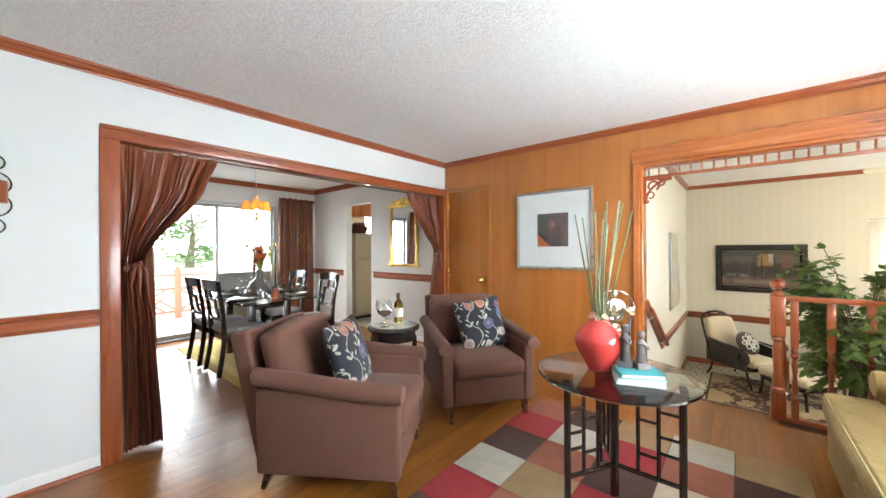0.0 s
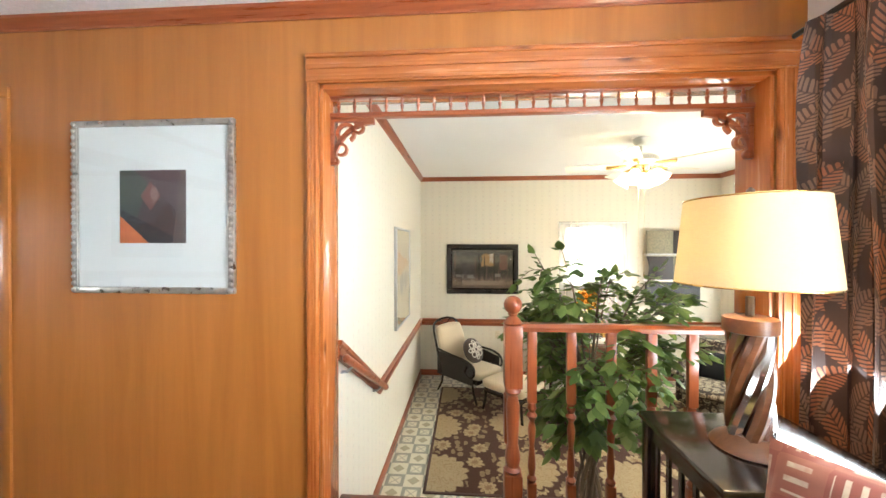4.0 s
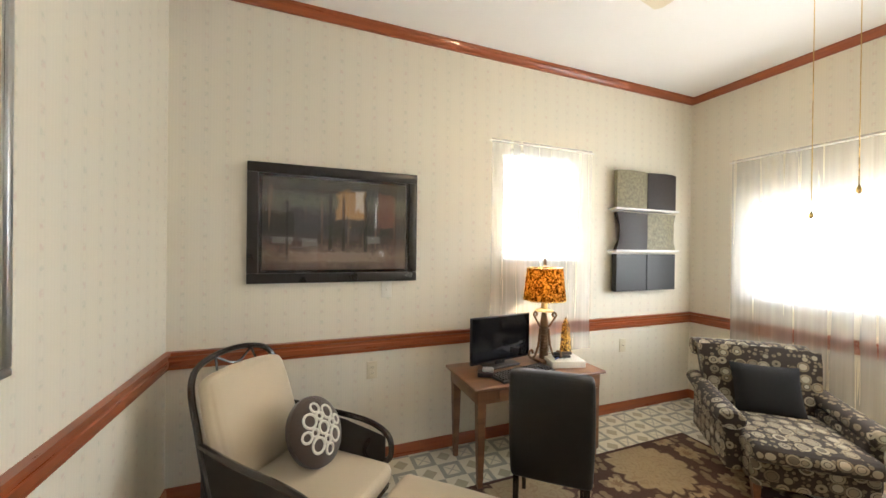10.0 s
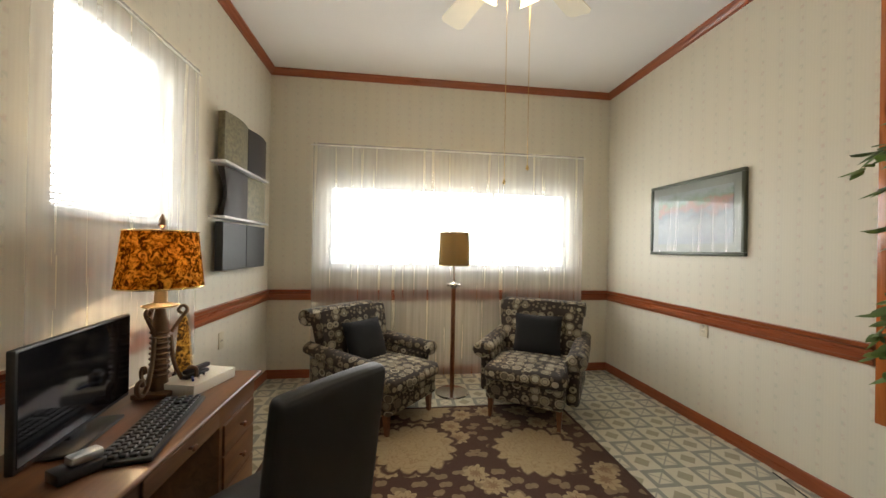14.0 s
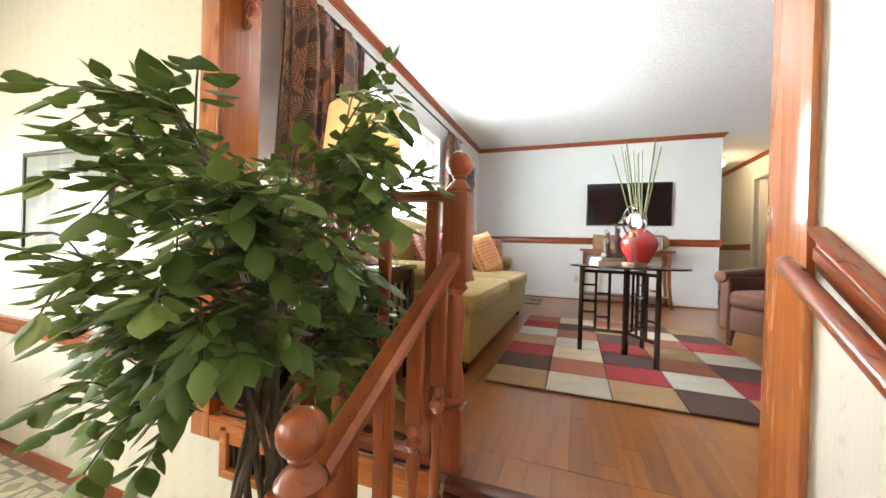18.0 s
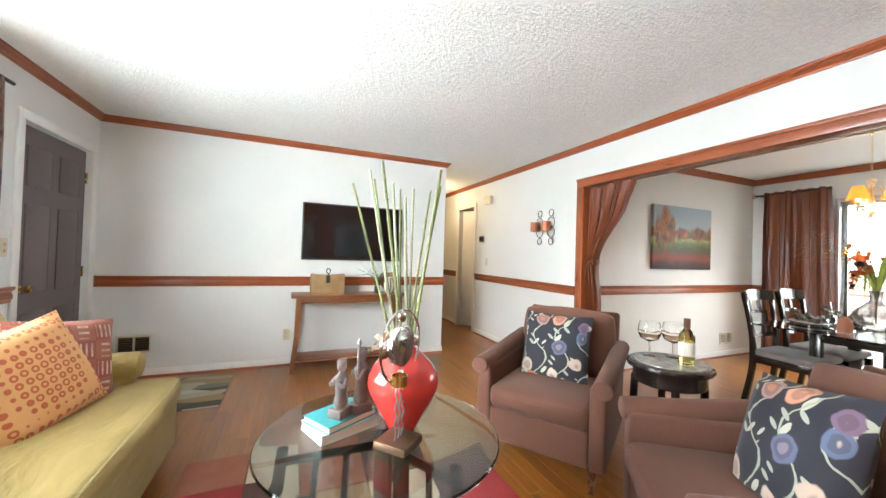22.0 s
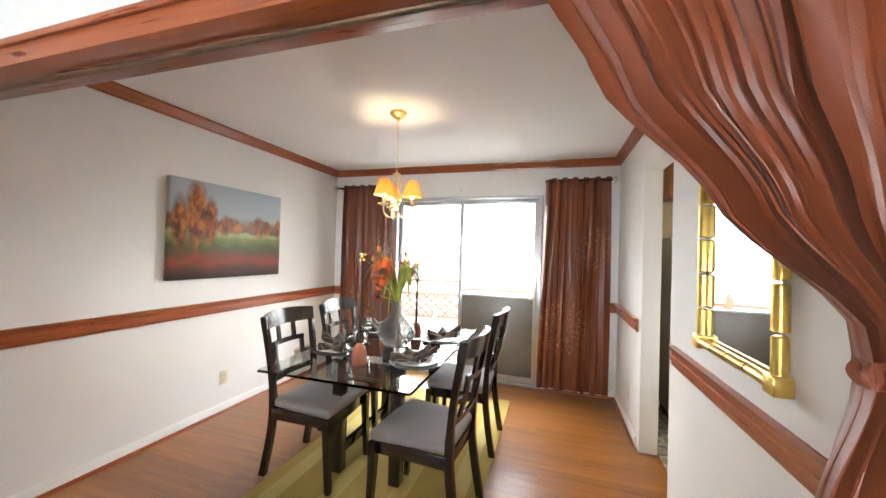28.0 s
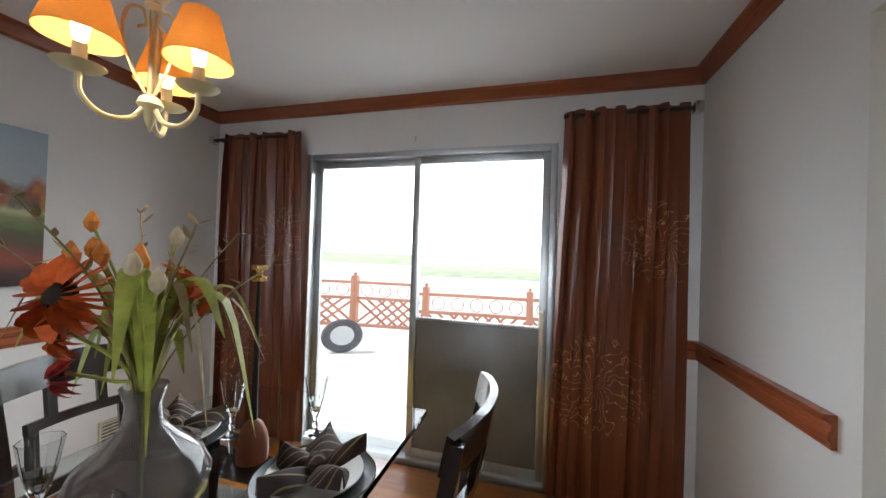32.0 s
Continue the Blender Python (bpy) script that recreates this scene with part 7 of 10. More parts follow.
for k in range(6):
    a = 2 * math.pi * k / 6
    bm = B()
    tube(bm, curve_pts([(0.045 * math.cos(a + 0.35 * i), 0.045 * math.sin(a + 0.35 * i), 0.04 + 0.05 * i) for i in range(8)], 3), 0.022, 8)
    part("twisted_stem", bm, "chrome" if k % 2 else "brown_wood", tl)
bm = B()
lathe(bm, [(0.06, 0.38), (0.075, 0.385), (0.075, 0.43), (0.06, 0.435)], 24)
part("collar", bm, "brown_wood", tl)
bm = B()
cyl(bm, (0, 0, 0.43), (0, 0, 0.5), 0.012, seg=10)
part("lamp_neck", bm, "bronze", tl)
bm = B()
cyl(bm, (0, 0, 0.7), (0, 0, 0.83), 0.003, seg=6)
lathe(bm, [(0.004, 0.815), (0.012, 0.825), (0.012, 0.85), (0.003, 0.86)], 10)
part("finial", bm, "bronze", tl)


def drum(parent, r0, r1, z0, z1, mat, label=""):
    bm = B()
    lathe(bm, [(r0, z0), (r1, z1), (r1 - 0.004, z1), (r0 - 0.004, z0)], 40, caps=False)
    o = part("shade", bm, mat, parent, label)
    bm = B()
    tube(bm, [(r0 * math.cos(a), r0 * math.sin(a), z0) for a in (2 * math.pi * k / 40 for k in range(41))], 0.003, 6)
    part("shade_ring", bm, "brass", parent)
    bm = B()
    tube(bm, [(r1 * math.cos(a), r1 * math.sin(a), z1) for a in (2 * math.pi * k / 40 for k in range(41))], 0.003, 6)
    for a in (0, 2.1, 4.2):
        tube(bm, [(0, 0, z1 - 0.02), ((r1 - 0.003) * math.cos(a), (r1 - 0.003) * math.sin(a), z1 - 0.005)], 0.0015, 5)
    part("shade_ring", bm, "brass", parent)
    return o


drum(tl, 0.212, 0.185, 0.54, 0.82, "lamp_linen", "cream linen drum shade")
bm = B()
bmesh.ops.create_uvsphere(bm, u_segments=12, v_segments=8, radius=0.03, matrix=Matrix.Translation((0, 0, 0.58)))
part("light_bulb", bm, "bulb_warm", tl)
bulb("lamp_light_living", (1.235, 2.945, 1.3), 9, 0.05)

# television and console
tv = thing("television", at(0, YT, 0), "black flat television hung on the wall", "television")
bm = B()
box(bm, -1.105, 0.008, 0.012, 0.05, 1.138, 1.763, 0.006)
part("case", bm, "black_plastic", tv)
bm = B()
box(bm, -1.09, -0.007, 0.05, 0.053, 1.158, 1.748)
part("screen", bm, "screen", tv, "glossy black screen")
bm = B()
box(bm, -0.8, -0.3, 0.0, 0.014, 1.3, 1.6)
part("wall_mount", bm, "iron", tv)
co = thing("console_table", at(-0.505, -1.06, 0), "brown wooden console table with splayed legs", "table")
bm = B()
box(bm, -0.595, 0.595, -0.165, 0.165, 0.755, 0.785, 0.004)
part("tabletop", bm, "brown_wood", co)
bm = B()
box(bm, -0.53, 0.53, -0.14, 0.14, 0.7, 0.755, 0.003)
part("apron", bm, "brown_wood", co)
bm = B()
box(bm, -0.555, 0.555, -0.13, 0.13, 0.12, 0.145, 0.003)
part("shelf", bm, "brown_wood", co)
for x in (-1, 1):
    for y in (-1, 1):
        bm = B()
        tube(bm, [(x * 0.52, y * 0.13, 0.755), (x * 0.535, y * 0.13, 0.3), (x * 0.57, y * 0.13, 0.0)], [0.034, 0.028, 0.024], 4)
        part("leg", bm, "brown_wood", co)
bag = thing("handbag", at(-0.26, -1.03, 0.785), "tan leather box handbag on the console", "bag")
bm = B()
soft_box(bm, -0.17, 0.17, -0.06, 0.06, 0.0, 0.2, 0.012, 0.006)
for v in bm.verts:
    v.co.z += 0.18 * (v.co.x * v.co.x) * (v.co.z > 0.12) * 3
part("body", bm, "tan_leather", bag)
bm = B()
box(bm, -0.02, 0.02, 0.055, 0.07, 0.12, 0.2, 0.004)
tube(bm, [(0.02 * math.cos(a), 0.062, 0.245 + 0.025 * math.sin(a)) for a in (2 * math.pi * k / 16 for k in range(17))], 0.005, 6)
tube(bm, [(0, 0.062, 0.19), (0, 0.062, 0.225)], 0.006, 6)
part("clasp", bm, "iron", bag)
pl = thing("air_plant", at(-0.8, -1.07, 0.785), "spiky grass plant in a glass vase on the console", "plant")
bm = B()
lathe(bm, [(0.03, 0), (0.035, 0.004), (0.03, 0.08), (0.042, 0.15), (0.039, 0.15), (0.027, 0.08), (0.02, 0.01)], 20)
part("pot", bm, "smoke_glass", pl)
bm = B()
for k in range(26):
    a, L = rnd.uniform(0, 6.28), rnd.uniform(0.14, 0.3)
    d = Vector((math.cos(a), math.sin(a) * 0.5, 0))
    tube(bm, curve_pts([Vector((0, 0, 0.1)), d * L * 0.3 + Vector((0, 0, 0.2)), d * L * 0.9 + Vector((0, 0, 0.24 + rnd.uniform(-0.06, 0.1)))], 4), [0.003, 0.003, 0.003, 0.0028, 0.0025, 0.002, 0.0015, 0.001, 0.0005], 4)
part("leaves", bm, "leaf_grey", pl)
jar = thing("jar", at(-0.93, -1.04, 0.785), "ribbed cream and dark jar on the console", "jar")
bm = B()
lathe(bm, [(0.03, 0), (0.05, 0.02), (0.06, 0.07), (0.055, 0.12), (0.035, 0.17), (0.04, 0.18), (0.02, 0.18)], 20)
part("body", bm, "paper", jar)
for k in range(8):
    a = 2 * math.pi * k / 8
    bm = B()
    tube(bm, [(r * math.cos(a), r * math.sin(a), z) for r, z in ((0.032, 0.003), (0.052, 0.02), (0.062, 0.07), (0.057, 0.12), (0.037, 0.168))], 0.006, 6)
    part("rib", bm, "bronze", jar)
plq = thing("plate", at(-0.97, -1.16, 0.785), "tan decorative plate leaning on the wall", "plate")
bm = B()
lathe(bm, [(0.0, 0.0), (0.08, 0.004), (0.11, 0.02), (0.112, 0.024), (0.08, 0.01), (0.0, 0.006)], 30, caps=False)
bmesh.ops.transform(bm, matrix=pose(0, -0.02, 0.111, -78), verts=bm.verts)
part("dish", bm, "tan_leather", plq)


# framed pictures
def framed(name, m, w, h, fw, frame_mat, mat_w, image_mat, label, mat_mat="mat_board", depth=0.025, iw=None, ih=None, beads=0, glassy=True):
    """A picture whose back lies at the origin and whose face looks along -y."""
    p = thing(name, m, label, "picture")
    for nm, x0, x1, z0, z1 in (("frame", -w / 2, w / 2, -h / 2, -h / 2 + fw), ("frame", -w / 2, w / 2, h / 2 - fw, h / 2), ("frame", -w / 2, -w / 2 + fw, -h / 2 + fw, h / 2 - fw), ("frame", w / 2 - fw, w / 2, -h / 2 + fw, h / 2 - fw)):
        bm = B()
        box(bm, x0, x1, -depth, 0, z0, z1, min(0.006, fw / 4))
        part(nm, bm, frame_mat, p)
    bm = B()
    box(bm, -w / 2 + fw, w / 2 - fw, -depth * 0.5, -0.002, -h / 2 + fw, h / 2 - fw)
    part("mat_board", bm, mat_mat, p)
    iw, ih = iw or w - 2 * fw - 2 * mat_w, ih or h - 2 * fw - 2 * mat_w
    bm = B()
    box(bm, -iw / 2, iw / 2, -depth * 0.5 - 0.003, -depth * 0.5, -ih / 2, ih / 2)
    part("print", bm, image_mat, p)
    if beads:
        bm = B()
        bmesh.ops.create_uvsphere(bm, u_segments=8, v_segments=6, radius=0.011)
        bead = mesh_of("bead", bm, frame_mat)
        for k in range(beads):
            for s in (-1, 1):
                o = new("bead", bead)
                o.parent, o.location = p, (s * (w / 2 - fw * 0.45), -depth, -h / 2 + h * (k + 0.5) / beads)
    if glassy:
        bm = B()
        box(bm, -w / 2 + fw, w / 2 - fw, -depth * 0.5 - 0.008, -depth * 0.5 - 0.005, -h / 2 + fw, h / 2 - fw)
        g = part("glass", bm, "picture_glass", p)
        g.visible_shadow = False
    return p


framed("picture", at(-1.18, YB, 1.492), 0.81, 0.82, 0.03, "silver_frame", 0.2, "abstract_print", "square abstract print in a silver beaded frame", iw=0.33, ih=0.345, beads=26)

# candle sconces
scn = thing("wall_sconce", at(XW, -0.44, 1.6), "wrought iron ring sconce with two copper candle cups", "sconce")
for y in (-0.1, 0.1):
    bm = B()
    for zz in (0.16, 0.05, -0.06, -0.17):
        r = 0.038 if abs(zz) > 0.1 else 0.06
        tube(bm, [(0.012, y + r * math.cos(a), zz + r * math.sin(a)) for a in (2 * math.pi * k / 20 for k in range(21))], 0.004, 6)
    tube(bm, [(0.012, y, 0), (0.06, y, 0)], 0.005, 6)
    part("ring_bracket", bm, "iron", scn)
    bm = B()
    lathe(bm, [(0.0, -0.05), (0.05, -0.05), (0.05, 0.06), (0.047, 0.06), (0.047, -0.046), (0, -0.046)], 24, (0.085, y, -0.005))
    part("candle_cup", bm, "copper", scn, "copper candle cup")

# small fittings of the living room
th = thing("thermostat", at(XW, -1.96, 1.5), "small grey wall thermostat", "thermostat")
bm = B()
box(bm, 0, 0.022, -0.06, 0.06, -0.045, 0.045, 0.006)
part("case", bm, "door_grey", th)
bm = B()
box(bm, 0.022, 0.024, -0.035, 0.035, -0.015, 0.025)
part("display", bm, "screen", th)
chime = thing("door_chime", at(XW, -1.75, 2.08), "cream door chime box on the wall", "chime")
bm = B()
box(bm, 0, 0.05, -0.09, 0.09, -0.06, 0.06, 0.01)
part("cover", bm, "ivory", chime)


def wall_plate(name, m, label, slots=2, mat="ivory", w=0.07, h=0.115, toggle=False):
    p = thing(name, m, label, "outlet" if not toggle else "switch")
    bm = B()
    box(bm, -w / 2, w / 2, -0.007, 0, -h / 2, h / 2, 0.003)
    part("plate", bm, mat, p)
    for k in range(slots):
        bm = B()
        zc = (k - (slots - 1) / 2) * 0.04
        if toggle:
            box(bm, -0.005, 0.005, -0.018, -0.007, zc - 0.01, zc + 0.01, 0.002)
        else:
            box(bm, -0.016, 0.016, -0.009, -0.007, zc - 0.014, zc + 0.014, 0.002)
        part("toggle" if toggle else "socket", bm, mat, p)
        if not toggle:
            bm = B()
            for xx in (-0.006, 0.006):
                box(bm, xx - 0.0012, xx + 0.0012, -0.0095, -0.0088, zc - 0.004, zc + 0.007)
            part("slot", bm, "black_plastic", p)
    return p


wall_plate("wall_switch", at(XW, -1.8, 1.15, 90), "cream light switch plate", 1, toggle=True)
wall_plate("wall_outlet", at(0.12, YT, 0.33, 180), "cream outlet below the console")
wall_plate("wall_switch", at(XE, -0.14, 1.2, -90), "cream light switch beside the front door", 2, toggle=True)


def vent(m, w, h, label, n=6, mat="ivory", fins="ivory"):
    v = thing("floor_vent", m, label, "vent")
    bm = B()
    for x0, x1, z0, z1 in ((-w / 2, w / 2, 0, 0.015), (-w / 2, w / 2, h - 0.015, h), (-w / 2, -w / 2 + 0.015, 0, h), (w / 2 - 0.015, w / 2, 0, h)):
        box(bm, x0, x1, -0.012, 0, z0, z1, 0.002)
    box(bm, -0.008, 0.008, -0.0115, 0, 0.015, h - 0.015)
    part("frame", bm, mat, v)
    bm = B()
    box(bm, -w / 2 + 0.015, w / 2 - 0.015, -0.003, -0.001, 0.015, h - 0.015)
    part("backing", bm, "iron", v)
    for k in range(n):
        bm = B()
        zz = 0.015 + (h - 0.03) * (k + 0.5) / n
        box(bm, -w / 2 + 0.015, w / 2 - 0.015, -0.01, -0.004, zz - 0.004, zz + 0.004)
        part("slat", bm, fins, v)


vent(at(1.42, YT, 0.235, 180), 0.26, 0.16, "dark brown louvred wall vent near the front door", 6, "ivory", "bronze")
mat_ = thing("door_mat", at(1.04, -0.69, 0, 0), "woven mat of cream, grey and brown wedges by the front door", "mat")
bm = B()
box(bm, -0.46, 0.56, -0.38, 0.38, 0.001, 0.009, 0.003)
part("weave", bm, "mat_weave", mat_)


# curtains
def drape(name, m, edge_a, edge_b, z0, z1, folds, amp, mat, label, tie=None, group="curtains", ripple=0.35):
    """A hanging curtain in the local y-z plane; edge_a and edge_b give y at height f (0 top, 1 bottom)."""
    c = thing(name, m, label, "curtain", group)
    w0 = abs(edge_b(0) - edge_a(0))
    rn = random.Random(len(bpy.data.objects))
    ph, ph2 = rn.uniform(0, 6), rn.uniform(0, 6)
    def f(u, v):
        a, b_ = edge_a(v), edge_b(v)
        squeeze = max(0.25, abs(b_ - a) / w0)
        u2 = u + 0.06 * math.sin(10.7 * u + ph) + 0.03 * math.sin(24 * u + ph2 + 2 * v)
        k = amp * (0.8 + 0.3 * math.sin(17 * u + ph)) * (0.7 + 0.5 * (1 - squeeze)) * (0.55 + 0.45 * math.sin(min(1, v * 6) * 1.57))
        x = k * math.sin(2 * math.pi * folds * u2 + ph + 0.5 * math.sin(5 * v + ph2)) + ripple * k * math.sin(2 * math.pi * folds * 2.3 * u + 3 * v + ph2)
        y = a + (b_ - a) * (u + 0.018 * math.sin(2 * math.pi * folds * u * 2 + ph + 2 * v))
        return Vector((x, y, z1 + (z0 - z1) * v + 0.008 * math.sin(2 * math.pi * folds * u) * (v < 0.02)))
    bm = B()
    g = sheet(bm, f, int(folds * 12), 44)
    uv = bm.loops.layers.uv.new("cloth")
    where = {v: (1.9 * w0 * i / (len(g) - 1), (z1 - z0) * (1 - j / 44)) for i, row in enumerate(g) for j, v in enumerate(row)}
    for fc in bm.faces:
        for lp in fc.loops:
            lp[uv].uv = where[lp.vert]
    part("panel", bm, mat, c)
    if tie is not None:
        y, z, w = tie
        bm = B()
        def band(u, v_):
            q = 2 * math.pi * u
            pinch = 0.012 * math.sin(9 * q + ph) * (1 - (2 * v_ - 1) ** 2)
            return Vector(((0.042 + pinch) * math.sin(q), y + (w + pinch) * math.cos(q), z + 0.02 * math.cos(q) + 0.042 * (v_ - 0.5)))
        sheet(bm, band, 48, 6, 0.004, wrap=True)
        part("tieback", bm, mat, c, "gathered tie of the same cloth")
        for k in range(3):
            bm = B()
            q0 = Vector((0.06, y - (w if y > 1 else -w) * (0.2 + 0.2 * k), z + 0.01))
            tube(bm, curve_pts([q0, q0 + Vector((0.02, 0.02 * (k - 1), -0.06)), q0 + Vector((0.012, 0.035 * (k - 1), -0.15 - 0.05 * k))], 4), [0.006, 0.008, 0.009, 0.009, 0.01, 0.009, 0.008, 0.006, 0.003], 6)
            part("tie_end", bm, mat, c, "loose ruffled end of the tie")
    return c


def spline(pairs):
    """A smooth y for a height fraction, from a few (fraction, y) pairs."""
    def g(v):
        for (v0, y0), (v1, y1) in zip(pairs, pairs[1:]):
            if v <= v1:
                t = (v - v0) / (v1 - v0)
                t = t * t * (3 - 2 * t) * 0.5 + t * 0.5
                return y0 + (y1 - y0) * t
        return pairs[-1][1]
    return g


XC = -2.70
drape("curtain", at(XC, 0, 0), spline([(0, 0.155), (0.4, 0.155), (1, 0.16)]), spline([(0, 0.71), (0.12, 0.62), (0.36, 0.28), (0.42, 0.27), (0.6, 0.32), (1, 0.36)]), 0.02, 1.975, 11, 0.03, "satin_brown", "copper brown satin curtain tied back in the opening", (0.215, 1.2, 0.055), "tied curtains in the opening")
drape("curtain", at(XC, 0, 0), spline([(0, 3.245), (0.36, 3.25), (1, 3.25)]), spline([(0, 2.665), (0.12, 2.78), (0.24, 2.97), (0.345, 3.175), (0.39, 3.185), (0.5, 3.125), (0.7, 3.06), (1, 3.04)]), 0.02, 1.975, 11, 0.03, "satin_brown", "copper brown satin curtain tied back in the opening", (3.215, 1.25, 0.036), "tied curtains in the opening")
rd = thing("curtain_rod", at(XC, 0, 1.965), "thin brass tension rod in the opening", "rod")
bm = B()
tube(bm, [(0, 0.141, 0), (0, 3.259, 0)], 0.008, 10)
part("rod", bm, "bronze", rd)
XL = 1.63
drape("curtain", at(XL, 0, 0), spline([(0, 3.18), (1, 3.2)]), spline([(0, 2.38), (1, 2.34)]), 0.03, 2.16, 6, 0.065, "leaf_curtain", "brown curtain with copper and grey leaves, drawn open", None, "window curtains")
drape("curtain", at(XL, 0, 0), spline([(0, 0.1), (1, 0.08)]), spline([(0, 0.58), (1, 0.66)]), 0.03, 2.16, 5, 0.05, "leaf_curtain", "brown curtain with copper and grey leaves, drawn open", None, "window curtains")
rd = thing("curtain_rod", at(XL, 0, 2.16), "dark curtain rod above the picture window", "rod")
bm = B()
tube(bm, [(0, 0.02, 0), (0, 3.25, 0)], 0.011, 10)
part("rod", bm, "iron", rd)
for y in (0.05, 1.65, 3.22):
    bm = B()
    tube(bm, [(0, y, 0), (0.1, y, 0)], 0.007, 8)
    part("bracket", bm, "aluminium", rd)

# hall lamp
hl = thing("ceiling_lamp", at(-2.1, -2.7, ZC), "small round glass ceiling lamp in the hall, lit", "lamp")
bm = B()
lathe(bm, [(0.07, 0), (0.07, -0.03), (0.05, -0.035)], 24)
part("canopy", bm, "brass", hl)
bm = B()
lathe(bm, [(0.05, -0.035), (0.085, -0.07), (0.09, -0.11), (0.06, -0.15), (0.0, -0.16)], 24)
part("globe", bm, "bulb_soft", hl, "frosted glass globe")
bulb("hall_light", (-2.1, -2.7, 2.2), 14, 0.05)


# ---- sunken study ----
def on(x, y, z=0.0, deg=0.0):
    """A pose over the study floor."""
    return at(x, y, ZO + z, deg)


orug = thing("oriental_rug", on(1.525, 5.4), "brown and cream oriental rug on the study floor", "rug")
bm = B()
box(bm, -1.545, 1.545, -1.01, 1.01, 0.001, 0.009, 0.003)
part("rug_field", bm, "oriental", orug)
bm = B()
for x0, x1, y0, y1 in ((-1.56, 1.56, -1.025, -1.0), (-1.56, 1.56, 1.0, 1.025), (-1.56, -1.535, -1.0, 1.0), (1.535, 1.56, -1.0, 1.0)):
    box(bm, x0, x1, y0, y1, 0.001, 0.01, 0.003)
part("border", bm, PILE["brown"], orug)

# desk against the north wall, front towards -y
DK = on(1.735, 6.58)
desk = thing("desk", DK @ Matrix.Diagonal((1.07, 0.87, 0.82, 1)), "old brown wooden writing desk with turned legs", "desk")
bm = B()
box(bm, -0.46, 0.46, -0.27, 0.27, 0.725, 0.75, 0.012, 3)
part("desktop", bm, "desk_wood", desk, "worn brown plank top with rounded corners")
bm = B()
box(bm, -0.43, 0.43, -0.24, 0.24, 0.62, 0.725, 0.003)
part("apron", bm, "desk_wood", desk)
bm = B()
box(bm, 0.12, 0.43, -0.235, 0.24, 0.1, 0.62, 0.004)
part("pedestal", bm, "desk_wood", desk)
for z0, z1 in ((0.12, 0.28), (0.29, 0.45), (0.46, 0.61)):
    bm = B()
    box(bm, 0.14, 0.41, -0.248, -0.235, z0, z1, 0.004)
    d = part("drawer", bm, "desk_wood", desk)
    bm = B()
    lathe(bm, [(0.006, 0), (0.006, 0.012), (0.014, 0.02), (0.01, 0.028), (0.0, 0.029)], 12)
    bmesh.ops.transform(bm, matrix=pose(0.275, -0.248, (z0 + z1) / 2, 90), verts=bm.verts)
    part("drawer_knob", bm, "brown_wood", d)
bm = B()
box(bm, -0.3, 0.09, -0.252, -0.24, 0.64, 0.71, 0.004)
d = part("drawer", bm, "desk_wood", desk)
bm = B()
lathe(bm, [(0.006, 0), (0.006, 0.012), (0.014, 0.02), (0.01, 0.028), (0.0, 0.029)], 12)
bmesh.ops.transform(bm, matrix=pose(-0.1, -0.252, 0.675, 90), verts=bm.verts)
part("drawer_knob", bm, "brown_wood", d)
for x in (-0.4, 0.4):
    for y in (-0.21, 0.21):
        bm = B()
        tube(bm, [(x, y, 0.62), (x, y, 0.4), (x, y, 0.0)], [0.036, 0.032, 0.02], 4)
        part("leg", bm, "desk_wood", desk)
ZD = 0.6165
mon = thing("monitor", DK @ at(-0.135, 0.09, ZD, 10) @ Matrix.Diagonal((1.3, 1, 1.16, 1)), "black flat computer monitor, switched off", "monitor")
bm = B()
box(bm, -0.2, 0.2, -0.012, 0.008, 0.03, 0.3, 0.004)
part("case", bm, "black_plastic", mon)
bm = B()
box(bm, -0.194, 0.194, -0.0135, -0.012, 0.042, 0.294)
part("screen", bm, "screen", mon)
bm = B()
box(bm, -0.03, 0.03, 0.0, 0.02, 0.0, 0.06, 0.004)
box(bm, -0.1, 0.1, -0.06, 0.08, 0.0, 0.012, 0.005)
part("stand", bm, "black_plastic", mon)
kb = thing("keyboard", DK @ at(-0.09, -0.11, ZD, 10) @ Matrix.Diagonal((1.16, 1.25, 1.2, 1)), "black computer keyboard on the desk", "keyboard")
bm = B()
box(bm, -0.19, 0.19, -0.06, 0.06, 0.0, 0.014, 0.005)
part("case", bm, "black_plastic", kb)
bm = B()
box(bm, -0.0075, 0.0075, -0.0075, 0.0075, 0.0, 0.008, 0.002, 1)
key = mesh_of("key", bm, "key_plastic")
for r in range(5):
    for c in range(19):
        if (r, c) in ((1, 15), (2, 15)):
            continue
        o = new("key", key)
        o.parent, o.location = kb, (-0.175 + 0.0194 * c, -0.042 + 0.0205 * r, 0.014)
mse = thing("phone", DK @ at(-0.33, -0.06, ZD, -30), "dark desk phone with a silver handset", "phone")
bm = B()
box(bm, -0.05, 0.05, -0.035, 0.035, 0.0, 0.03, 0.006)
part("body", bm, "black_plastic", mse)
bm = B()
box(bm, -0.02, 0.05, -0.025, 0.02, 0.03, 0.055, 0.008)
part("handset", bm, "aluminium", mse)
st = thing("document_tray", DK @ at(0.3, -0.03, ZD, -14), "white paper box with pens and a stapler on it", "tray")
bm = B()
box(bm, -0.12, 0.12, -0.09, 0.09, 0.0, 0.045, 0.003)
part("box", bm, "paper", st)
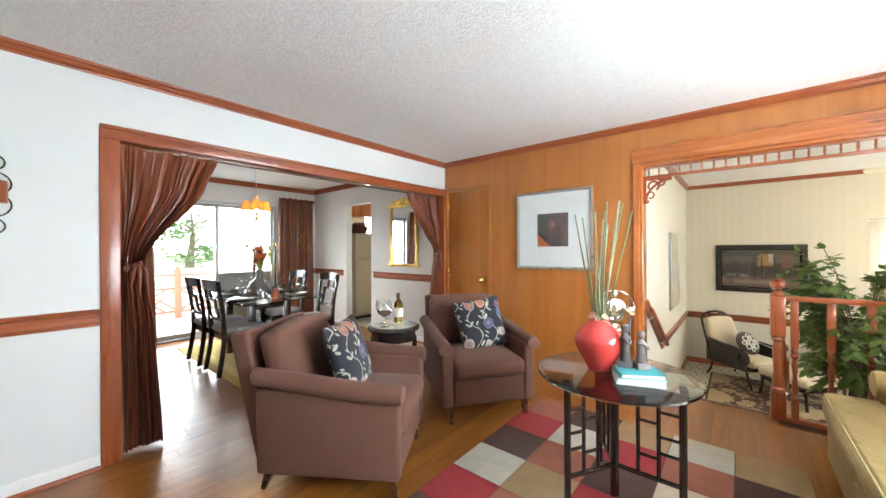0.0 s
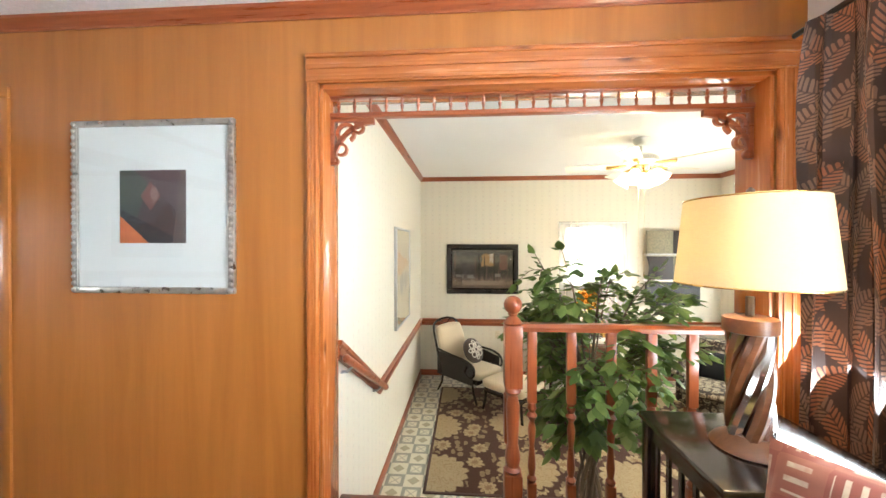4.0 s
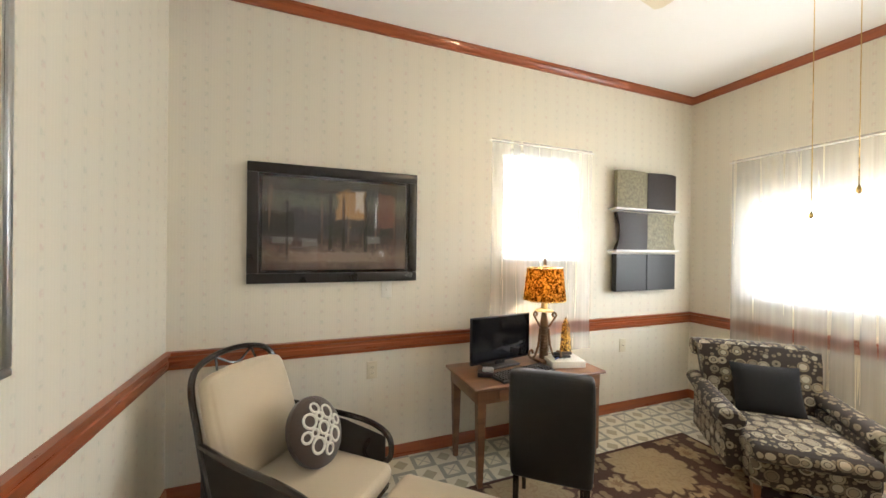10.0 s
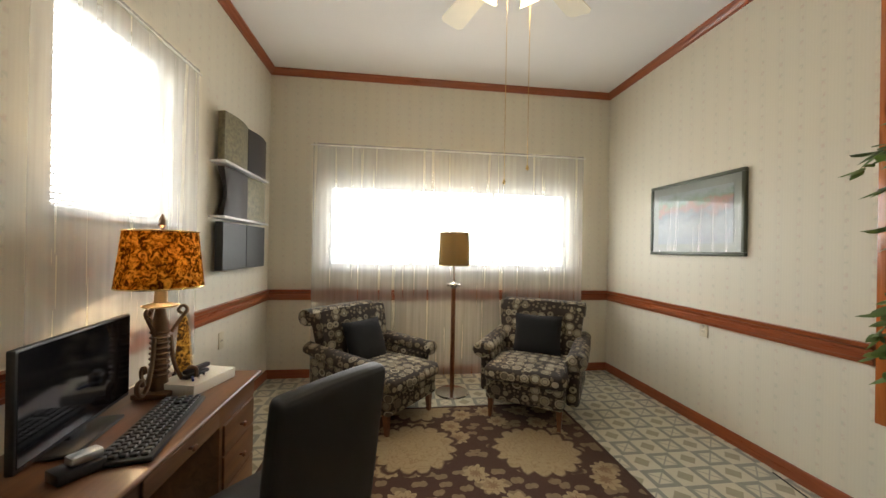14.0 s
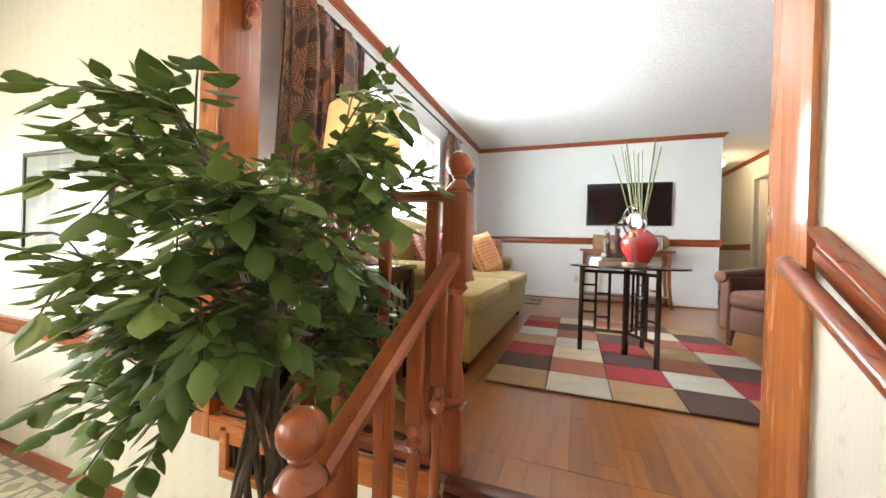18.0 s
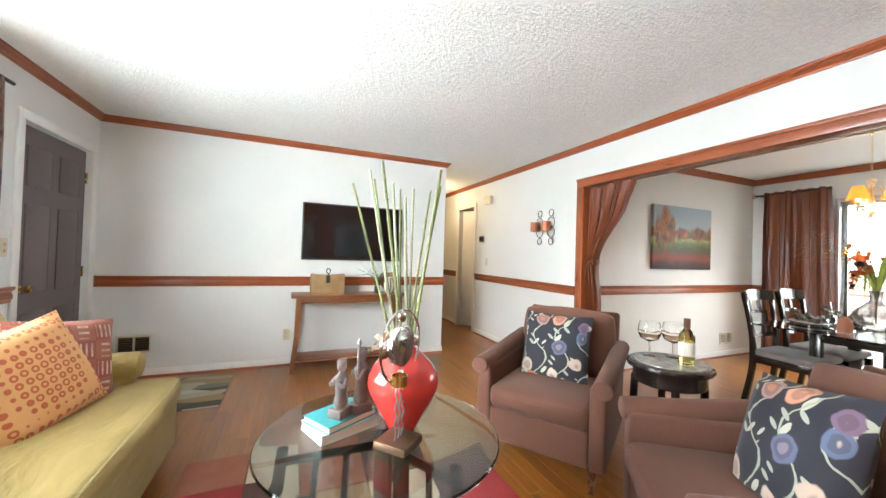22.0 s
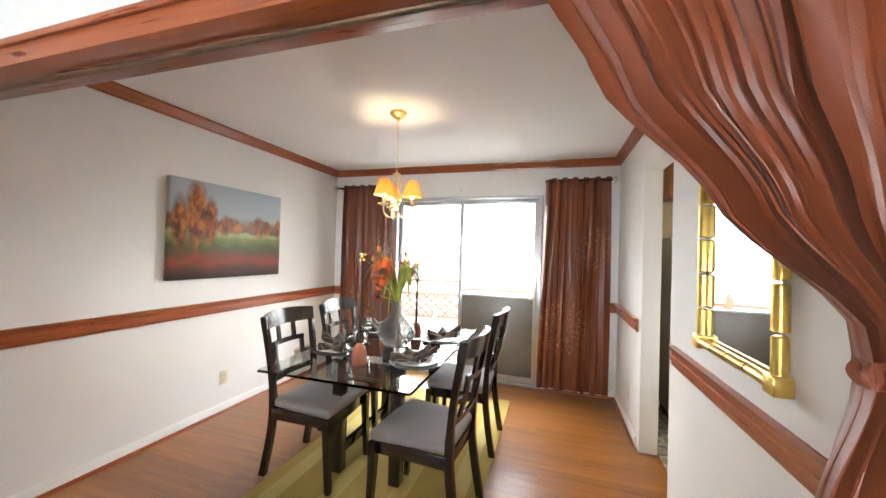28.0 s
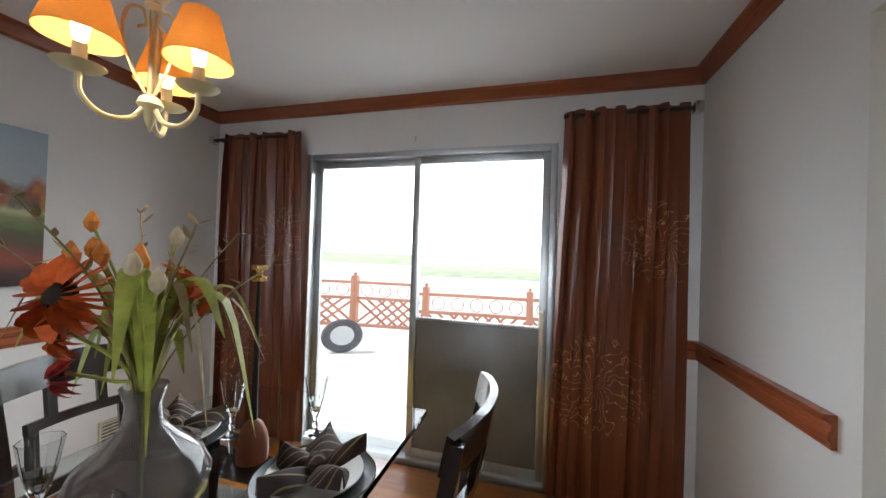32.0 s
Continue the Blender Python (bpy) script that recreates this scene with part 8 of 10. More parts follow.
for k in range(3):
    bm = B()
    tube(bm, [(-0.08 + 0.03 * k, -0.05, 0.051), (0.02 + 0.03 * k, 0.05, 0.051)], 0.005, 8)
    part("pen", bm, "chrome" if k else "blue_plastic", st)
bm = B()
box(bm, -0.07, 0.05, -0.015, 0.015, 0.046, 0.06, 0.003)
box(bm, -0.07, 0.06, -0.012, 0.012, 0.066, 0.085, 0.005)
part("stapler", bm, "black_plastic", st)
ob_ = thing("obelisk", DK @ at(0.43, 0.1, ZD, 20) @ Matrix.Scale(1.15, 4), "amber and black painted obelisk ornament", "ornament")
bm = B()
tube(bm, [(0, 0, 0), (0, 0, 0.02)], [0.045, 0.045], 4)
part("plinth", bm, "black_plastic", ob_)
bm = B()
tube(bm, [(0, 0, 0.02), (0, 0, 0.21), (0, 0, 0.26)], [0.04, 0.024, 0.002], 4)
part("shaft", bm, "amber", ob_)

dl = thing("desk_lamp", DK @ at(0.21, 0.07, ZD) @ Matrix.Scale(1.2, 4), "scrolled bronze desk lamp with an amber shade, lit", "lamp")
bm = B()
box(bm, -0.055, 0.055, -0.055, 0.055, 0.0, 0.018, 0.004)
part("base", bm, "bronze", dl)
bm = B()
tube(bm, [(0, 0, 0.018), (0, 0, 0.1), (0, 0, 0.24), (0, 0, 0.3)], [0.028, 0.022, 0.024, 0.014], 12)
part("stem", bm, "bronze", dl)
for k in range(9):
    bm = B()
    tube(bm, [(0.026 * math.cos(a), 0.026 * math.sin(a), 0.07 + 0.018 * k) for a in (2 * math.pi * i / 12 for i in range(13))], 0.005, 5)
    part("coil", bm, "bronze", dl)
for k in range(3):
    a = radians(120 * k + 60)
    c, s = math.cos(a), math.sin(a)
    bm = B()
    pr = [(0.03, 0.21), (0.06, 0.26), (0.075, 0.285), (0.062, 0.3), (0.05, 0.285), (0.06, 0.272)]
    tube(bm, curve_pts([(r * c, r * s, z) for r, z in pr], 4), 0.006, 6)
    pr = [(0.028, 0.2), (0.04, 0.1), (0.07, 0.03), (0.1, 0.035), (0.105, 0.065), (0.085, 0.075), (0.078, 0.055)]
    tube(bm, curve_pts([(r * c, r * s, z) for r, z in pr], 4), 0.007, 6)
    part("scroll", bm, "bronze", dl)
bm = B()
lathe(bm, [(0.05, 0.3), (0.055, 0.305), (0.02, 0.315), (0.018, 0.36)], 16)
part("candle_cup", bm, "candle_wax", dl)
bm = B()
cyl(bm, (0, 0, 0.36), (0, 0, 0.6), 0.003, seg=6)
lathe(bm, [(0.004, 0.57), (0.012, 0.58), (0.01, 0.6), (0.003, 0.62)], 10)
part("finial", bm, "bronze", dl)
o = drum(dl, 0.125, 0.105, 0.37, 0.56, "amber_shade", "mottled amber mica shade")
bm = B()
bmesh.ops.create_uvsphere(bm, u_segments=12, v_segments=8, radius=0.02, matrix=Matrix.Translation((0, 0, 0.44)))
part("light_bulb", bm, "bulb_warm", dl)
bulb("desk_lamp_light", (1.945, 6.65, ZO + ZD + 0.56), 24.0, 0.03)

# leather desk chair, back towards the camera's way in
oc = thing("desk_chair", on(1.55, 6.05, 0, 50) @ Matrix.Diagonal((0.9, 0.8, 0.85, 1)), "black leather high backed parsons chair at the desk", "chair")
bm = B()
soft_box(bm, -0.22, 0.24, -0.23, 0.23, 0.38, 0.48, 0.03, 0.015)
part("seat", bm, "leather", oc)
bm = B()
soft_box(bm, -0.04, 0.04, -0.23, 0.23, 0.0, 0.62, 0.025, 0.01, m=pose(-0.22, 0, 0.4, 0, -7))
part("backrest", bm, "leather", oc, "tall black leather back")
for x in (-0.2, 0.2):
    for y in (-0.2, 0.2):
        bm = B()
        tube(bm, [(x, y, 0.4), (x + (0.02 if x > 0 else -0.05), y, 0.0)], [0.026, 0.018], 4)
        part("leg", bm, "black_wood", oc)

# rattan lounge chair with its footstool, front towards +x -y
LC = on(0.33, 6.3, 0, -42) @ Matrix.Scale(0.83, 4)
lc = thing("lounge_chair", LC, "dark rattan lounge chair with cream cushions", "chair")
bm = B()
soft_box(bm, -0.27, 0.43, -0.27, 0.27, 0.34, 0.45, 0.04, 0.015)
part("seat_cushion", bm, "cream_cloth", lc)
bm = B()
soft_box(bm, -0.06, 0.06, -0.26, 0.26, 0.0, 0.58, 0.05, 0.03, m=pose(-0.27, 0, 0.44, 0, -20))
part("back_cushion", bm, "cream_cloth", lc)
bm = B()
box(bm, -0.28, 0.4, -0.28, 0.28, 0.28, 0.34, 0.01)
part("seat_frame", bm, "black_wood", lc)
bm = B()
tube(bm, curve_pts([(-0.3, -0.3, 0.3), (-0.42, -0.3, 0.7), (-0.52, -0.27, 0.98), (-0.55, -0.12, 1.07), (-0.55, 0.12, 1.07), (-0.52, 0.27, 0.98), (-0.42, 0.3, 0.7), (-0.3, 0.3, 0.3)], 6), 0.018, 8)
part("back_frame", bm, "black_wood", lc)
bm = B()
for s in (-1, 1):
    tube(bm, curve_pts([(-0.54, s * 0.12, 1.06), (-0.52, 0, 1.0), (-0.54, -s * 0.12, 1.06)], 6), 0.007, 6)
    tube(bm, [(-0.54, s * 0.12, 1.06), (-0.49, s * 0.14, 0.93)], 0.007, 6)
tube(bm, [(-0.49, -0.2, 0.95), (-0.49, 0.2, 0.95)], 0.008, 6)
part("back_scroll", bm, "black_wood", lc)
for s in (-1, 1):
    bm = B()
    tube(bm, curve_pts([(-0.4, s * 0.3, 0.66), (-0.1, s * 0.33, 0.64), (0.2, s * 0.34, 0.62), (0.36, s * 0.33, 0.56), (0.38, s * 0.32, 0.44), (0.28, s * 0.31, 0.38), (0.2, s * 0.31, 0.44), (0.24, s * 0.32, 0.53)], 6), 0.018, 8)
    part("arm", bm, "black_wood", lc, "bent rattan arm")
    bm = B()
    sheet(bm, lambda u, v, s=s: Vector((-0.4 + 0.75 * u, s * (0.3 + 0.015 * u), 0.27 + v * (0.36 - 0.02 * u - 0.12 * max(0, u - 0.6)))), 10, 6, 0.006)
    part("woven_side", bm, "rattan", lc, "woven dark rattan side panel")
for x, y in ((0.3, 0.27), (0.3, -0.27), (-0.3, 0.27), (-0.3, -0.27)):
    bm = B()
    tube(bm, curve_pts([(x, y, 0.32), (x * 1.1, y, 0.15), (x * 1.35, y * 1.05, 0.0)], 5), 0.016, 8)
    part("leg", bm, "black_wood", lc)
fs = thing("footstool", LC @ at(0.85, -0.04) @ Matrix.Diagonal((1.22, 1.1, 1.0, 1)), "cream cushioned footstool on a dark rattan base", "stool")
bm = B()
soft_box(bm, -0.27, 0.27, -0.26, 0.26, 0.32, 0.44, 0.04, 0.018)
part("cushion", bm, "cream_cloth", fs)
bm = B()
box(bm, -0.25, 0.25, -0.24, 0.24, 0.25, 0.32, 0.01)
part("frame", bm, "black_wood", fs)
for x in (-0.23, 0.23):
    for y in (-0.22, 0.22):
        bm = B()
        tube(bm, curve_pts([(x, y, 0.3), (x * 1.05, y, 0.15), (x * 1.15, y * 1.1, 0.0)], 4), 0.016, 8)
        part("leg", bm, "black_wood", fs)
rp = thing("round_pillow", LC @ pose(0.0, 0.1, 0.63, 0, 62, 0) @ pose(0, 0, 0, 0, 0, 90) @ Matrix.Scale(1.15, 4), "round brown cushion with white scroll embroidery", "pillow")
bm = B()
lathe(bm, [(0.0, 0.06), (0.08, 0.056), (0.14, 0.04), (0.17, 0.015), (0.173, 0.0), (0.17, -0.015), (0.14, -0.04), (0.08, -0.056), (0.0, -0.06)], 32, caps=False)
part("cover", bm, "brown_velvet", rp)
def loop(cx, cy, r, a0=0, a1=360, w=0.012):
    pts = []
    for k in range(17):
        a = radians(a0 + (a1 - a0) * k / 16)
        px, py = cx + r * math.cos(a), cy + r * math.sin(a)
        d = math.hypot(px, py)
        pts.append((px, py, 0.061 * max(0.1, 1 - (d / 0.178) ** 3) + 0.002))
    bm = B()
    tube(bm, pts, w * 0.6, 6)
    part("embroidered_loop", bm, "paper", rp, "white embroidered loop")
for k in range(4):
    a = radians(45 + 90 * k)
    loop(0.085 * math.cos(a), 0.085 * math.sin(a), 0.034)
    a = radians(90 * k)
    loop(0.105 * math.cos(a), 0.105 * math.sin(a), 0.024)
    loop(0.06 * math.cos(a), 0.06 * math.sin(a), 0.018)
loop(0, 0, 0.03)


# patterned armchairs, front towards +x
def roll_chair(m):
    ch = thing("club_chair", m, "dark brown armchair with cream disc pattern and rolled back", "armchair", "patterned armchairs by the window")
    bm = B()
    soft_box(bm, -0.3, 0.34, -0.28, 0.28, 0.17, 0.34, 0.02, 0.006)
    part("seat_base", bm, "dotted", ch)
    bm = B()
    soft_box(bm, -0.2, 0.37, -0.29, 0.29, 0.33, 0.45, 0.04, 0.02)
    part("seat_cushion", bm, "dotted", ch)
    bm = B()
    def fb(u, v):
        a = 2 * v - 1
        z = 0.3 + 0.56 * u
        x = -0.28 - 0.1 * u - 0.06 * max(0, u - 0.8) * 5 * (u - 0.8)
        return Vector((x + 0.02 * (1 - a * a), a * (0.3 + 0.05 * u), z + 0.02 * (1 - a * a) * u))
    sheet(bm, fb, 8, 8, 0.12)
    part("backrest", bm, "dotted", ch)
    bm = B()
    rings = []
    for yv, sc_ in ((-0.36, 0.75), (-0.355, 0.95), (-0.33, 1), (0, 1.05), (0.33, 1), (0.355, 0.95), (0.36, 0.75)):
        rings.append([bm.verts.new((-0.43 + sc_ * 0.085 * math.cos(a), yv, 0.83 + sc_ * 0.075 * math.sin(a))) for a in (2 * math.pi * k / 16 for k in range(16))])
    skin(bm, rings)
    part("back_roll", bm, "dotted", ch)
    for s in (-1, 1):
        bm = B()
        y0, y1 = sorted((s * 0.28, s * 0.37))
        soft_box(bm, -0.36, 0.22, y0, y1, 0.17, 0.5, 0.025)
        part("arm_panel", bm, "dotted", ch)
        bm = B()
        rings = [[bm.verts.new((x, s * 0.35 + sc_ * 0.075 * math.cos(a), 0.53 + dz + sc_ * 0.065 * math.sin(a))) for a in (2 * math.pi * k / 14 for k in range(14))] for x, sc_, dz in ((-0.38, 0.8, 0.05), (-0.1, 0.95, 0.02), (0.2, 1.0, 0), (0.25, 1.0, 0), (0.265, 0.8, 0))]
        skin(bm, rings)
        part("arm_roll", bm, "dotted", ch)
    for x, y in ((0.29, 0.25), (0.29, -0.25), (-0.3, 0.25), (-0.3, -0.25)):
        bm = B()
        tube(bm, [(x, y, 0.18), (x + (0.01 if x > 0 else -0.04), y, 0.0)], [0.03, 0.017], 4)
        part("leg", bm, "brown_wood", ch)
    return ch


CC1, CC2 = (m @ Matrix.Diagonal((1.02, 0.94, 0.85, 1)) for m in (on(3.06, 5.81, 0, 229.5), on(3.04, 4.6, 0, 147) @ Matrix.Scale(1.04, 4)))
roll_chair(CC1)
roll_chair(CC2)
for m in (CC1, CC2):
    pillow("pillow", on_chair(m, -0.14, 0.61, 22), 0.4, 0.38, 0.12, "black_cloth", "plain black cushion on the patterned armchair")

fl = thing("floor_lamp", on(3.36, 5.2), "slim floor lamp with a tan drum shade, lit", "lamp")
bm = B()
lathe(bm, [(0.14, 0), (0.145, 0.006), (0.14, 0.015), (0.06, 0.03), (0.02, 0.04)], 32)
part("base", bm, "chrome", fl)
bm = B()
cyl(bm, (0, 0, 0.03), (0, 0, 0.92), 0.019, seg=14)
part("pole", bm, "brown_wood", fl, "dark wooden pole")
bm = B()
lathe(bm, [(0.019, 0.9), (0.03, 0.92), (0.03, 0.94), (0.012, 0.955), (0.01, 1.2)], 16)
for y in (-1, 1):
    cyl(bm, (0, 0, 0.93), (0, y * 0.05, 0.93), 0.006, seg=8)
    bmesh.ops.create_uvsphere(bm, u_segments=10, v_segments=6, radius=0.014, matrix=Matrix.Translation((0, y * 0.05, 0.93)))
part("socket", bm, "chrome", fl)
drum(fl, 0.135, 0.125, 1.1, 1.38, "tan_shade", "tan cloth drum shade")
bulb("floor_lamp_light", (3.36, 5.2, ZO + 1.25), 24.0, 0.03)
bm = B()
bmesh.ops.create_uvsphere(bm, u_segments=12, v_segments=8, radius=0.02, matrix=Matrix.Translation((0, 0, 1.22)))
part("light_bulb", bm, "bulb_warm", fl)

# ceiling fan
FX, FY = 1.93, 5.15
fan = thing("ceiling_fan", at(FX, FY, ZOC), "white ceiling fan with brass fittings and four lit glass shades", "fan")
bm = B()
lathe(bm, [(0.075, 0), (0.075, -0.02), (0.05, -0.06), (0.03, -0.07)], 24)
part("canopy", bm, "white_paint", fan)
bm = B()
cyl(bm, (0, 0, -0.06), (0, 0, -0.16), 0.013, seg=12)
part("downrod", bm, "white_paint", fan)
bm = B()
lathe(bm, [(0.05, -0.15), (0.12, -0.165), (0.15, -0.19), (0.15, -0.22), (0.12, -0.245), (0.07, -0.255)], 32)
part("motor_housing", bm, "white_paint", fan)
bm = B()
lathe(bm, [(0.07, -0.255), (0.085, -0.265), (0.07, -0.29), (0.055, -0.305), (0.06, -0.33), (0.03, -0.34)], 24)
part("light_fitter", bm, "brass", fan)
for k in range(5):
    R = rot_z(20 + 72 * k)
    bm = B()
    def fbl(u, v):
        r = 0.24 + 0.43 * u
        w = (0.055 + 0.022 * u) * (1 - 0.5 * max(0, u - 0.9) * 10 * max(0, u - 0.9) * 10 * 0.6)
        a = 2 * v - 1
        return R @ Vector((r, a * w, -0.245 + a * w * 0.2))
    sheet(bm, fbl, 14, 6, 0.006)
    part("blade", bm, "fan_blade", fan, "cream fan blade")
    bm = B()
    tube(bm, [R @ Vector((0.1, 0, -0.24)), R @ Vector((0.18, 0.0, -0.252)), R @ Vector((0.3, 0, -0.252))], [0.012, 0.016, 0.02], 8)
    part("blade_iron", bm, "brass", fan)
for k in range(4):
    a = radians(45 + 90 * k)
    d = Vector((math.cos(a), math.sin(a), 0))
    bm = B()
    tube(bm, curve_pts([d * 0.05 + Vector((0, 0, -0.32)), d * 0.1 + Vector((0, 0, -0.315)), d * 0.12 + Vector((0, 0, -0.33))], 4), 0.009, 8)
    part("lamp_arm", bm, "brass", fan)
    bm = B()
    lathe(bm, [(0.022, 0.0), (0.034, -0.02), (0.04, -0.05), (0.052, -0.08), (0.058, -0.085), (0.055, -0.083), (0.037, -0.05), (0.02, -0.003)], 20)
    tilt = Matrix.Translation(d * 0.115 + Vector((0, 0, -0.315))) @ Matrix.Scale(1.32, 4) @ Matrix.Rotation(radians(-38), 4, Vector((-d.y, d.x, 0)))
    bmesh.ops.transform(bm, matrix=tilt, verts=bm.verts)
    part("glass_shade", bm, "bulb_fan", fan, "frosted bell glass shade")
for x, y, L in ((0.0, 0.05, 1.0), (0.0, -0.06, 0.93)):
    bm = B()
    tube(bm, [(x, y, -0.33), (x, y, -0.33 - L)], 0.0012, 5)
    lathe(bm, [(0.001, 0), (0.006, -0.008), (0.007, -0.02), (0.002, -0.026)], 8, (x, y, -0.33 - L))
    part("pull_chain", bm, "brass", fan)
bulb("fan_light", (FX, FY, ZOC - 0.47), 24, 0.1, (1.0, 0.78, 0.5))

# pictures on the study walls
framed("picture", at(0.525, YON, 0.98), 1.03, 0.72, 0.06, "black_frame", 0.02, "street_print", "street scene with trees in a broad black frame", "black_wood", 0.035)
framed("picture", at(XOW, 5.37, 1.0, 90), 0.76, 0.98, 0.022, "aluminium", 0.06, "abstract_pale", "tall pale abstract print in a thin metal frame", "cream_mat", 0.03)
framed("picture", at(2.74, YOS, 0.93, 180), 0.84, 0.57, 0.025, "olive_frame", 0.06, "river_print", "watery landscape print in a grey green frame", "grey_mat", 0.028)

# shelf art: textured curved panels on white ledges
art = thing("wall_art", at(3.15, YON, 0), "six textured curved panels on white ledges", "wall art")
for z in (0.84, 1.2):
    bm = B()
    box(bm, -0.38, 0.38, -0.1, 0, z - 0.008, z + 0.008, 0.002)
    part("ledge", bm, "white_paint", art)
for r, z0 in enumerate((0.49, 0.85, 1.21)):
    for c in range(2):
        x0 = -0.355 + 0.36 * c
        bm = B()
        sg = 1 if (r + c) % 2 else -1
        bowl = 0.028 if r == 1 else 0.0
        sheet(bm, lambda u, v: Vector((x0 + 0.35 * u + (bowl * sg * math.sin(math.pi * v) if u > 0.99 or u < 0.01 else 0), -0.08 - 0.025 * math.sin(math.pi * u) * (r > 0), z0 + 0.32 * v)), 12, 8, 0.05)
        part("panel", bm, ("art_olive" if (r, c) in ((2, 0), (1, 1)) else "art_brown" if r else "art_slate"), art)

# sheer curtains and blind
def sheer_panel(name, m, w, z0, z1, folds, label):
    c = thing(name, m, label, "curtain", "sheer curtains")
    bm = B()
    ph = w * 3
    sheet(bm, lambda u, v: Vector(((u - 0.5) * w, 0.0012 * math.sin(2 * math.pi * folds * u + 0.7 * math.sin(9 * u + 0.6 * v)), z0 + (z1 - z0) * v)), int(folds * 9), 10)
    part("panel", bm, "sheer", c)
    bm = B()
    tube(bm, [(-w / 2 - 0.02, 0.0, z1 - 0.02), (w / 2 + 0.02, 0.0, z1 - 0.02)], 0.006, 8)
    part("rod", bm, "white_paint", c)


sheer_panel("sheer_curtain", at(2.07, YON - 0.055, 0), 0.94, 0.03, 1.66, 12, "white sheer curtain over the small window")
sheer_panel("sheer_curtain", at(XOE - 0.1, 5.15, 0, -90), 2.64, -0.55, 1.62, 44, "white sheer curtain over the wide window")
bl = thing("window_blind", at(2.07, YON + 0.035, 0), "white slatted blind in the small window", "blind")
bm = B()
box(bm, -0.31, 0.31, -0.012, 0.012, 1.57, 1.605, 0.003)
part("head_rail", bm, "white_paint", bl)
bm = B()
box(bm, -0.305, 0.305, -0.011, 0.011, -0.001, 0.001, 0.0006, 1, m=pose(0, 0, 0, 28))
slat = mesh_of("slat", bm, "blind_white")
for k in range(34):
    o = new("slat", slat)
    o.parent, o.location = bl, (0, 0, 0.79 + 0.023 * k)

# small wall fittings of the study
wall_plate("wall_outlet", at(0.75, YON, 0.03), "cream double outlet in the study")
wall_plate("wall_switch", at(0.84, YON, 0.565), "white switch plate under the street picture", 1, "paper", toggle=True)
wall_plate("wall_outlet", at(2.96, YON, 0.0), "cream outlet near the corner", 1)
wall_plate("wall_outlet", at(2.63, YOS, 0.12, 180), "cream outlet under the river print", 2)
cord = thing("power_cord", at(0, 0, 0), "black lamp cord lying along the wall", "cord")
bm = B()
tube(bm, curve_pts([(0.95, 3.6, ZO + 0.006), (1.2, 3.58, ZO + 0.006), (1.5, 3.56, ZO + 0.006), (1.8, 3.6, ZO + 0.006), (2.1, 3.55, ZO + 0.006)], 6), 0.004, 6)
part("cable", bm, "black_plastic", cord)

# small can uplight on the floor behind the ficus, plugged in with the cord
up = thing("floor_uplight", on(0.9, 3.6), "small black can uplight on the floor behind the tree, lit", "lamp")
bm = B()
lathe(bm, [(0.045, 0), (0.05, 0.004), (0.05, 0.1), (0.046, 0.1), (0.046, 0.012), (0.0, 0.012)], 24)
part("can", bm, "black_plastic", up)
bm = B()
lathe(bm, [(0.012, 0.012), (0.014, 0.04), (0.036, 0.075), (0.034, 0.082), (0.0, 0.085)], 20)
part("light_bulb", bm, "bulb_soft", up, "frosted reflector bulb")
bulb("uplight_bulb", (0.9, 3.6, ZO + 0.12), 3.0, 0.03, (1.0, 0.8, 0.5))

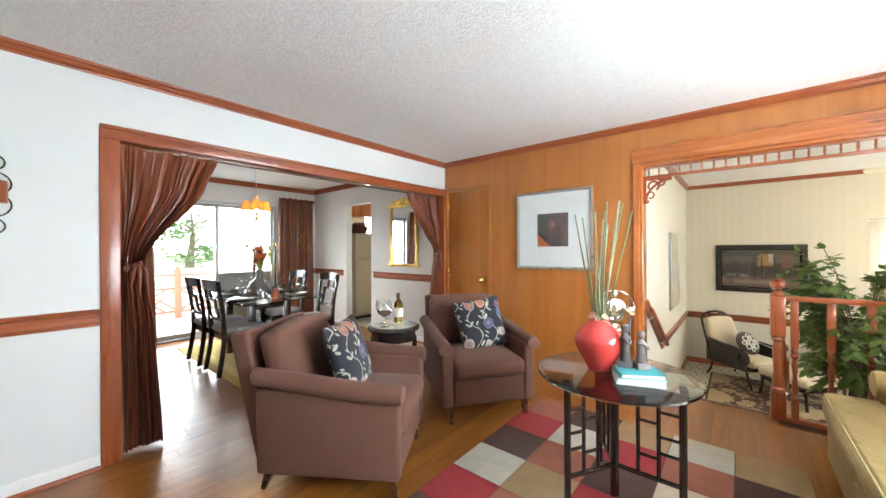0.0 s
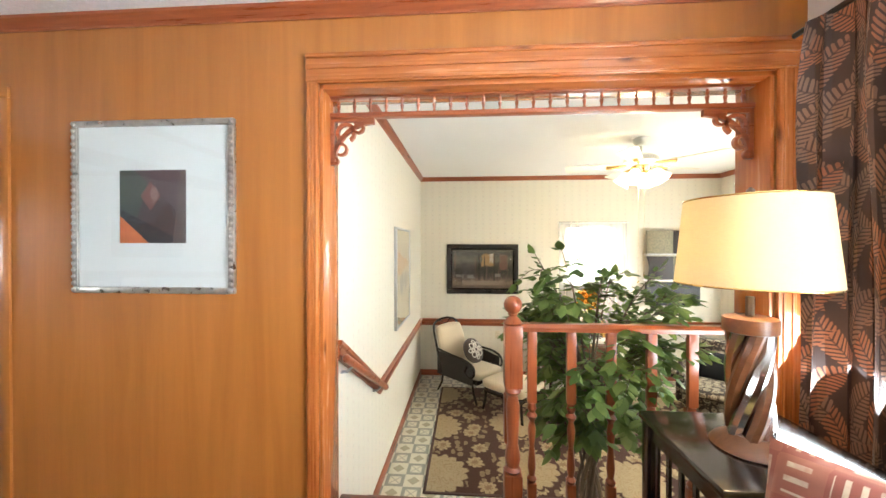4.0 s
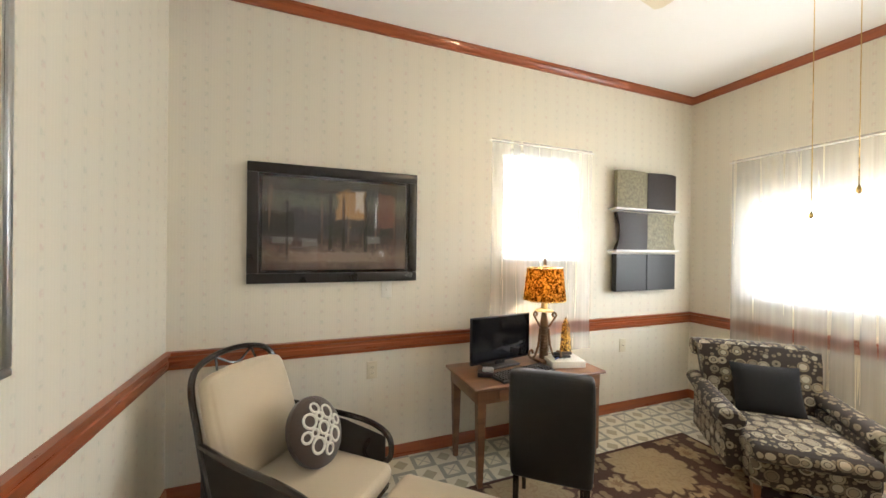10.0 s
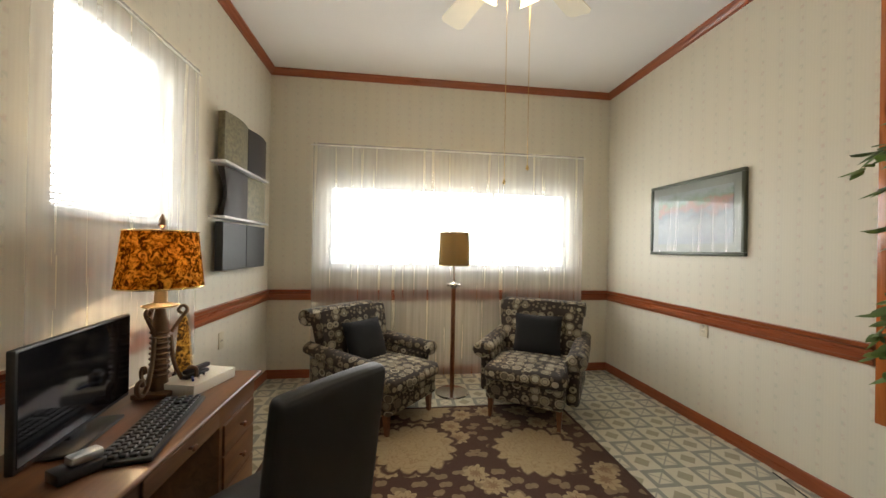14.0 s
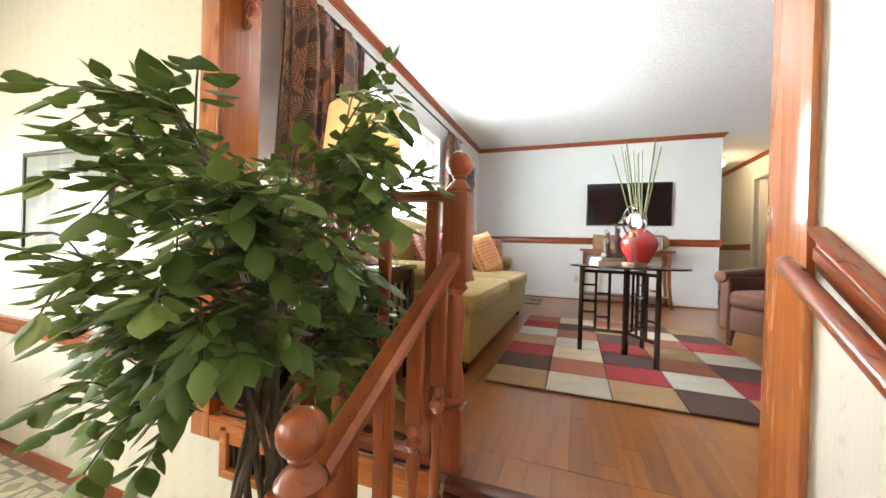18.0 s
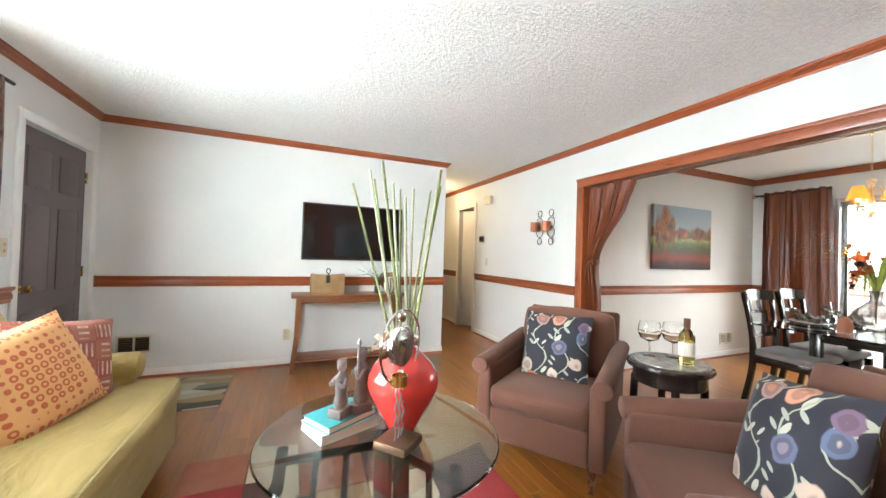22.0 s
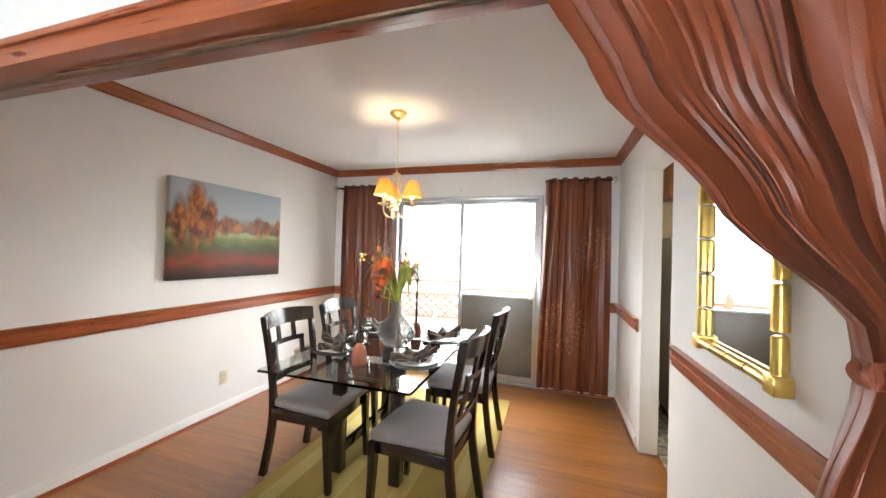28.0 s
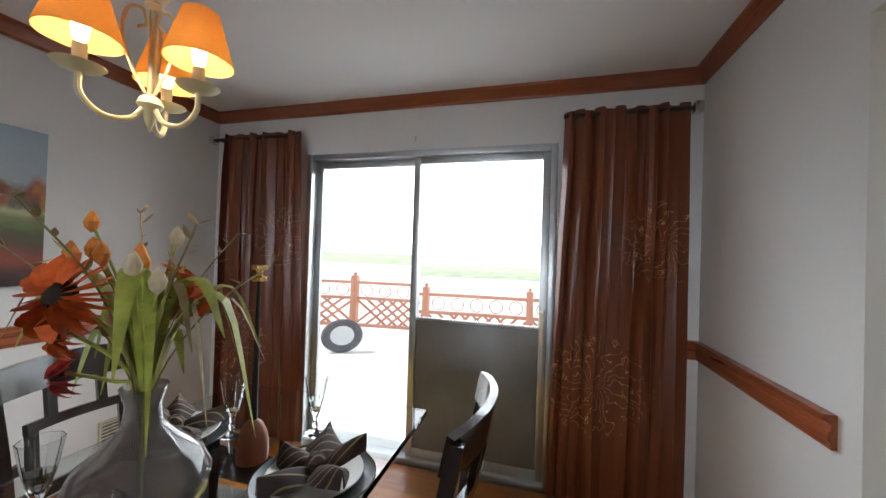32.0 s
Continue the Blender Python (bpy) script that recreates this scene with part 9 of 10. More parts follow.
# ficus tree
def ficus(m):
    t = thing("ficus_tree", m, "leafy artificial ficus tree with twisted trunks", "plant")
    rn = random.Random(11)
    tips = []
    for k in range(7):
        a0 = k * 0.9
        pts = []
        for i in range(13):
            z = 0.0 + 0.1 * i
            r = 0.046 + 0.02 * math.sin(i * 0.9 + 1.7 * k)
            turn = (0.5 if k % 2 else -0.5) * i
            pts.append(Vector((r * math.cos(a0 + turn), r * math.sin(a0 + turn), z)))
        bm = B()
        tube(bm, curve_pts(pts, 2), 0.009 + 0.002 * (k % 3), 7)
        part("trunk", bm, "bark", t)
        tips.append(pts[-1])
    for k in range(5):
        bm = B()
        a = rn.uniform(0, 6.28)
        tube(bm, curve_pts([Vector((0.05 * math.cos(a), 0.05 * math.sin(a), 0.2)), Vector((0.08 * math.cos(a + 1), 0.08 * math.sin(a + 1), 0.5)), Vector((0.05 * math.cos(a + 2), 0.05 * math.sin(a + 2), 0.8)), Vector((0.09 * math.cos(a + 3), 0.09 * math.sin(a + 3), 1.05))], 5), 0.007, 6)
        part("vine", bm, "bark", t)
    leaves = B()
    wood_ = B()
    def leaf(p, d, side, size):
        n = d.cross(side).normalized()
        mat = rn.randrange(3)
        prof = ((0.0, 0.0), (0.22, 0.25), (0.46, 0.33), (0.74, 0.22), (1.0, 0.0))
        curl = rn.uniform(0.0, 0.35)
        L, R_, mid_ = [], [], []
        for f, w in prof:
            c = p + d * size * f - Vector((0, 0, size * curl * f * f))
            mid_.append(leaves.verts.new(c))
            if w:
                L.append(leaves.verts.new(c + side * size * w + n * size * w * 0.3))
                R_.append(leaves.verts.new(c - side * size * w + n * size * w * 0.3))
        for S_, flip in ((L, False), (R_, True)):
            fs = [(mid_[0], mid_[1], S_[0])]
            fs += [(mid_[i], mid_[i + 1], S_[i], S_[i - 1]) for i in (1, 2)]
            fs += [(mid_[3], mid_[4], S_[2])]
            for q in fs:
                f = leaves.faces.new(q if flip else q[::-1])
                f.material_index = mat
    def spray(pts, first):
        """Leaves in two ranks along a twig."""
        for i in range(first, len(pts)):
            d = (pts[i] - pts[i - 1]).normalized()
            side = d.cross(Vector((0, 0, 1)))
            side = side.normalized() if side.length > 0.01 else Vector((1, 0, 0))
            for s_ in (-1, 1):
                if rn.random() < 0.2:
                    continue
                dd = (d * rn.uniform(0.35, 0.8) + side * s_ * rn.uniform(0.5, 1.0) + Vector((0, 0, rn.uniform(-0.4, 0.4)))).normalized()
                sd = dd.cross(Vector((rn.uniform(-0.5, 0.5), rn.uniform(-0.5, 0.5), 1))).normalized()
                leaf(pts[i] + dd * 0.008, dd, sd, rn.uniform(0.044, 0.07))
        d = (pts[-1] - pts[-2]).normalized()
        leaf(pts[-1], d, d.cross(Vector((0.1, 0.2, 1))).normalized(), 0.08)
    for k in range(46):
        a = 2.4 * k + rn.uniform(-0.5, 0.5)
        h = (k * 0.7549) % 1.0
        start = Vector((0.04 * math.cos(a), 0.04 * math.sin(a), 0.8 + 0.42 * h))
        L = (0.1 + 0.32 * math.sin(math.pi * (0.16 + 0.66 * h)) ** 0.8) * rn.uniform(0.7, 1.2)
        end = Vector((L * math.cos(a), L * math.sin(a), 0.9 + 0.92 * h + rn.uniform(-0.1, 0.12)))
        midp = start.lerp(end, 0.55) + Vector((0, 0, 0.07))
        pts = curve_pts([start, midp, end], 7)
        tube(wood_, pts, [0.006 - 0.0003 * i for i in range(len(pts))], 5)
        spray(pts, 4)
        for i in (5, 8, 11):
            for s_ in (-1, 1):
                b_a = a + s_ * rn.uniform(0.5, 1.1)
                ln = rn.uniform(0.1, 0.2)
                q0 = pts[i]
                q2 = q0 + Vector((ln * math.cos(b_a), ln * math.sin(b_a), rn.uniform(-0.1, 0.07)))
                q1 = q0.lerp(q2, 0.5) + Vector((0, 0, 0.03))
                tw = curve_pts([q0, q1, q2], 3)
                tube(wood_, tw, [0.0028 - 0.0002 * i_ for i_ in range(len(tw))], 4)
                spray(tw, 2)
    part("branch", wood_, "bark", t)
    o = part("foliage", leaves, ["leaf_a", "leaf_b", "leaf_c"], t, "dense glossy green leaves", 60)
    tagged(o, kind="stuff")
    return t


ficus(on(1.0, 3.78, 0, 0))


# dining room
def autumn_field(name):
    """An oil painting: red tree, green meadow, a line of woods, grey sky."""
    m, nt, nodes, links, b = shader(name)
    x, y, z = separate(nt)
    n = noise_tex(nt, coords(nt, (1, 1, 1.8)), 7.0, 6, 0.65)
    h = math_node(nt, "ADD", math_node(nt, "ADD", math_node(nt, "MULTIPLY", z, 1.0 / 0.76), 0.5), math_node(nt, "MULTIPLY", math_node(nt, "SUBTRACT", n, 0.5), 0.22))
    col = ramp(nt, h, [(0.0, (0.03, 0.018, 0.02)), (0.1, (0.09, 0.03, 0.018)), (0.19, (0.27, 0.05, 0.02)), (0.26, (0.12, 0.06, 0.022)), (0.33, (0.07, 0.085, 0.02)), (0.42, (0.2, 0.22, 0.06)), (0.49, (0.46, 0.46, 0.2)), (0.53, (0.1, 0.075, 0.03)), (0.6, (0.2, 0.11, 0.045)), (0.66, (0.4, 0.45, 0.47)), (1.0, (0.36, 0.43, 0.5))])
    tree = None
    for cx, cz, rx, rz in ((-0.33, 0.12, 0.1, 0.27), (-0.22, 0.08, 0.07, 0.2), (-0.46, 0.06, 0.07, 0.2), (-0.08, 0.05, 0.07, 0.09), (0.03, 0.04, 0.06, 0.06), (0.27, 0.06, 0.07, 0.1), (0.36, 0.05, 0.05, 0.07), (0.5, 0.06, 0.04, 0.1)):
        dx, dz = math_node(nt, "DIVIDE", math_node(nt, "SUBTRACT", x, cx), rx), math_node(nt, "DIVIDE", math_node(nt, "SUBTRACT", z, cz), rz)
        d = math_node(nt, "ADD", math_node(nt, "ADD", math_node(nt, "MULTIPLY", dx, dx), math_node(nt, "MULTIPLY", dz, dz)), math_node(nt, "MULTIPLY", n, 1.2))
        mk = ramp(nt, math_node(nt, "MULTIPLY", d, 0.5), [(0.5, 1.0), (0.95, 0.0)])
        tree = mk if tree is None else math_node(nt, "MAXIMUM", tree, mk)
    blobs = noise_tex(nt, coords(nt, (1, 1, 0.6)), 16, 5)
    leaf = ramp(nt, blobs, [(0.35, (0.05, 0.02, 0.01)), (0.5, (0.26, 0.07, 0.016)), (0.65, (0.5, 0.2, 0.035))])
    col = mixed(nt, tree, col, leaf)
    links.new(col, b.inputs["Base Color"])
    set_in(b, Roughness=0.5)
    bump(nt, b, blobs, 0.25, 0.0015)
    return m


def stripes(name, ground, line, scale):
    m, nt, nodes, links, b = shader(name)
    wv = nodes.new("ShaderNodeTexWave")
    wv.inputs["Scale"].default_value, wv.inputs["Distortion"].default_value = scale, 0.6
    links.new(coords(nt), wv.inputs["Vector"])
    n = noise_tex(nt, coords(nt), 60, 3)
    col = mixed(nt, ramp(nt, wv.outputs["Fac"], [(0.9, 0.0), (0.95, 1.0)]), mixed(nt, n, ground, tuple(c * 2.2 for c in ground)), line)
    links.new(col, b.inputs["Base Color"])
    set_in(b, Roughness=0.75, Sheen_Weight=0.0)
    bump(nt, b, n, 0.3, 0.001)
    return m


M["autumn_field"] = autumn_field("autumn_field")
M["napkin_cloth"] = stripes("napkin_cloth", (0.02, 0.009, 0.008), (0.2, 0.15, 0.07), 13.0)
M["terracotta"] = plain("terracotta", (0.36, 0.12, 0.06), 0.5, vary=0.15, scale=20)
M["gold_rug"] = plain("gold_rug", (0.4, 0.29, 0.07), 0.95, vary=0.1, scale=3, fine=300, relief=0.7)
M["gold_rug_pale"] = plain("gold_rug_pale", (0.48, 0.38, 0.12), 0.95, vary=0.1, scale=3, fine=300, relief=0.7)
M["porcelain"] = plain("porcelain", (0.75, 0.72, 0.66), 0.15, vary=0.03, relief=0)
M["charger"] = plain("charger", (0.05, 0.05, 0.05), 0.2, vary=0.1, relief=0.05)
M["cream_metal"] = plain("cream_metal", (0.72, 0.62, 0.36), 0.4, vary=0.1, relief=0.1)
M["orange_petal"] = plain("orange_petal", (0.8, 0.15, 0.022), 0.6, vary=0.3, scale=50)
M["red_petal"] = plain("red_petal", (0.38, 0.02, 0.02), 0.6, vary=0.3, scale=50)
M["bud_orange"] = plain("bud_orange", (0.75, 0.27, 0.04), 0.6, vary=0.3, scale=50)
M["cream_petal"] = plain("cream_petal", (0.7, 0.6, 0.4), 0.6, vary=0.2, scale=50)
M["lime_leaf"] = plain("lime_leaf", (0.42, 0.47, 0.08), 0.5, vary=0.35, scale=25)
M["straw"] = plain("straw", (0.3, 0.24, 0.11), 0.7, vary=0.3, scale=40)
M["flower_centre"] = plain("flower_centre", (0.03, 0.02, 0.012), 0.9, vary=0.3, scale=80, relief=0.8)
M["orange_shade"] = lamp_cloth("orange_shade", (0.92, 0.6, 0.23), 0.7)
M["fridge"] = plain("fridge_almond", (0.6, 0.53, 0.4), 0.35, vary=0.03)
M["basket"] = fabric("basket_weave", (0.12, 0.03, 0.018), 0.6, 200, 0.3, 0.0, 1.0)

# rug
rg = thing("area_rug", at(-4.25, 1.7, 0), "gold yellow wool rug under the dining table", "rug")
bm = B()
box(bm, -1.15, 1.15, -0.635, 0.635, 0.0005, 0.009, 0.003)
part("rug_field", bm, "gold_rug", rg)
for k, yy in enumerate((-0.5, -0.18, 0.18, 0.5)):
    bm = B()
    box(bm, -1.1, 1.1, yy - 0.05, yy + 0.05, 0.009, 0.0105)
    part("woven_band", bm, "gold_rug_pale", rg, "paler woven band")

# glass table
GT = at(-4.26, 1.625, 0)
gt = thing("dining_table", GT, "rectangular glass dining table on black wooden legs", "table")
bm = B()
vs = box(bm, -0.77, 0.77, -0.455, 0.455, 0.733, 0.745)
es = [e for e in bm.edges if abs(e.verts[0].co.z - e.verts[1].co.z) > 0.005]
bmesh.ops.bevel(bm, geom=es, offset=0.02, segments=4, affect="EDGES", profile=0.5)
es = [e for e in bm.edges if all(v.co.z > 0.744 for v in e.verts)]
bmesh.ops.bevel(bm, geom=es, offset=0.007, segments=1, affect="EDGES")
part("tabletop", bm, "table_glass", gt, "clear bevelled glass top", 20)
for sx in (-1, 1):
    for sy in (-1, 1):
        bm = B()
        box(bm, sx * 0.34 - 0.035, sx * 0.34 + 0.035, sy * 0.2 - 0.035, sy * 0.2 + 0.035, 0.012, 0.71, 0.004)
        part("leg", bm, "black_wood", gt)
        bm = B()
        cyl(bm, (sx * 0.34, sy * 0.2, 0.71), (sx * 0.34, sy * 0.2, 0.7325), 0.025, seg=16)
        part("pad", bm, "aluminium", gt, "round metal pad")
    bm = B()
    box(bm, sx * 0.34 - 0.02, sx * 0.34 + 0.02, -0.165, 0.165, 0.62, 0.7, 0.003)
    part("stretcher", bm, "black_wood", gt)
for sy in (-1, 1):
    bm = B()
    box(bm, -0.305, 0.305, sy * 0.2 - 0.015, sy * 0.2 + 0.015, 0.1, 0.16, 0.003)
    part("stretcher", bm, "black_wood", gt)


def dining_chair(m):
    """Faces +y; seat centred on the origin."""
    c = thing("dining_chair", m, "black lacquered dining chair with a lattice back and grey seat", "chair", "chairs round the dining table")
    bm = B()
    soft_box(bm, -0.215, 0.215, -0.2, 0.225, 0.435, 0.49, 0.022, 0.008)
    for v in bm.verts:
        v.co.x *= 1 + 0.18 * (v.co.y) / 0.4
    part("seat", bm, "grey_seat", c, "grey upholstered seat")
    for s in (-1, 1):
        bm = B()
        pts = curve_pts([(s * 0.2, -0.255, 0.012), (s * 0.19, -0.215, 0.25), (s * 0.19, -0.2, 0.44), (s * 0.2, -0.22, 0.7), (s * 0.215, -0.27, 0.98)], 4)
        rings = []
        for p in pts:
            w = 0.017 + 0.004 * (p.z < 0.5)
            rings.append([bm.verts.new(p + Vector(o)) for o in ((-0.015, -w, 0), (0.015, -w, 0), (0.015, w, 0), (-0.015, w, 0))])
        skin(bm, rings)
        part("back_post", bm, "black_wood", c)
        bm = B()
        rings = []
        for z, w, y in ((0.012, 0.015, 0.225), (0.25, 0.018, 0.21), (0.43, 0.022, 0.205)):
            rings.append([bm.verts.new(Vector((s * 0.215, y, z)) + Vector(o)) for o in ((-w, -w, 0), (w, -w, 0), (w, w, 0), (-w, w, 0))])
        skin(bm, rings)
        part("leg", bm, "black_wood", c)
        bm = B()
        box(bm, s * 0.205 - 0.01, s * 0.205 + 0.01, -0.19, 0.19, 0.37, 0.434, 0.003)
        part("apron", bm, "black_wood", c)
    bm = B()
    sheet(bm, lambda u, v: Vector((-0.2 + 0.4 * u, 0.2 + 0.02 * math.sin(math.pi * u), 0.37 + 0.064 * v)), 8, 1, 0.02)
    part("apron", bm, "black_wood", c)
    bm = B()
    box(bm, -0.19, 0.19, -0.205, -0.185, 0.37, 0.434, 0.003)
    part("apron", bm, "black_wood", c)

    def bar(name, u0, u1, z0, z1, th=0.018):
        bm = B()
        def f(u, v):
            z = z0 + (z1 - z0) * v
            a = u0 + (u1 - u0) * u
            y = -0.215 - max(0, z - 0.62) ** 1.3 * 0.21 - 0.055 * (1 - (a / 0.215) ** 2) * min(1, max(0, (z - 0.5) / 0.2))
            return Vector((a, y, z + (0.012 * (1 - (a / 0.215) ** 2) if name == "top_rail" and v > 0.5 else 0)))
        sheet(bm, f, max(2, int(abs(u1 - u0) / 0.04)), 2, th)
        part(name, bm, "black_wood", c)
    bar("top_rail", -0.225, 0.225, 0.9, 0.99, 0.022)
    bar("lower_rail", -0.2, 0.2, 0.575, 0.61)
    bar("lattice_bar", -0.14, 0.14, 0.78, 0.81)
    for u in (-0.125, 0.125):
        bar("lattice_bar", u - 0.013, u + 0.013, 0.61, 0.78)
    for u in (-0.07, 0.07):
        bar("lattice_bar", u - 0.013, u + 0.013, 0.81, 0.9)
    for u in (-1, 1):
        bar("lattice_bar", min(u * 0.138, u * 0.2), max(u * 0.138, u * 0.2), 0.68, 0.71)
    return c


dc = dining_chair(at(-3.92, 1.28, 0.0, 0))
copy_thing(dc, at(-4.5, 1.27, 0.0, 0))
copy_thing(dc, at(-3.8, 2.06, 0.0, 176))
copy_thing(dc, at(-4.6, 2.07, 0.0, 180))

# place settings
ZG = 0.7465
def setting(x, y, deg):
    p = thing("plate", at(x, y, ZG, deg), "white plate on a dark charger plate", "plate", "place settings")
    bm = B()
    lathe(bm, [(0.08, 0), (0.145, 0.004), (0.165, 0.012), (0.162, 0.015), (0.14, 0.008), (0, 0.006)], 32)
    part("charger", bm, "charger", p, "dark round charger")
    bm = B()
    lathe(bm, [(0.07, 0.008), (0.1, 0.014), (0.13, 0.023), (0.128, 0.026), (0.095, 0.018), (0, 0.015)], 32)
    part("dish", bm, "porcelain", p)
    nk = thing("napkin", at(x, y, ZG + 0.024, deg + 20), "dark striped napkin folded into a bow", "napkin", "place settings")
    for k, (a, ln, lift) in enumerate(((8, 0.14, 0.05), (62, 0.12, 0.09), (150, 0.15, 0.035), (208, 0.13, 0.012), (285, 0.14, 0.02))):
        bm = B()
        ca, sa = math.cos(radians(a)), math.sin(radians(a))
        def f(u, v):
            r = 0.015 + ln * u
            w = 0.052 * math.sin(math.pi * min(1, u * 0.86 + 0.1)) * (2 * v - 1)
            z = 0.012 + lift * u * (1.2 - 0.5 * u) + 0.018 * math.cos((2 * v - 1) * 2.6) * (0.4 + u)
            return Vector((r * ca - w * sa, r * sa + w * ca, max(0.002, z)))
        sheet(bm, f, 8, 8, 0.003)
        part("fold", bm, "napkin_cloth", nk)
    bm = B()
    lathe(bm, [(0.02, 0), (0.027, 0.012), (0.026, 0.03), (0.014, 0.045)], 14)
    part("knot", bm, "napkin_cloth", nk)


for x, y, dg in ((-3.92, 1.94, 0), (-4.51, 1.92, 30), (-3.97, 1.36, 180), (-4.55, 1.36, 200)):
    setting(x, y, dg)


def goblet(m, h=0.19):
    g = thing("goblet", m, "clear cut crystal goblet with a flared bowl", "glass", "goblets on the dining table")
    bm = B()
    lathe(bm, [(0.034, 0), (0.034, 0.003), (0.012, 0.008), (0.006, 0.02), (0.011, 0.03), (0.006, 0.042), (0.009, 0.06)], 16)
    part("stem", bm, "glass", g)
    bm = B()
    lathe(bm, [(0.009, 0.06), (0.018, 0.08), (0.028, 0.12), (0.04, h), (0.0375, h), (0.0255, 0.12), (0.015, 0.084), (0.002, 0.075)], 10)
    part("bowl", bm, "glass", g, "", 5)


for x, y in ((-3.86, 1.515), (-4.18, 1.45), (-4.08, 1.79), (-4.62, 1.52), (-4.72, 1.77)):
    goblet(at(x, y, ZG, x * 50))


def candle_stick(m, h):
    c = thing("candle_holder", m, "thin rod candle holder with a brass cup on a terracotta base", "candle holder", "candle holders on the dining table")
    bm = B()
    lathe(bm, [(0.042, 0), (0.044, 0.02), (0.043, 0.05), (0.037, 0.08), (0.026, 0.105), (0.012, 0.118), (0.004, 0.121)], 24)
    part("base", bm, "terracotta", c, "smooth terracotta egg shaped base")
    bm = B()
    cyl(bm, (0, 0, 0.118), (0, 0, h - 0.05), 0.01, 0.0055, seg=12)
    part("rod", bm, "iron", c)
    bm = B()
    lathe(bm, [(0.006, h - 0.05), (0.02, h - 0.046), (0.021, h - 0.036), (0.009, h - 0.03), (0.009, h - 0.016), (0.022, h - 0.012), (0.022, h), (0.018, h), (0.018, h - 0.008), (0, h - 0.008)], 18)
    part("cup", bm, "brass", c, "small brass candle cup")


candle_stick(at(-3.79, 1.63, ZG), 0.645)
candle_stick(at(-4.53, 1.69, ZG), 0.575)

# vase of flowers
vz = thing("flower_vase", at(-4.25, 1.65, ZG), "smoked glass bulb vase with orange artificial flowers", "vase")
bm = B()
lathe(bm, [(0.05, 0), (0.09, 0.012), (0.128, 0.06), (0.135, 0.1), (0.115, 0.15), (0.07, 0.19), (0.038, 0.225), (0.033, 0.27), (0.045, 0.31), (0.042, 0.31), (0.03, 0.27), (0.034, 0.225), (0.066, 0.187), (0.11, 0.148), (0.13, 0.1), (0.123, 0.062), (0.086, 0.017), (0, 0.012)], 32)
part("body", bm, "smoke_glass", vz, "smoky glass bulb")


def blade(bm, pts, w, droop=0.0):
    """A leaf along a line, folded at its rib."""
    n = len(pts)
    rows = []
    for i, p in enumerate(pts):
        p = Vector(p)
        d = (Vector(pts[min(i + 1, n - 1)]) - Vector(pts[max(i - 1, 0)])).normalized()
        s = d.cross(Vector((0, 0, 1)))
        s = s.normalized() if s.length > 0.05 else Vector((1, 0, 0))
        k = w * math.sin(math.pi * (0.08 + 0.9 * i / (n - 1)))
        rows.append([bm.verts.new(p - s * k + Vector((0, 0, -k * 0.3))), bm.verts.new(p), bm.verts.new(p + s * k + Vector((0, 0, -k * 0.3)))])
    for a, b_ in zip(rows, rows[1:]):
        for i in (0, 1):
            bm.faces.new((a[i], a[i + 1], b_[i + 1], b_[i]))


rnd = random.Random(5)
def stem_to(p, bend=0.0):
    p = Vector(p)
    return curve_pts([(0.01 * p.x, 0.01 * p.y, 0.04), (0.06 * p.x, 0.06 * p.y, 0.29), (p.x * 0.45, p.y * 0.45, 0.29 + (p.z - 0.29) * 0.6), p], 5)


def daisy(p, face, r, n, mat, name, centre):
    d = Vector(face).normalized()
    u = d.orthogonal().normalized()
    w = d.cross(u)
    fl = B()
    for ringk in range(2):
        for k in range(n):
            a = 2 * math.pi * (k + 0.5 * ringk) / n
            e = u * math.cos(a) + w * math.sin(a)
            blade(fl, [Vector(p) + e * (r * t) + d * (0.012 * (1 - ringk) + 0.03 * t * (1 - t) - 0.02 * t * t) for t in (0.15, 0.35, 0.6, 0.85, 1.0)], r * 0.2)
    f = part(name, fl, mat, vz)
    if centre:
        cb = B()
        lathe(cb, [(r * 0.34, 0), (r * 0.32, 0.012), (r * 0.2, 0.02), (0, 0.022)], 14)
        bmesh.ops.transform(cb, matrix=Matrix.Translation(p) @ d.to_track_quat("Z", "Y").to_matrix().to_4x4(), verts=cb.verts)
        part("flower_centre", cb, "flower_centre", f, "dark seed head")


for p in ((0.11, -0.055, 0.52), (0.09, -0.09, 0.44), (0.08, -0.11, 0.35), (-0.05, -0.05, 0.54), (-0.04, 0.05, 0.58), (0.02, 0.1, 0.58)):
    bm = B()
    tube(bm, stem_to(p), 0.004, 6)
    part("stem", bm, "lime_leaf", vz)
daisy((0.12, -0.055, 0.52), (1, 0.3, 0.25), 0.092, 16, "orange_petal", "sunflower", True)
daisy((0.1, -0.09, 0.43), (1, -0.2, 0.0), 0.05, 10, "orange_petal", "sunflower", True)
daisy((0.09, -0.1, 0.345), (1, -0.3, -0.1), 0.045, 9, "red_petal", "red_bloom", True)
daisy((-0.07, 0.03, 0.53), (-0.7, 0.4, 0.5), 0.08, 12, "orange_petal", "sunflower", True)
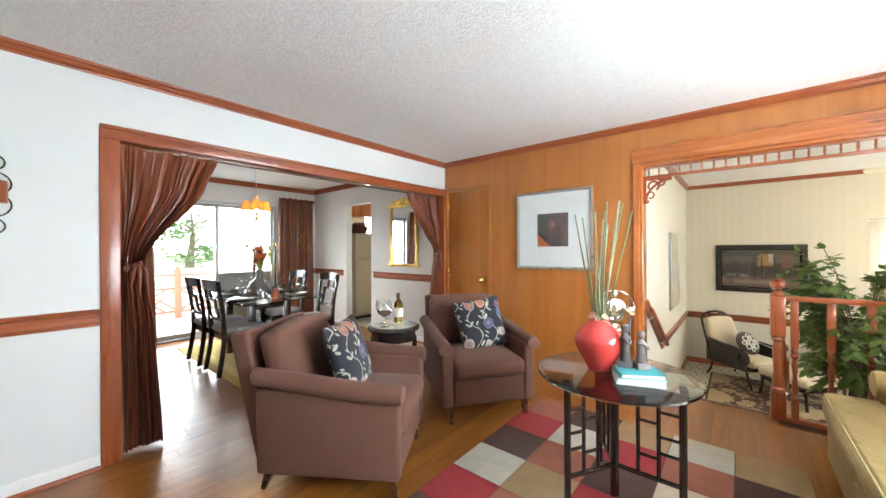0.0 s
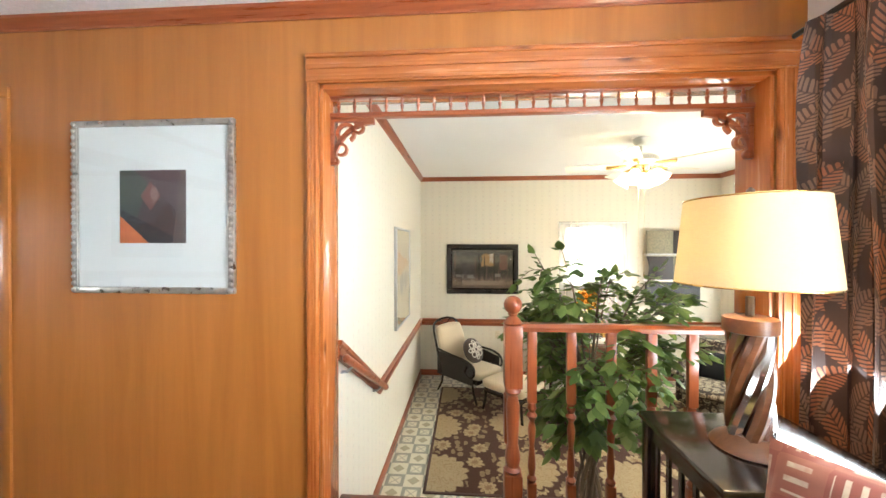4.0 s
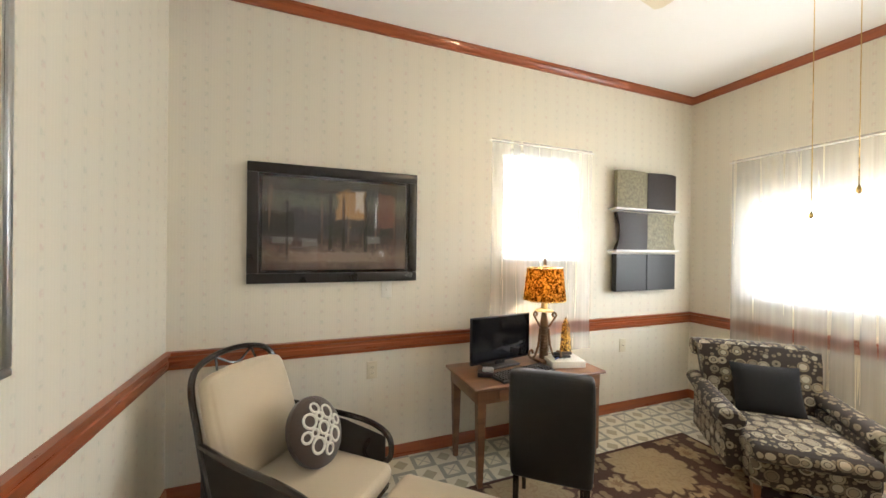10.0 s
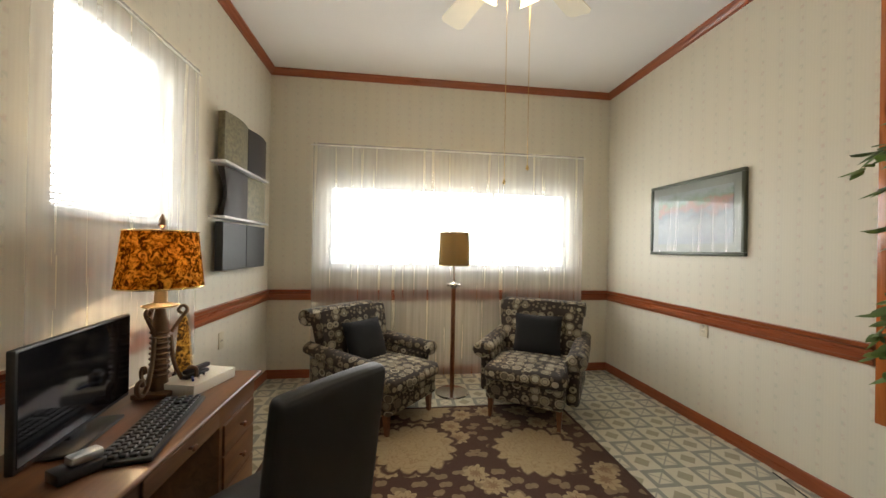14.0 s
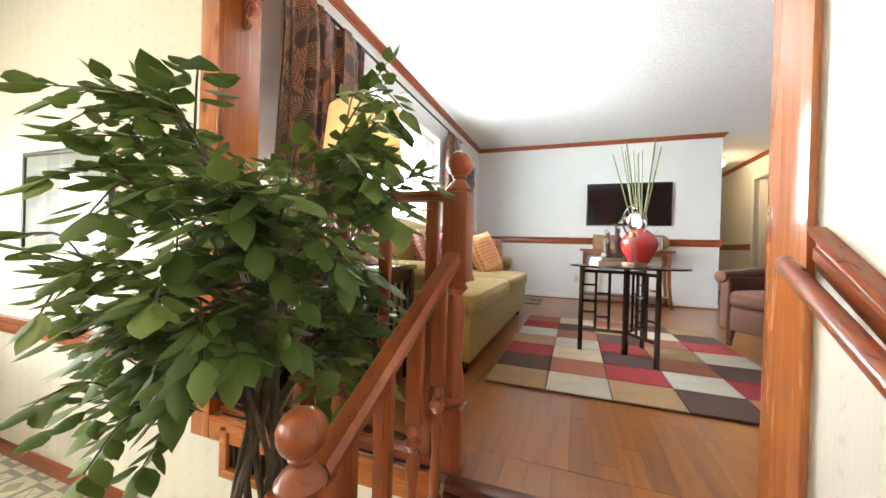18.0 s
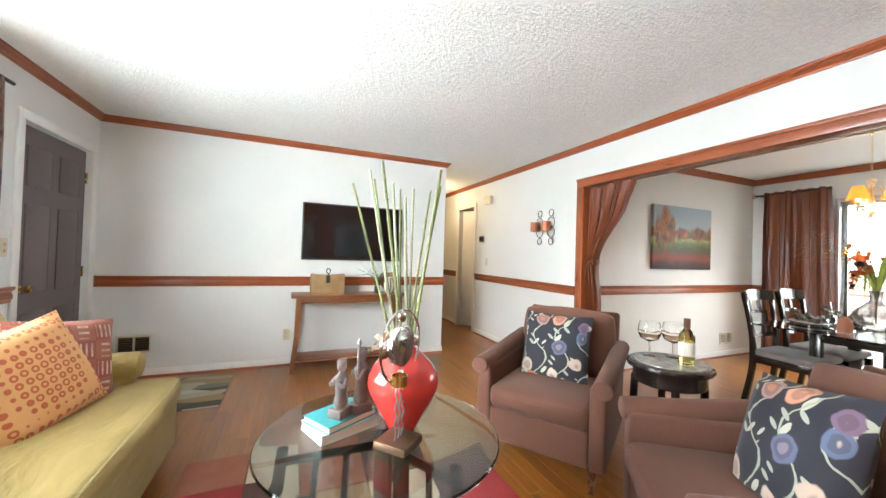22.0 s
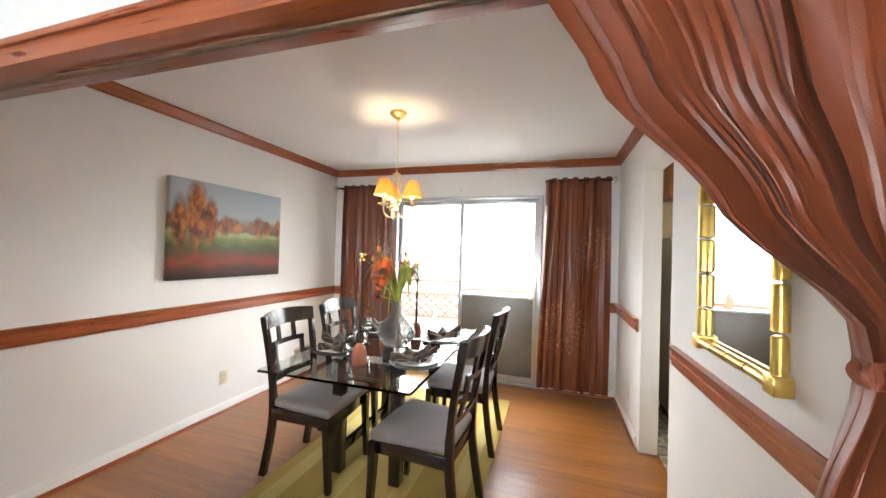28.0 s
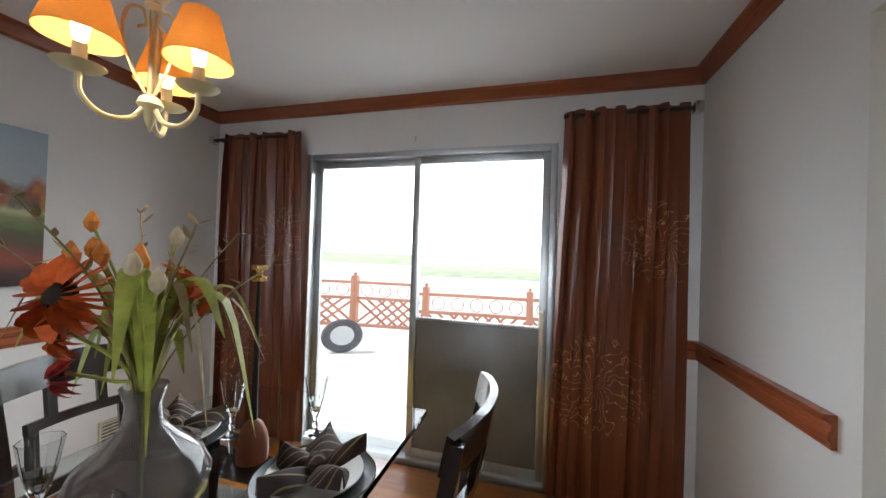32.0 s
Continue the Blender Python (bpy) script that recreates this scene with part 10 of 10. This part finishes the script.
for k, p in enumerate(((0.03, -0.14, 0.67), (0.05, -0.17, 0.6), (0.12, 0.13, 0.585), (0.06, -0.08, 0.61), (0.08, -0.02, 0.6), (0.1, 0.165, 0.555), (0.07, 0.08, 0.585), (-0.06, -0.12, 0.6), (-0.02, 0.05, 0.64))):
    bm = B()
    tube(bm, stem_to(p), 0.003, 5)
    part("stem", bm, "lime_leaf", vz)
    bm = B()
    lathe(bm, [(0.002, -0.02), (0.012, -0.01), (0.015, 0.005), (0.009, 0.02), (0.002, 0.03)], 10, p)
    part("bud", bm, "bud_orange" if k % 3 < 2 else "cream_petal", vz, "small orange bud" if k % 3 < 2 else "small cream bud")
# lime leaves: a full fan that arches over one side, a few short ones round the neck
for k in range(20):
    fan = k < 12
    a = radians((35 + 11 * k if k % 3 else -40 - 9 * k) if fan else 150 + 27 * k)
    r = 0.15 + 0.09 * rnd.random() if fan else 0.08 + 0.08 * rnd.random()
    zt = 0.47 + 0.12 * rnd.random() if fan else 0.38 + 0.15 * rnd.random()
    drop = 0.1 + (0.2 if k % 5 == 2 else 0.06 * rnd.random())
    ca, sa = math.cos(a), math.sin(a)
    bm = B()
    blade(bm, curve_pts([(0.01 * ca, 0.01 * sa, 0.28), (0.3 * r * ca, 0.3 * r * sa, zt - 0.03), (0.75 * r * ca, 0.75 * r * sa, zt + 0.02), (r * 1.1 * ca, r * 1.1 * sa, zt - drop)], 4), 0.021 if k % 2 else 0.013)
    part("leaf", bm, "lime_leaf" if k % 4 else "straw", vz)
for k in range(6):
    a = 1.1 * k + 2.0
    r, zt = 0.2 + 0.08 * rnd.random(), 0.58 + 0.14 * rnd.random()
    bm = B()
    end = Vector((r * math.cos(a), r * math.sin(a), zt))
    tube(bm, stem_to(end), 0.002, 5)
    for j in range(9):
        q = stem_to(end)[8 + j] if 8 + j < len(stem_to(end)) else end
        o = Vector((rnd.uniform(-1, 1), rnd.uniform(-1, 1), rnd.uniform(0, 1))) * 0.03
        blade(bm, [q, q + o * 0.4, q + o * 0.8, q + o * 1.2], 0.006)
    part("dry_branch", bm, "straw", vz, "dry seeded branch")

# chandelier
ch = thing("chandelier", at(-4.26, 1.615, -0.02), "cream scrolled metal chandelier with three orange shades, lit", "chandelier")
bm = B()
lathe(bm, [(0.062, 2.425), (0.064, 2.41), (0.05, 2.395), (0.02, 2.385), (0.012, 2.37), (0.012, 2.365)], 28)
part("canopy", bm, "brass", ch, "brass ceiling canopy")
lk = B()
tube(lk, [(0.007 * math.cos(a), 0, 0.014 * math.sin(a)) for a in (2 * math.pi * k / 14 for k in range(15))], 0.0018, 5, caps=False)
link = mesh_of("chain_link", lk, "cream_metal")
for k in range(17):
    o = new("chain_link", link)
    o.parent = ch
    o.matrix_basis = at(0, 0, 2.355 - 0.0225 * k, 90 * (k % 2))
bm = B()
lathe(bm, [(0.004, 1.995), (0.012, 1.99), (0.03, 1.98), (0.024, 1.965), (0.012, 1.955), (0.02, 1.945), (0.008, 1.935), (0.007, 1.74), (0.02, 1.73), (0.026, 1.715), (0.014, 1.7), (0.01, 1.68), (0.006, 1.665), (0.002, 1.655)], 16)
part("column", bm, "cream_metal", ch)
for k in range(3):
    a = radians(100 + 120 * k)
    ca, sa = math.cos(a), math.sin(a)
    bm = B()
    tube(bm, [Vector((r * ca, r * sa, z)) for r, z in ((p.x, p.z) for p in curve_pts([(0.01, 0, 1.71), (0.035, 0, 1.675), (0.08, 0, 1.668), (0.115, 0, 1.7), (0.118, 0, 1.745)], 5))], 0.006, 8)
    part("arm", bm, "cream_metal", ch)
    bm = B()
    tube(bm, [Vector((r * ca, r * sa, z)) for r, z in ((p.x, p.z) for p in curve_pts([(0.01, 0, 1.74), (0.035, 0, 1.79), (0.055, 0, 1.86), (0.045, 0, 1.92), (0.02, 0, 1.93), (0.012, 0, 1.9), (0.028, 0, 1.885)], 4))], 0.004, 6)
    part("scroll", bm, "cream_metal", ch)
    bm = B()
    lathe(bm, [(0.006, 1.742), (0.035, 1.75), (0.044, 1.758), (0.036, 1.756), (0.012, 1.752), (0.012, 1.8), (0, 1.8)], 18, (0.118 * ca, 0.118 * sa, 0))
    part("candle_cup", bm, "cream_metal", ch)
    bm = B()
    lathe(bm, [(0.0, 1.8), (0.012, 1.81), (0.016, 1.84), (0.008, 1.87), (0.001, 1.88)], 12, (0.118 * ca, 0.118 * sa, 0))
    part("light_bulb", bm, "bulb_warm", ch, "glowing candle bulb").visible_shadow = False
    bm = B()
    sheet(bm, lambda u, v: Vector((0.118 * ca + (0.07 - 0.033 * v) * math.cos(2 * math.pi * u), 0.118 * sa + (0.07 - 0.033 * v) * math.sin(2 * math.pi * u), 1.812 + 0.115 * v)), 28, 2, 0.0015, wrap=True)
    part("shade", bm, "orange_shade", ch, "orange cloth shade, lit from inside")
    bulb("chandelier_bulb", (-4.26 + 0.118 * ca, 1.615 + 0.118 * sa, 1.825), 7.0, 0.016)

# curtains at the sliding door
for ya, yb in ((0.2, 0.84), (3.23, 2.62)):
    mid = (ya + yb) / 2
    drape("curtain", at(XD + 0.1, mid, 0), spline([(0, ya - mid), (0.3, (ya - mid) * 1.02), (1, (ya - mid) * 0.98)]), spline([(0, (yb - mid) * 1.03), (0.4, (yb - mid) * 1.12), (1, (yb - mid) * 1.26)]), 0.05, 2.2, 6, 0.045, "bloom_satin", "copper satin curtain embroidered with chrysanthemums, drawn open", None, "sliding door curtains", ripple=0.12)
rod = thing("curtain_rod", at(XD + 0.1, 0, 2.17), "dark curtain rod with square chrome ends", "curtain rod")
bm = B()
cyl(bm, (0, 0.12, 0), (0, 0.86, 0), 0.011, seg=12)
part("rod", bm, "iron", rod)
bm = B()
cyl(bm, (0, 2.6, 0), (0, 3.24, 0), 0.011, seg=12)
part("rod", bm, "iron", rod)
for yy in (0.1, 3.255):
    bm = B()
    box(bm, -0.028, 0.028, yy - 0.02, yy + 0.02, -0.028, 0.028, 0.004)
    part("end_cap", bm, "chrome", rod, "square chrome end")
    bm = B()
    box(bm, -0.1, -0.01, yy - 0.008 + (0.05 if yy < 1 else -0.05), yy + 0.008 + (0.05 if yy < 1 else -0.05), -0.008, 0.008)
    part("bracket", bm, "iron", rod)
hk = thing("wall_hook", at(XD, 1.68, 2.12), "small metal hook above the sliding door", "hook")
bm = B()
tube(bm, [(0, 0, 0.02), (0.012, 0, 0.016), (0.014, 0, -0.012), (0.022, 0, -0.018), (0.026, 0, -0.006)], 0.003, 6)
part("hook", bm, "aluminium", hk)

# painting, mirror, wall fittings
pa = thing("canvas_painting", at(-4.305, YDS, 1.53, 180), "unframed autumn landscape painting on a deep canvas", "painting")
bm = B()
box(bm, -0.535, 0.535, -0.042, -0.002, -0.38, 0.38, 0.004)
part("canvas", bm, "autumn_field", pa)
for x0, x1, z0, z1 in ((-0.53, 0.53, -0.376, -0.34), (-0.53, 0.53, 0.34, 0.376), (-0.53, -0.49, -0.34, 0.34), (0.49, 0.53, -0.34, 0.34)):
    bm = B()
    box(bm, x0, x1, -0.0019, -0.0002, z0, z1)
    part("stretcher_bar", bm, "brown_wood", pa, "wooden stretcher bar")
wall_plate("wall_outlet", at(-4.29, YDS, 0.295, 180), "cream outlet under the painting")
vent(at(-5.26, YDS, 0.17, 180), 0.26, 0.15, "cream wall vent in the dining room")
wall_plate("wall_switch", at(-2.9, YDS, 1.23, 180), "cream switch plate in the dining room", 1, toggle=True)
wall_plate("wall_outlet", at(-5.25, YDN, 0.3), "cream outlet near the kitchen doorway")

mr = thing("wall_mirror", at(-3.42, YDN, 1.5), "ornate gold framed mirror with a scalloped top", "mirror")
bm = B()
box(bm, -0.25, 0.25, -0.012, -0.004, -0.42, 0.42)
part("mirror_glass", bm, "mirror", mr, "silvered mirror glass")
for s in (-1, 1):
    bm = B()
    for k in range(6):
        lathe(bm, [(0.014, -0.43 + 0.143 * k), (0.021, -0.425 + 0.143 * k), (0.02, -0.3 + 0.143 * k), (0.014, -0.295 + 0.143 * k)], 12, (s * 0.265, -0.022, 0))
    part("frame", bm, "gold", mr, "fluted gold rod")
    bm = B()
    for k in range(4):
        cyl(bm, (-0.25 + 0.125 * k + 0.004, -0.028, s * 0.43), (-0.25 + 0.125 * (k + 1) - 0.004, -0.028, s * 0.43), 0.02, seg=12)
    part("frame", bm, "gold", mr, "fluted gold rod")
    for e in (-1, 1):
        bm = B()
        box(bm, s * 0.265 - 0.028, s * 0.265 + 0.028, -0.05, 0, e * 0.43 - 0.028, e * 0.43 + 0.028, 0.006)
        part("corner_block", bm, "gold", mr)
for k in range(5):
    bm = B()
    lathe(bm, [(0.055, 0), (0.05, 0.02), (0.03, 0.03), (0, 0.034)], 20)
    bmesh.ops.transform(bm, matrix=pose(-0.2 + 0.1 * k, -0.004, 0.47 + 0.03 * (2 - abs(k - 2)) / 2, 90), verts=bm.verts)
    part("scallop", bm, "gold", mr)

# kitchen seen through the doorway
KX, KY = -5.12, 4.06
fr = thing("refrigerator", at(KX, KY, 0, 180), "almond coloured two door refrigerator in the kitchen", "refrigerator")
bm = B()
box(bm, 0.0, 0.68, -0.38, 0.38, 0.06, 1.6, 0.012)
part("body", bm, "fridge", fr)
for z0, z1 in ((0.1, 1.12), (1.135, 1.6)):
    bm = B()
    box(bm, -0.055, -0.004, -0.38, 0.38, z0, z1, 0.014)
    d = part("fridge_door", bm, "fridge", fr)
    bm = B()
    tube(bm, [(-0.056, -0.3, z1 - 0.36), (-0.095, -0.3, z1 - 0.34), (-0.095, -0.3, z1 - 0.08), (-0.056, -0.3, z1 - 0.06)], 0.01, 8)
    part("handle", bm, "aluminium", d, "steel handle")
bm = B()
box(bm, 0.01, 0.66, -0.37, 0.37, -0.002, 0.06)
part("plinth", bm, "black_plastic", fr)
bm = B()
lathe(bm, [(0.12, 0), (0.16, 0.06), (0.17, 0.14), (0.165, 0.14), (0.15, 0.06), (0.11, 0.01), (0, 0.01)], 24)
for k in range(9):
    bmesh.ops.create_icosphere(bm, subdivisions=2, radius=0.05, matrix=Matrix.Translation((0.09 * math.cos(2.4 * k), 0.09 * math.sin(2.4 * k), 0.13 + 0.02 * (k % 3))))
single("basket", bm, "basket", at(KX - 0.2, KY - 0.12, 1.6), "dark red basket of fruit on the refrigerator", "basket")
cb = thing("wall_cabinet", at(KX - 0.35, KY, 1.95, 180), "orange wooden kitchen cabinet above the refrigerator", "cabinet")
bm = B()
box(bm, 0, 0.34, -0.4, 0.4, 0, 0.45, 0.004)
part("body", bm, "pine", cb)
for yy in (-0.2, 0.2):
    bm = B()
    box(bm, -0.02, -0.002, yy - 0.19, yy + 0.19, 0.01, 0.44, 0.004)
    part("cabinet_door", bm, "pine", cb)
bm = B()
box(bm, XD + 0.005, XDE - 0.13, YDN + 0.13, 5.27, 0.0005, 0.006)
structure("floor_kitchen", bm, "vinyl", "pale vinyl kitchen floor", "floor")


# outside: lawn to the horizon, patio with a trellis fence, trees, a glowing white backdrop
M["lawn"] = plain("lawn", (0.28, 0.31, 0.18), 0.9, vary=0.4, scale=0.8, fine=30, relief=0.8)
M["patio"] = plain("patio_concrete", (0.7, 0.68, 0.64), 0.8, vary=0.12, scale=2, fine=60, relief=0.4)
M["redwood"] = wood("redwood", (0.36, 0.15, 0.09), (0.5, 0.24, 0.15), 0.6, axis=2, grain=20)
M["leaf_sun"] = plain("leaf_sun", (0.12, 0.2, 0.07), 0.5, vary=0.3)
M["rubber"] = plain("rubber", (0.08, 0.075, 0.085), 0.7, vary=0.2)
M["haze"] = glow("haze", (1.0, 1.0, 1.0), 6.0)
bm = B()
box(bm, -90, XD - 0.17, -90, 90, -0.6, -0.3)
box(bm, XD - 0.17, 90, YON + 0.3, 90, -0.9, -0.6)
box(bm, XOE + 0.3, 90, -90, YON + 0.3, -0.9, -0.6)
box(bm, XD - 0.17, XOE + 0.3, -90, -5.4, -0.6, -0.3)
structure("ground", bm, "lawn", "sunlit mown grass reaching the horizon", "ground")
# The slab runs on beyond the fence so the yard looks overexposed.
bm = B()
box(bm, -34, XD - 0.17, -22, 24, -0.34, -0.2, 0.01)
structure("pavement_patio", bm, "patio", "pale concrete patio, carried on past the fence to whiten the view", "patio")
# Unseen pale ground, added so the east windows look burnt out.
bm = B()
box(bm, XE + 0.17, 16, -8, YOS - 0.1, -0.6, -0.25, 0.01)
box(bm, XOE + 0.2, 16, YOS, YON + 6, -0.62, -0.58, 0.01)
structure("pavement_drive", bm, "patio", "pale ground added to look overexposed through the east windows", "pavement")
# Emissive cylinder added so the outdoors burns out to white.
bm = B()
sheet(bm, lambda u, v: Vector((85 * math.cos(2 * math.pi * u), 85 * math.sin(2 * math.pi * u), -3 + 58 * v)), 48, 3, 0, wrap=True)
structure("backdrop", bm, "haze", "white backdrop, made to glow like overexposed outdoors", "sky")

# trellis fence at the patio's edge
fe = thing("trellis_fence", at(-10.0, 0.6, -0.2) @ Matrix.Diagonal((1, 1, 1.02, 1)), "red-brown wooden trellis railing round the patio", "fence")
pm = B()
box(pm, -0.05, 0.05, -0.05, 0.05, 0, 1.0, 0.006)
lathe(pm, [(0.06, 1.0), (0.06, 1.02), (0.02, 1.04), (0.03, 1.07), (0.0, 1.09)], 10)
post = mesh_of("post", pm, "redwood")
lm = B()
box(lm, -0.008, 0.008, -0.36, 0.36, -0.018, 0.018)
lath = mesh_of("lath", lm, "redwood")
for i in range(6):
    o = new("post", post)
    o.parent, o.location = fe, (0, -3.2 + 1.6 * i, 0)
for i in range(5):
    y0 = -3.15 + 1.6 * i
    for z0, z1 in ((0.12, 0.17), (0.6, 0.65), (0.88, 0.93)):
        bm = B()
        box(bm, -0.03, 0.03, y0, y0 + 1.5, z0, z1, 0.004)
        part("fence_rail", bm, "redwood", fe)
    for k in range(7):
        for s in (-1, 1):
            o = new("lath", lath)
            o.parent = fe
            o.matrix_basis = pose(0.012 * s, y0 + 0.22 + 0.18 * k, 0.385, s * 42)
    for k in range(5):
        bm = B()
        tube(bm, [(0, y0 + 0.15 + 0.3 * k + 0.1 * math.cos(a), 0.765 + 0.1 * math.sin(a)) for a in (2 * math.pi * j / 12 for j in range(13))], 0.008, 5)
        part("ring", bm, "redwood", fe)
ty = thing("tyre", at(-8.8, -0.48, -0.2, 25) @ Matrix.Scale(0.72, 4), "old rubber tyre leaning on the patio", "tyre")
bm = B()
lathe(bm, [(0.2, -0.09), (0.3, -0.1), (0.33, -0.06), (0.335, 0.06), (0.3, 0.1), (0.2, 0.09), (0.19, 0.0), (0.2, -0.09)], 32)
bmesh.ops.transform(bm, matrix=pose(0, 0, 0.335, 0, 80), verts=bm.verts)
part("tread", bm, "rubber", ty)
bm = B()
lathe(bm, [(0.195, -0.05), (0.15, -0.02), (0.05, -0.03), (0.0, -0.02), (0.0, 0.02), (0.15, 0.02), (0.195, 0.05)], 24)
bmesh.ops.transform(bm, matrix=pose(0, 0, 0.335, 0, 80), verts=bm.verts)
part("rim", bm, "aluminium", ty)


def tree(x, y, h, seed, z0=-0.3):
    rn = random.Random(seed)
    t = thing("tree", at(x, y, z0), "leafy green garden tree in the sun", "tree", "garden trees")
    bm = B()
    tube(bm, curve_pts([(0, 0, 0), (0.08, 0.02, h * 0.25), (0.0, 0.1, h * 0.5), (0.1, 0, h * 0.85)], 4), [0.16 * (1 - 0.07 * k) for k in range(13)], 8)
    for k in range(8):
        a = 2.4 * k
        z = h * (0.3 + 0.06 * k)
        r = h * 0.28 * (1 - 0.06 * k)
        tube(bm, [(0.03, 0.03, z), (r * 0.5 * math.cos(a), r * 0.5 * math.sin(a), z + 0.3 * r), (r * math.cos(a), r * math.sin(a), z + 0.7 * r)], [0.06, 0.04, 0.015], 6)
    part("trunk", bm, "bark", t)
    vs, fs = [], []
    clumps = [(rn.uniform(-1, 1) * h * 0.28, rn.uniform(-1, 1) * h * 0.28, h * rn.uniform(0.12, 1.0), rn.uniform(0.25, 0.55) * h * 0.3) for _ in range(26)]
    for cx, cy, cz, r in clumps:
        for _ in range(70):
            d = Vector((rn.gauss(0, 1), rn.gauss(0, 1), rn.gauss(0, 0.8)))
            p = Vector((cx, cy, cz)) + d.normalized() * (r * rn.random() ** 0.4)
            u = Vector((rn.uniform(-1, 1), rn.uniform(-1, 1), rn.uniform(-1, 1))).normalized() * 0.11
            w = u.orthogonal().normalized() * 0.05
            i = len(vs)
            vs += [p - u, p + w, p + u, p - w]
            fs.append((i, i + 1, i + 2, i + 3))
    me = bpy.data.meshes.new("crown")
    me.from_pydata([tuple(v) for v in vs], [], fs)
    me.materials.append(M["leaf_sun"])
    o = new("crown", me)
    o.parent = t


for i, (x, y, h) in enumerate(((-38, 9.4, 4.6), (-40, 2.2, 3.9))):
    tree(x, y, h, 40 + i)


# oak strips of the floor, each with eased edges
PW = 0.083
def plank_mesh(length):
    bm = B()
    w, l, e = PW / 2 - 0.00025, length / 2 - 0.0003, 0.0007
    lo = [bm.verts.new((sx * w, sy * l, -0.01)) for sx, sy in ((-1, -1), (1, -1), (1, 1), (-1, 1))]
    mid = [bm.verts.new((v.co.x, v.co.y, -e * 0.5)) for v in lo]
    top = [bm.verts.new((v.co.x - math.copysign(e, v.co.x), v.co.y - math.copysign(e, v.co.y), 0.0)) for v in lo]
    skin(bm, [lo, mid, top])
    return bm


meshes = {}
rest_v, rest_f = [], []
rnd = random.Random(11)
count = 0
nx = int((XE - XD) / PW)
for i in range(nx + 1):
    x = XE - PW * (i + 0.5)
    ylo, yhi = (YT, YB) if x > XHE else ((-5.19, YB) if x > XDE + 0.04 else ((YDS, 5.28)))
    if x - PW / 2 < XD:
        continue
    y = ylo - rnd.random() * 0.9
    while y < yhi:
        ln = rnd.choice((0.9, 1.2, 1.5, 1.8))
        a, b_ = max(y, ylo), min(y + ln, yhi)
        y += ln
        if b_ - a < 0.03:
            continue
        near = -5.3 < x < 1.0 and 0.1 < (a + b_) / 2 < 3.3 and count < 300
        ln2 = b_ - a
        if near:
            key = round(ln2, 3)
            if key not in meshes:
                meshes[key] = mesh_of("plank", plank_mesh(ln2), "floor_wood", 0)
            o = new("plank", meshes[key])
            o.parent, o.location = FLOOR, (x, (a + b_) / 2, 0)
            count += 1
        else:
            k = len(rest_v)
            w, e = PW / 2 - 0.00025, 0.0007
            p0, p1 = a + 0.0005, b_ - 0.0005
            for z, d in ((-0.01, 0), (-0.0006, 0), (0.0, e)):
                rest_v += [(x - w + d, p0 + d, z), (x + w - d, p0 + d, z), (x + w - d, p1 - d, z), (x - w + d, p1 - d, z)]
            for r in (0, 4):
                for s in range(4):
                    rest_f.append((k + r + s, k + r + (s + 1) % 4, k + r + 4 + (s + 1) % 4, k + r + 4 + s))
            rest_f.append((k + 8, k + 9, k + 10, k + 11))
me = bpy.data.meshes.new("planks")
me.from_pydata(rest_v, [], rest_f)
me.materials.append(M["floor_wood_joined"])
o = new("planks", me)
o.parent = FLOOR
tagged(o, "glossy oak floor strips", "", "", "stuff")
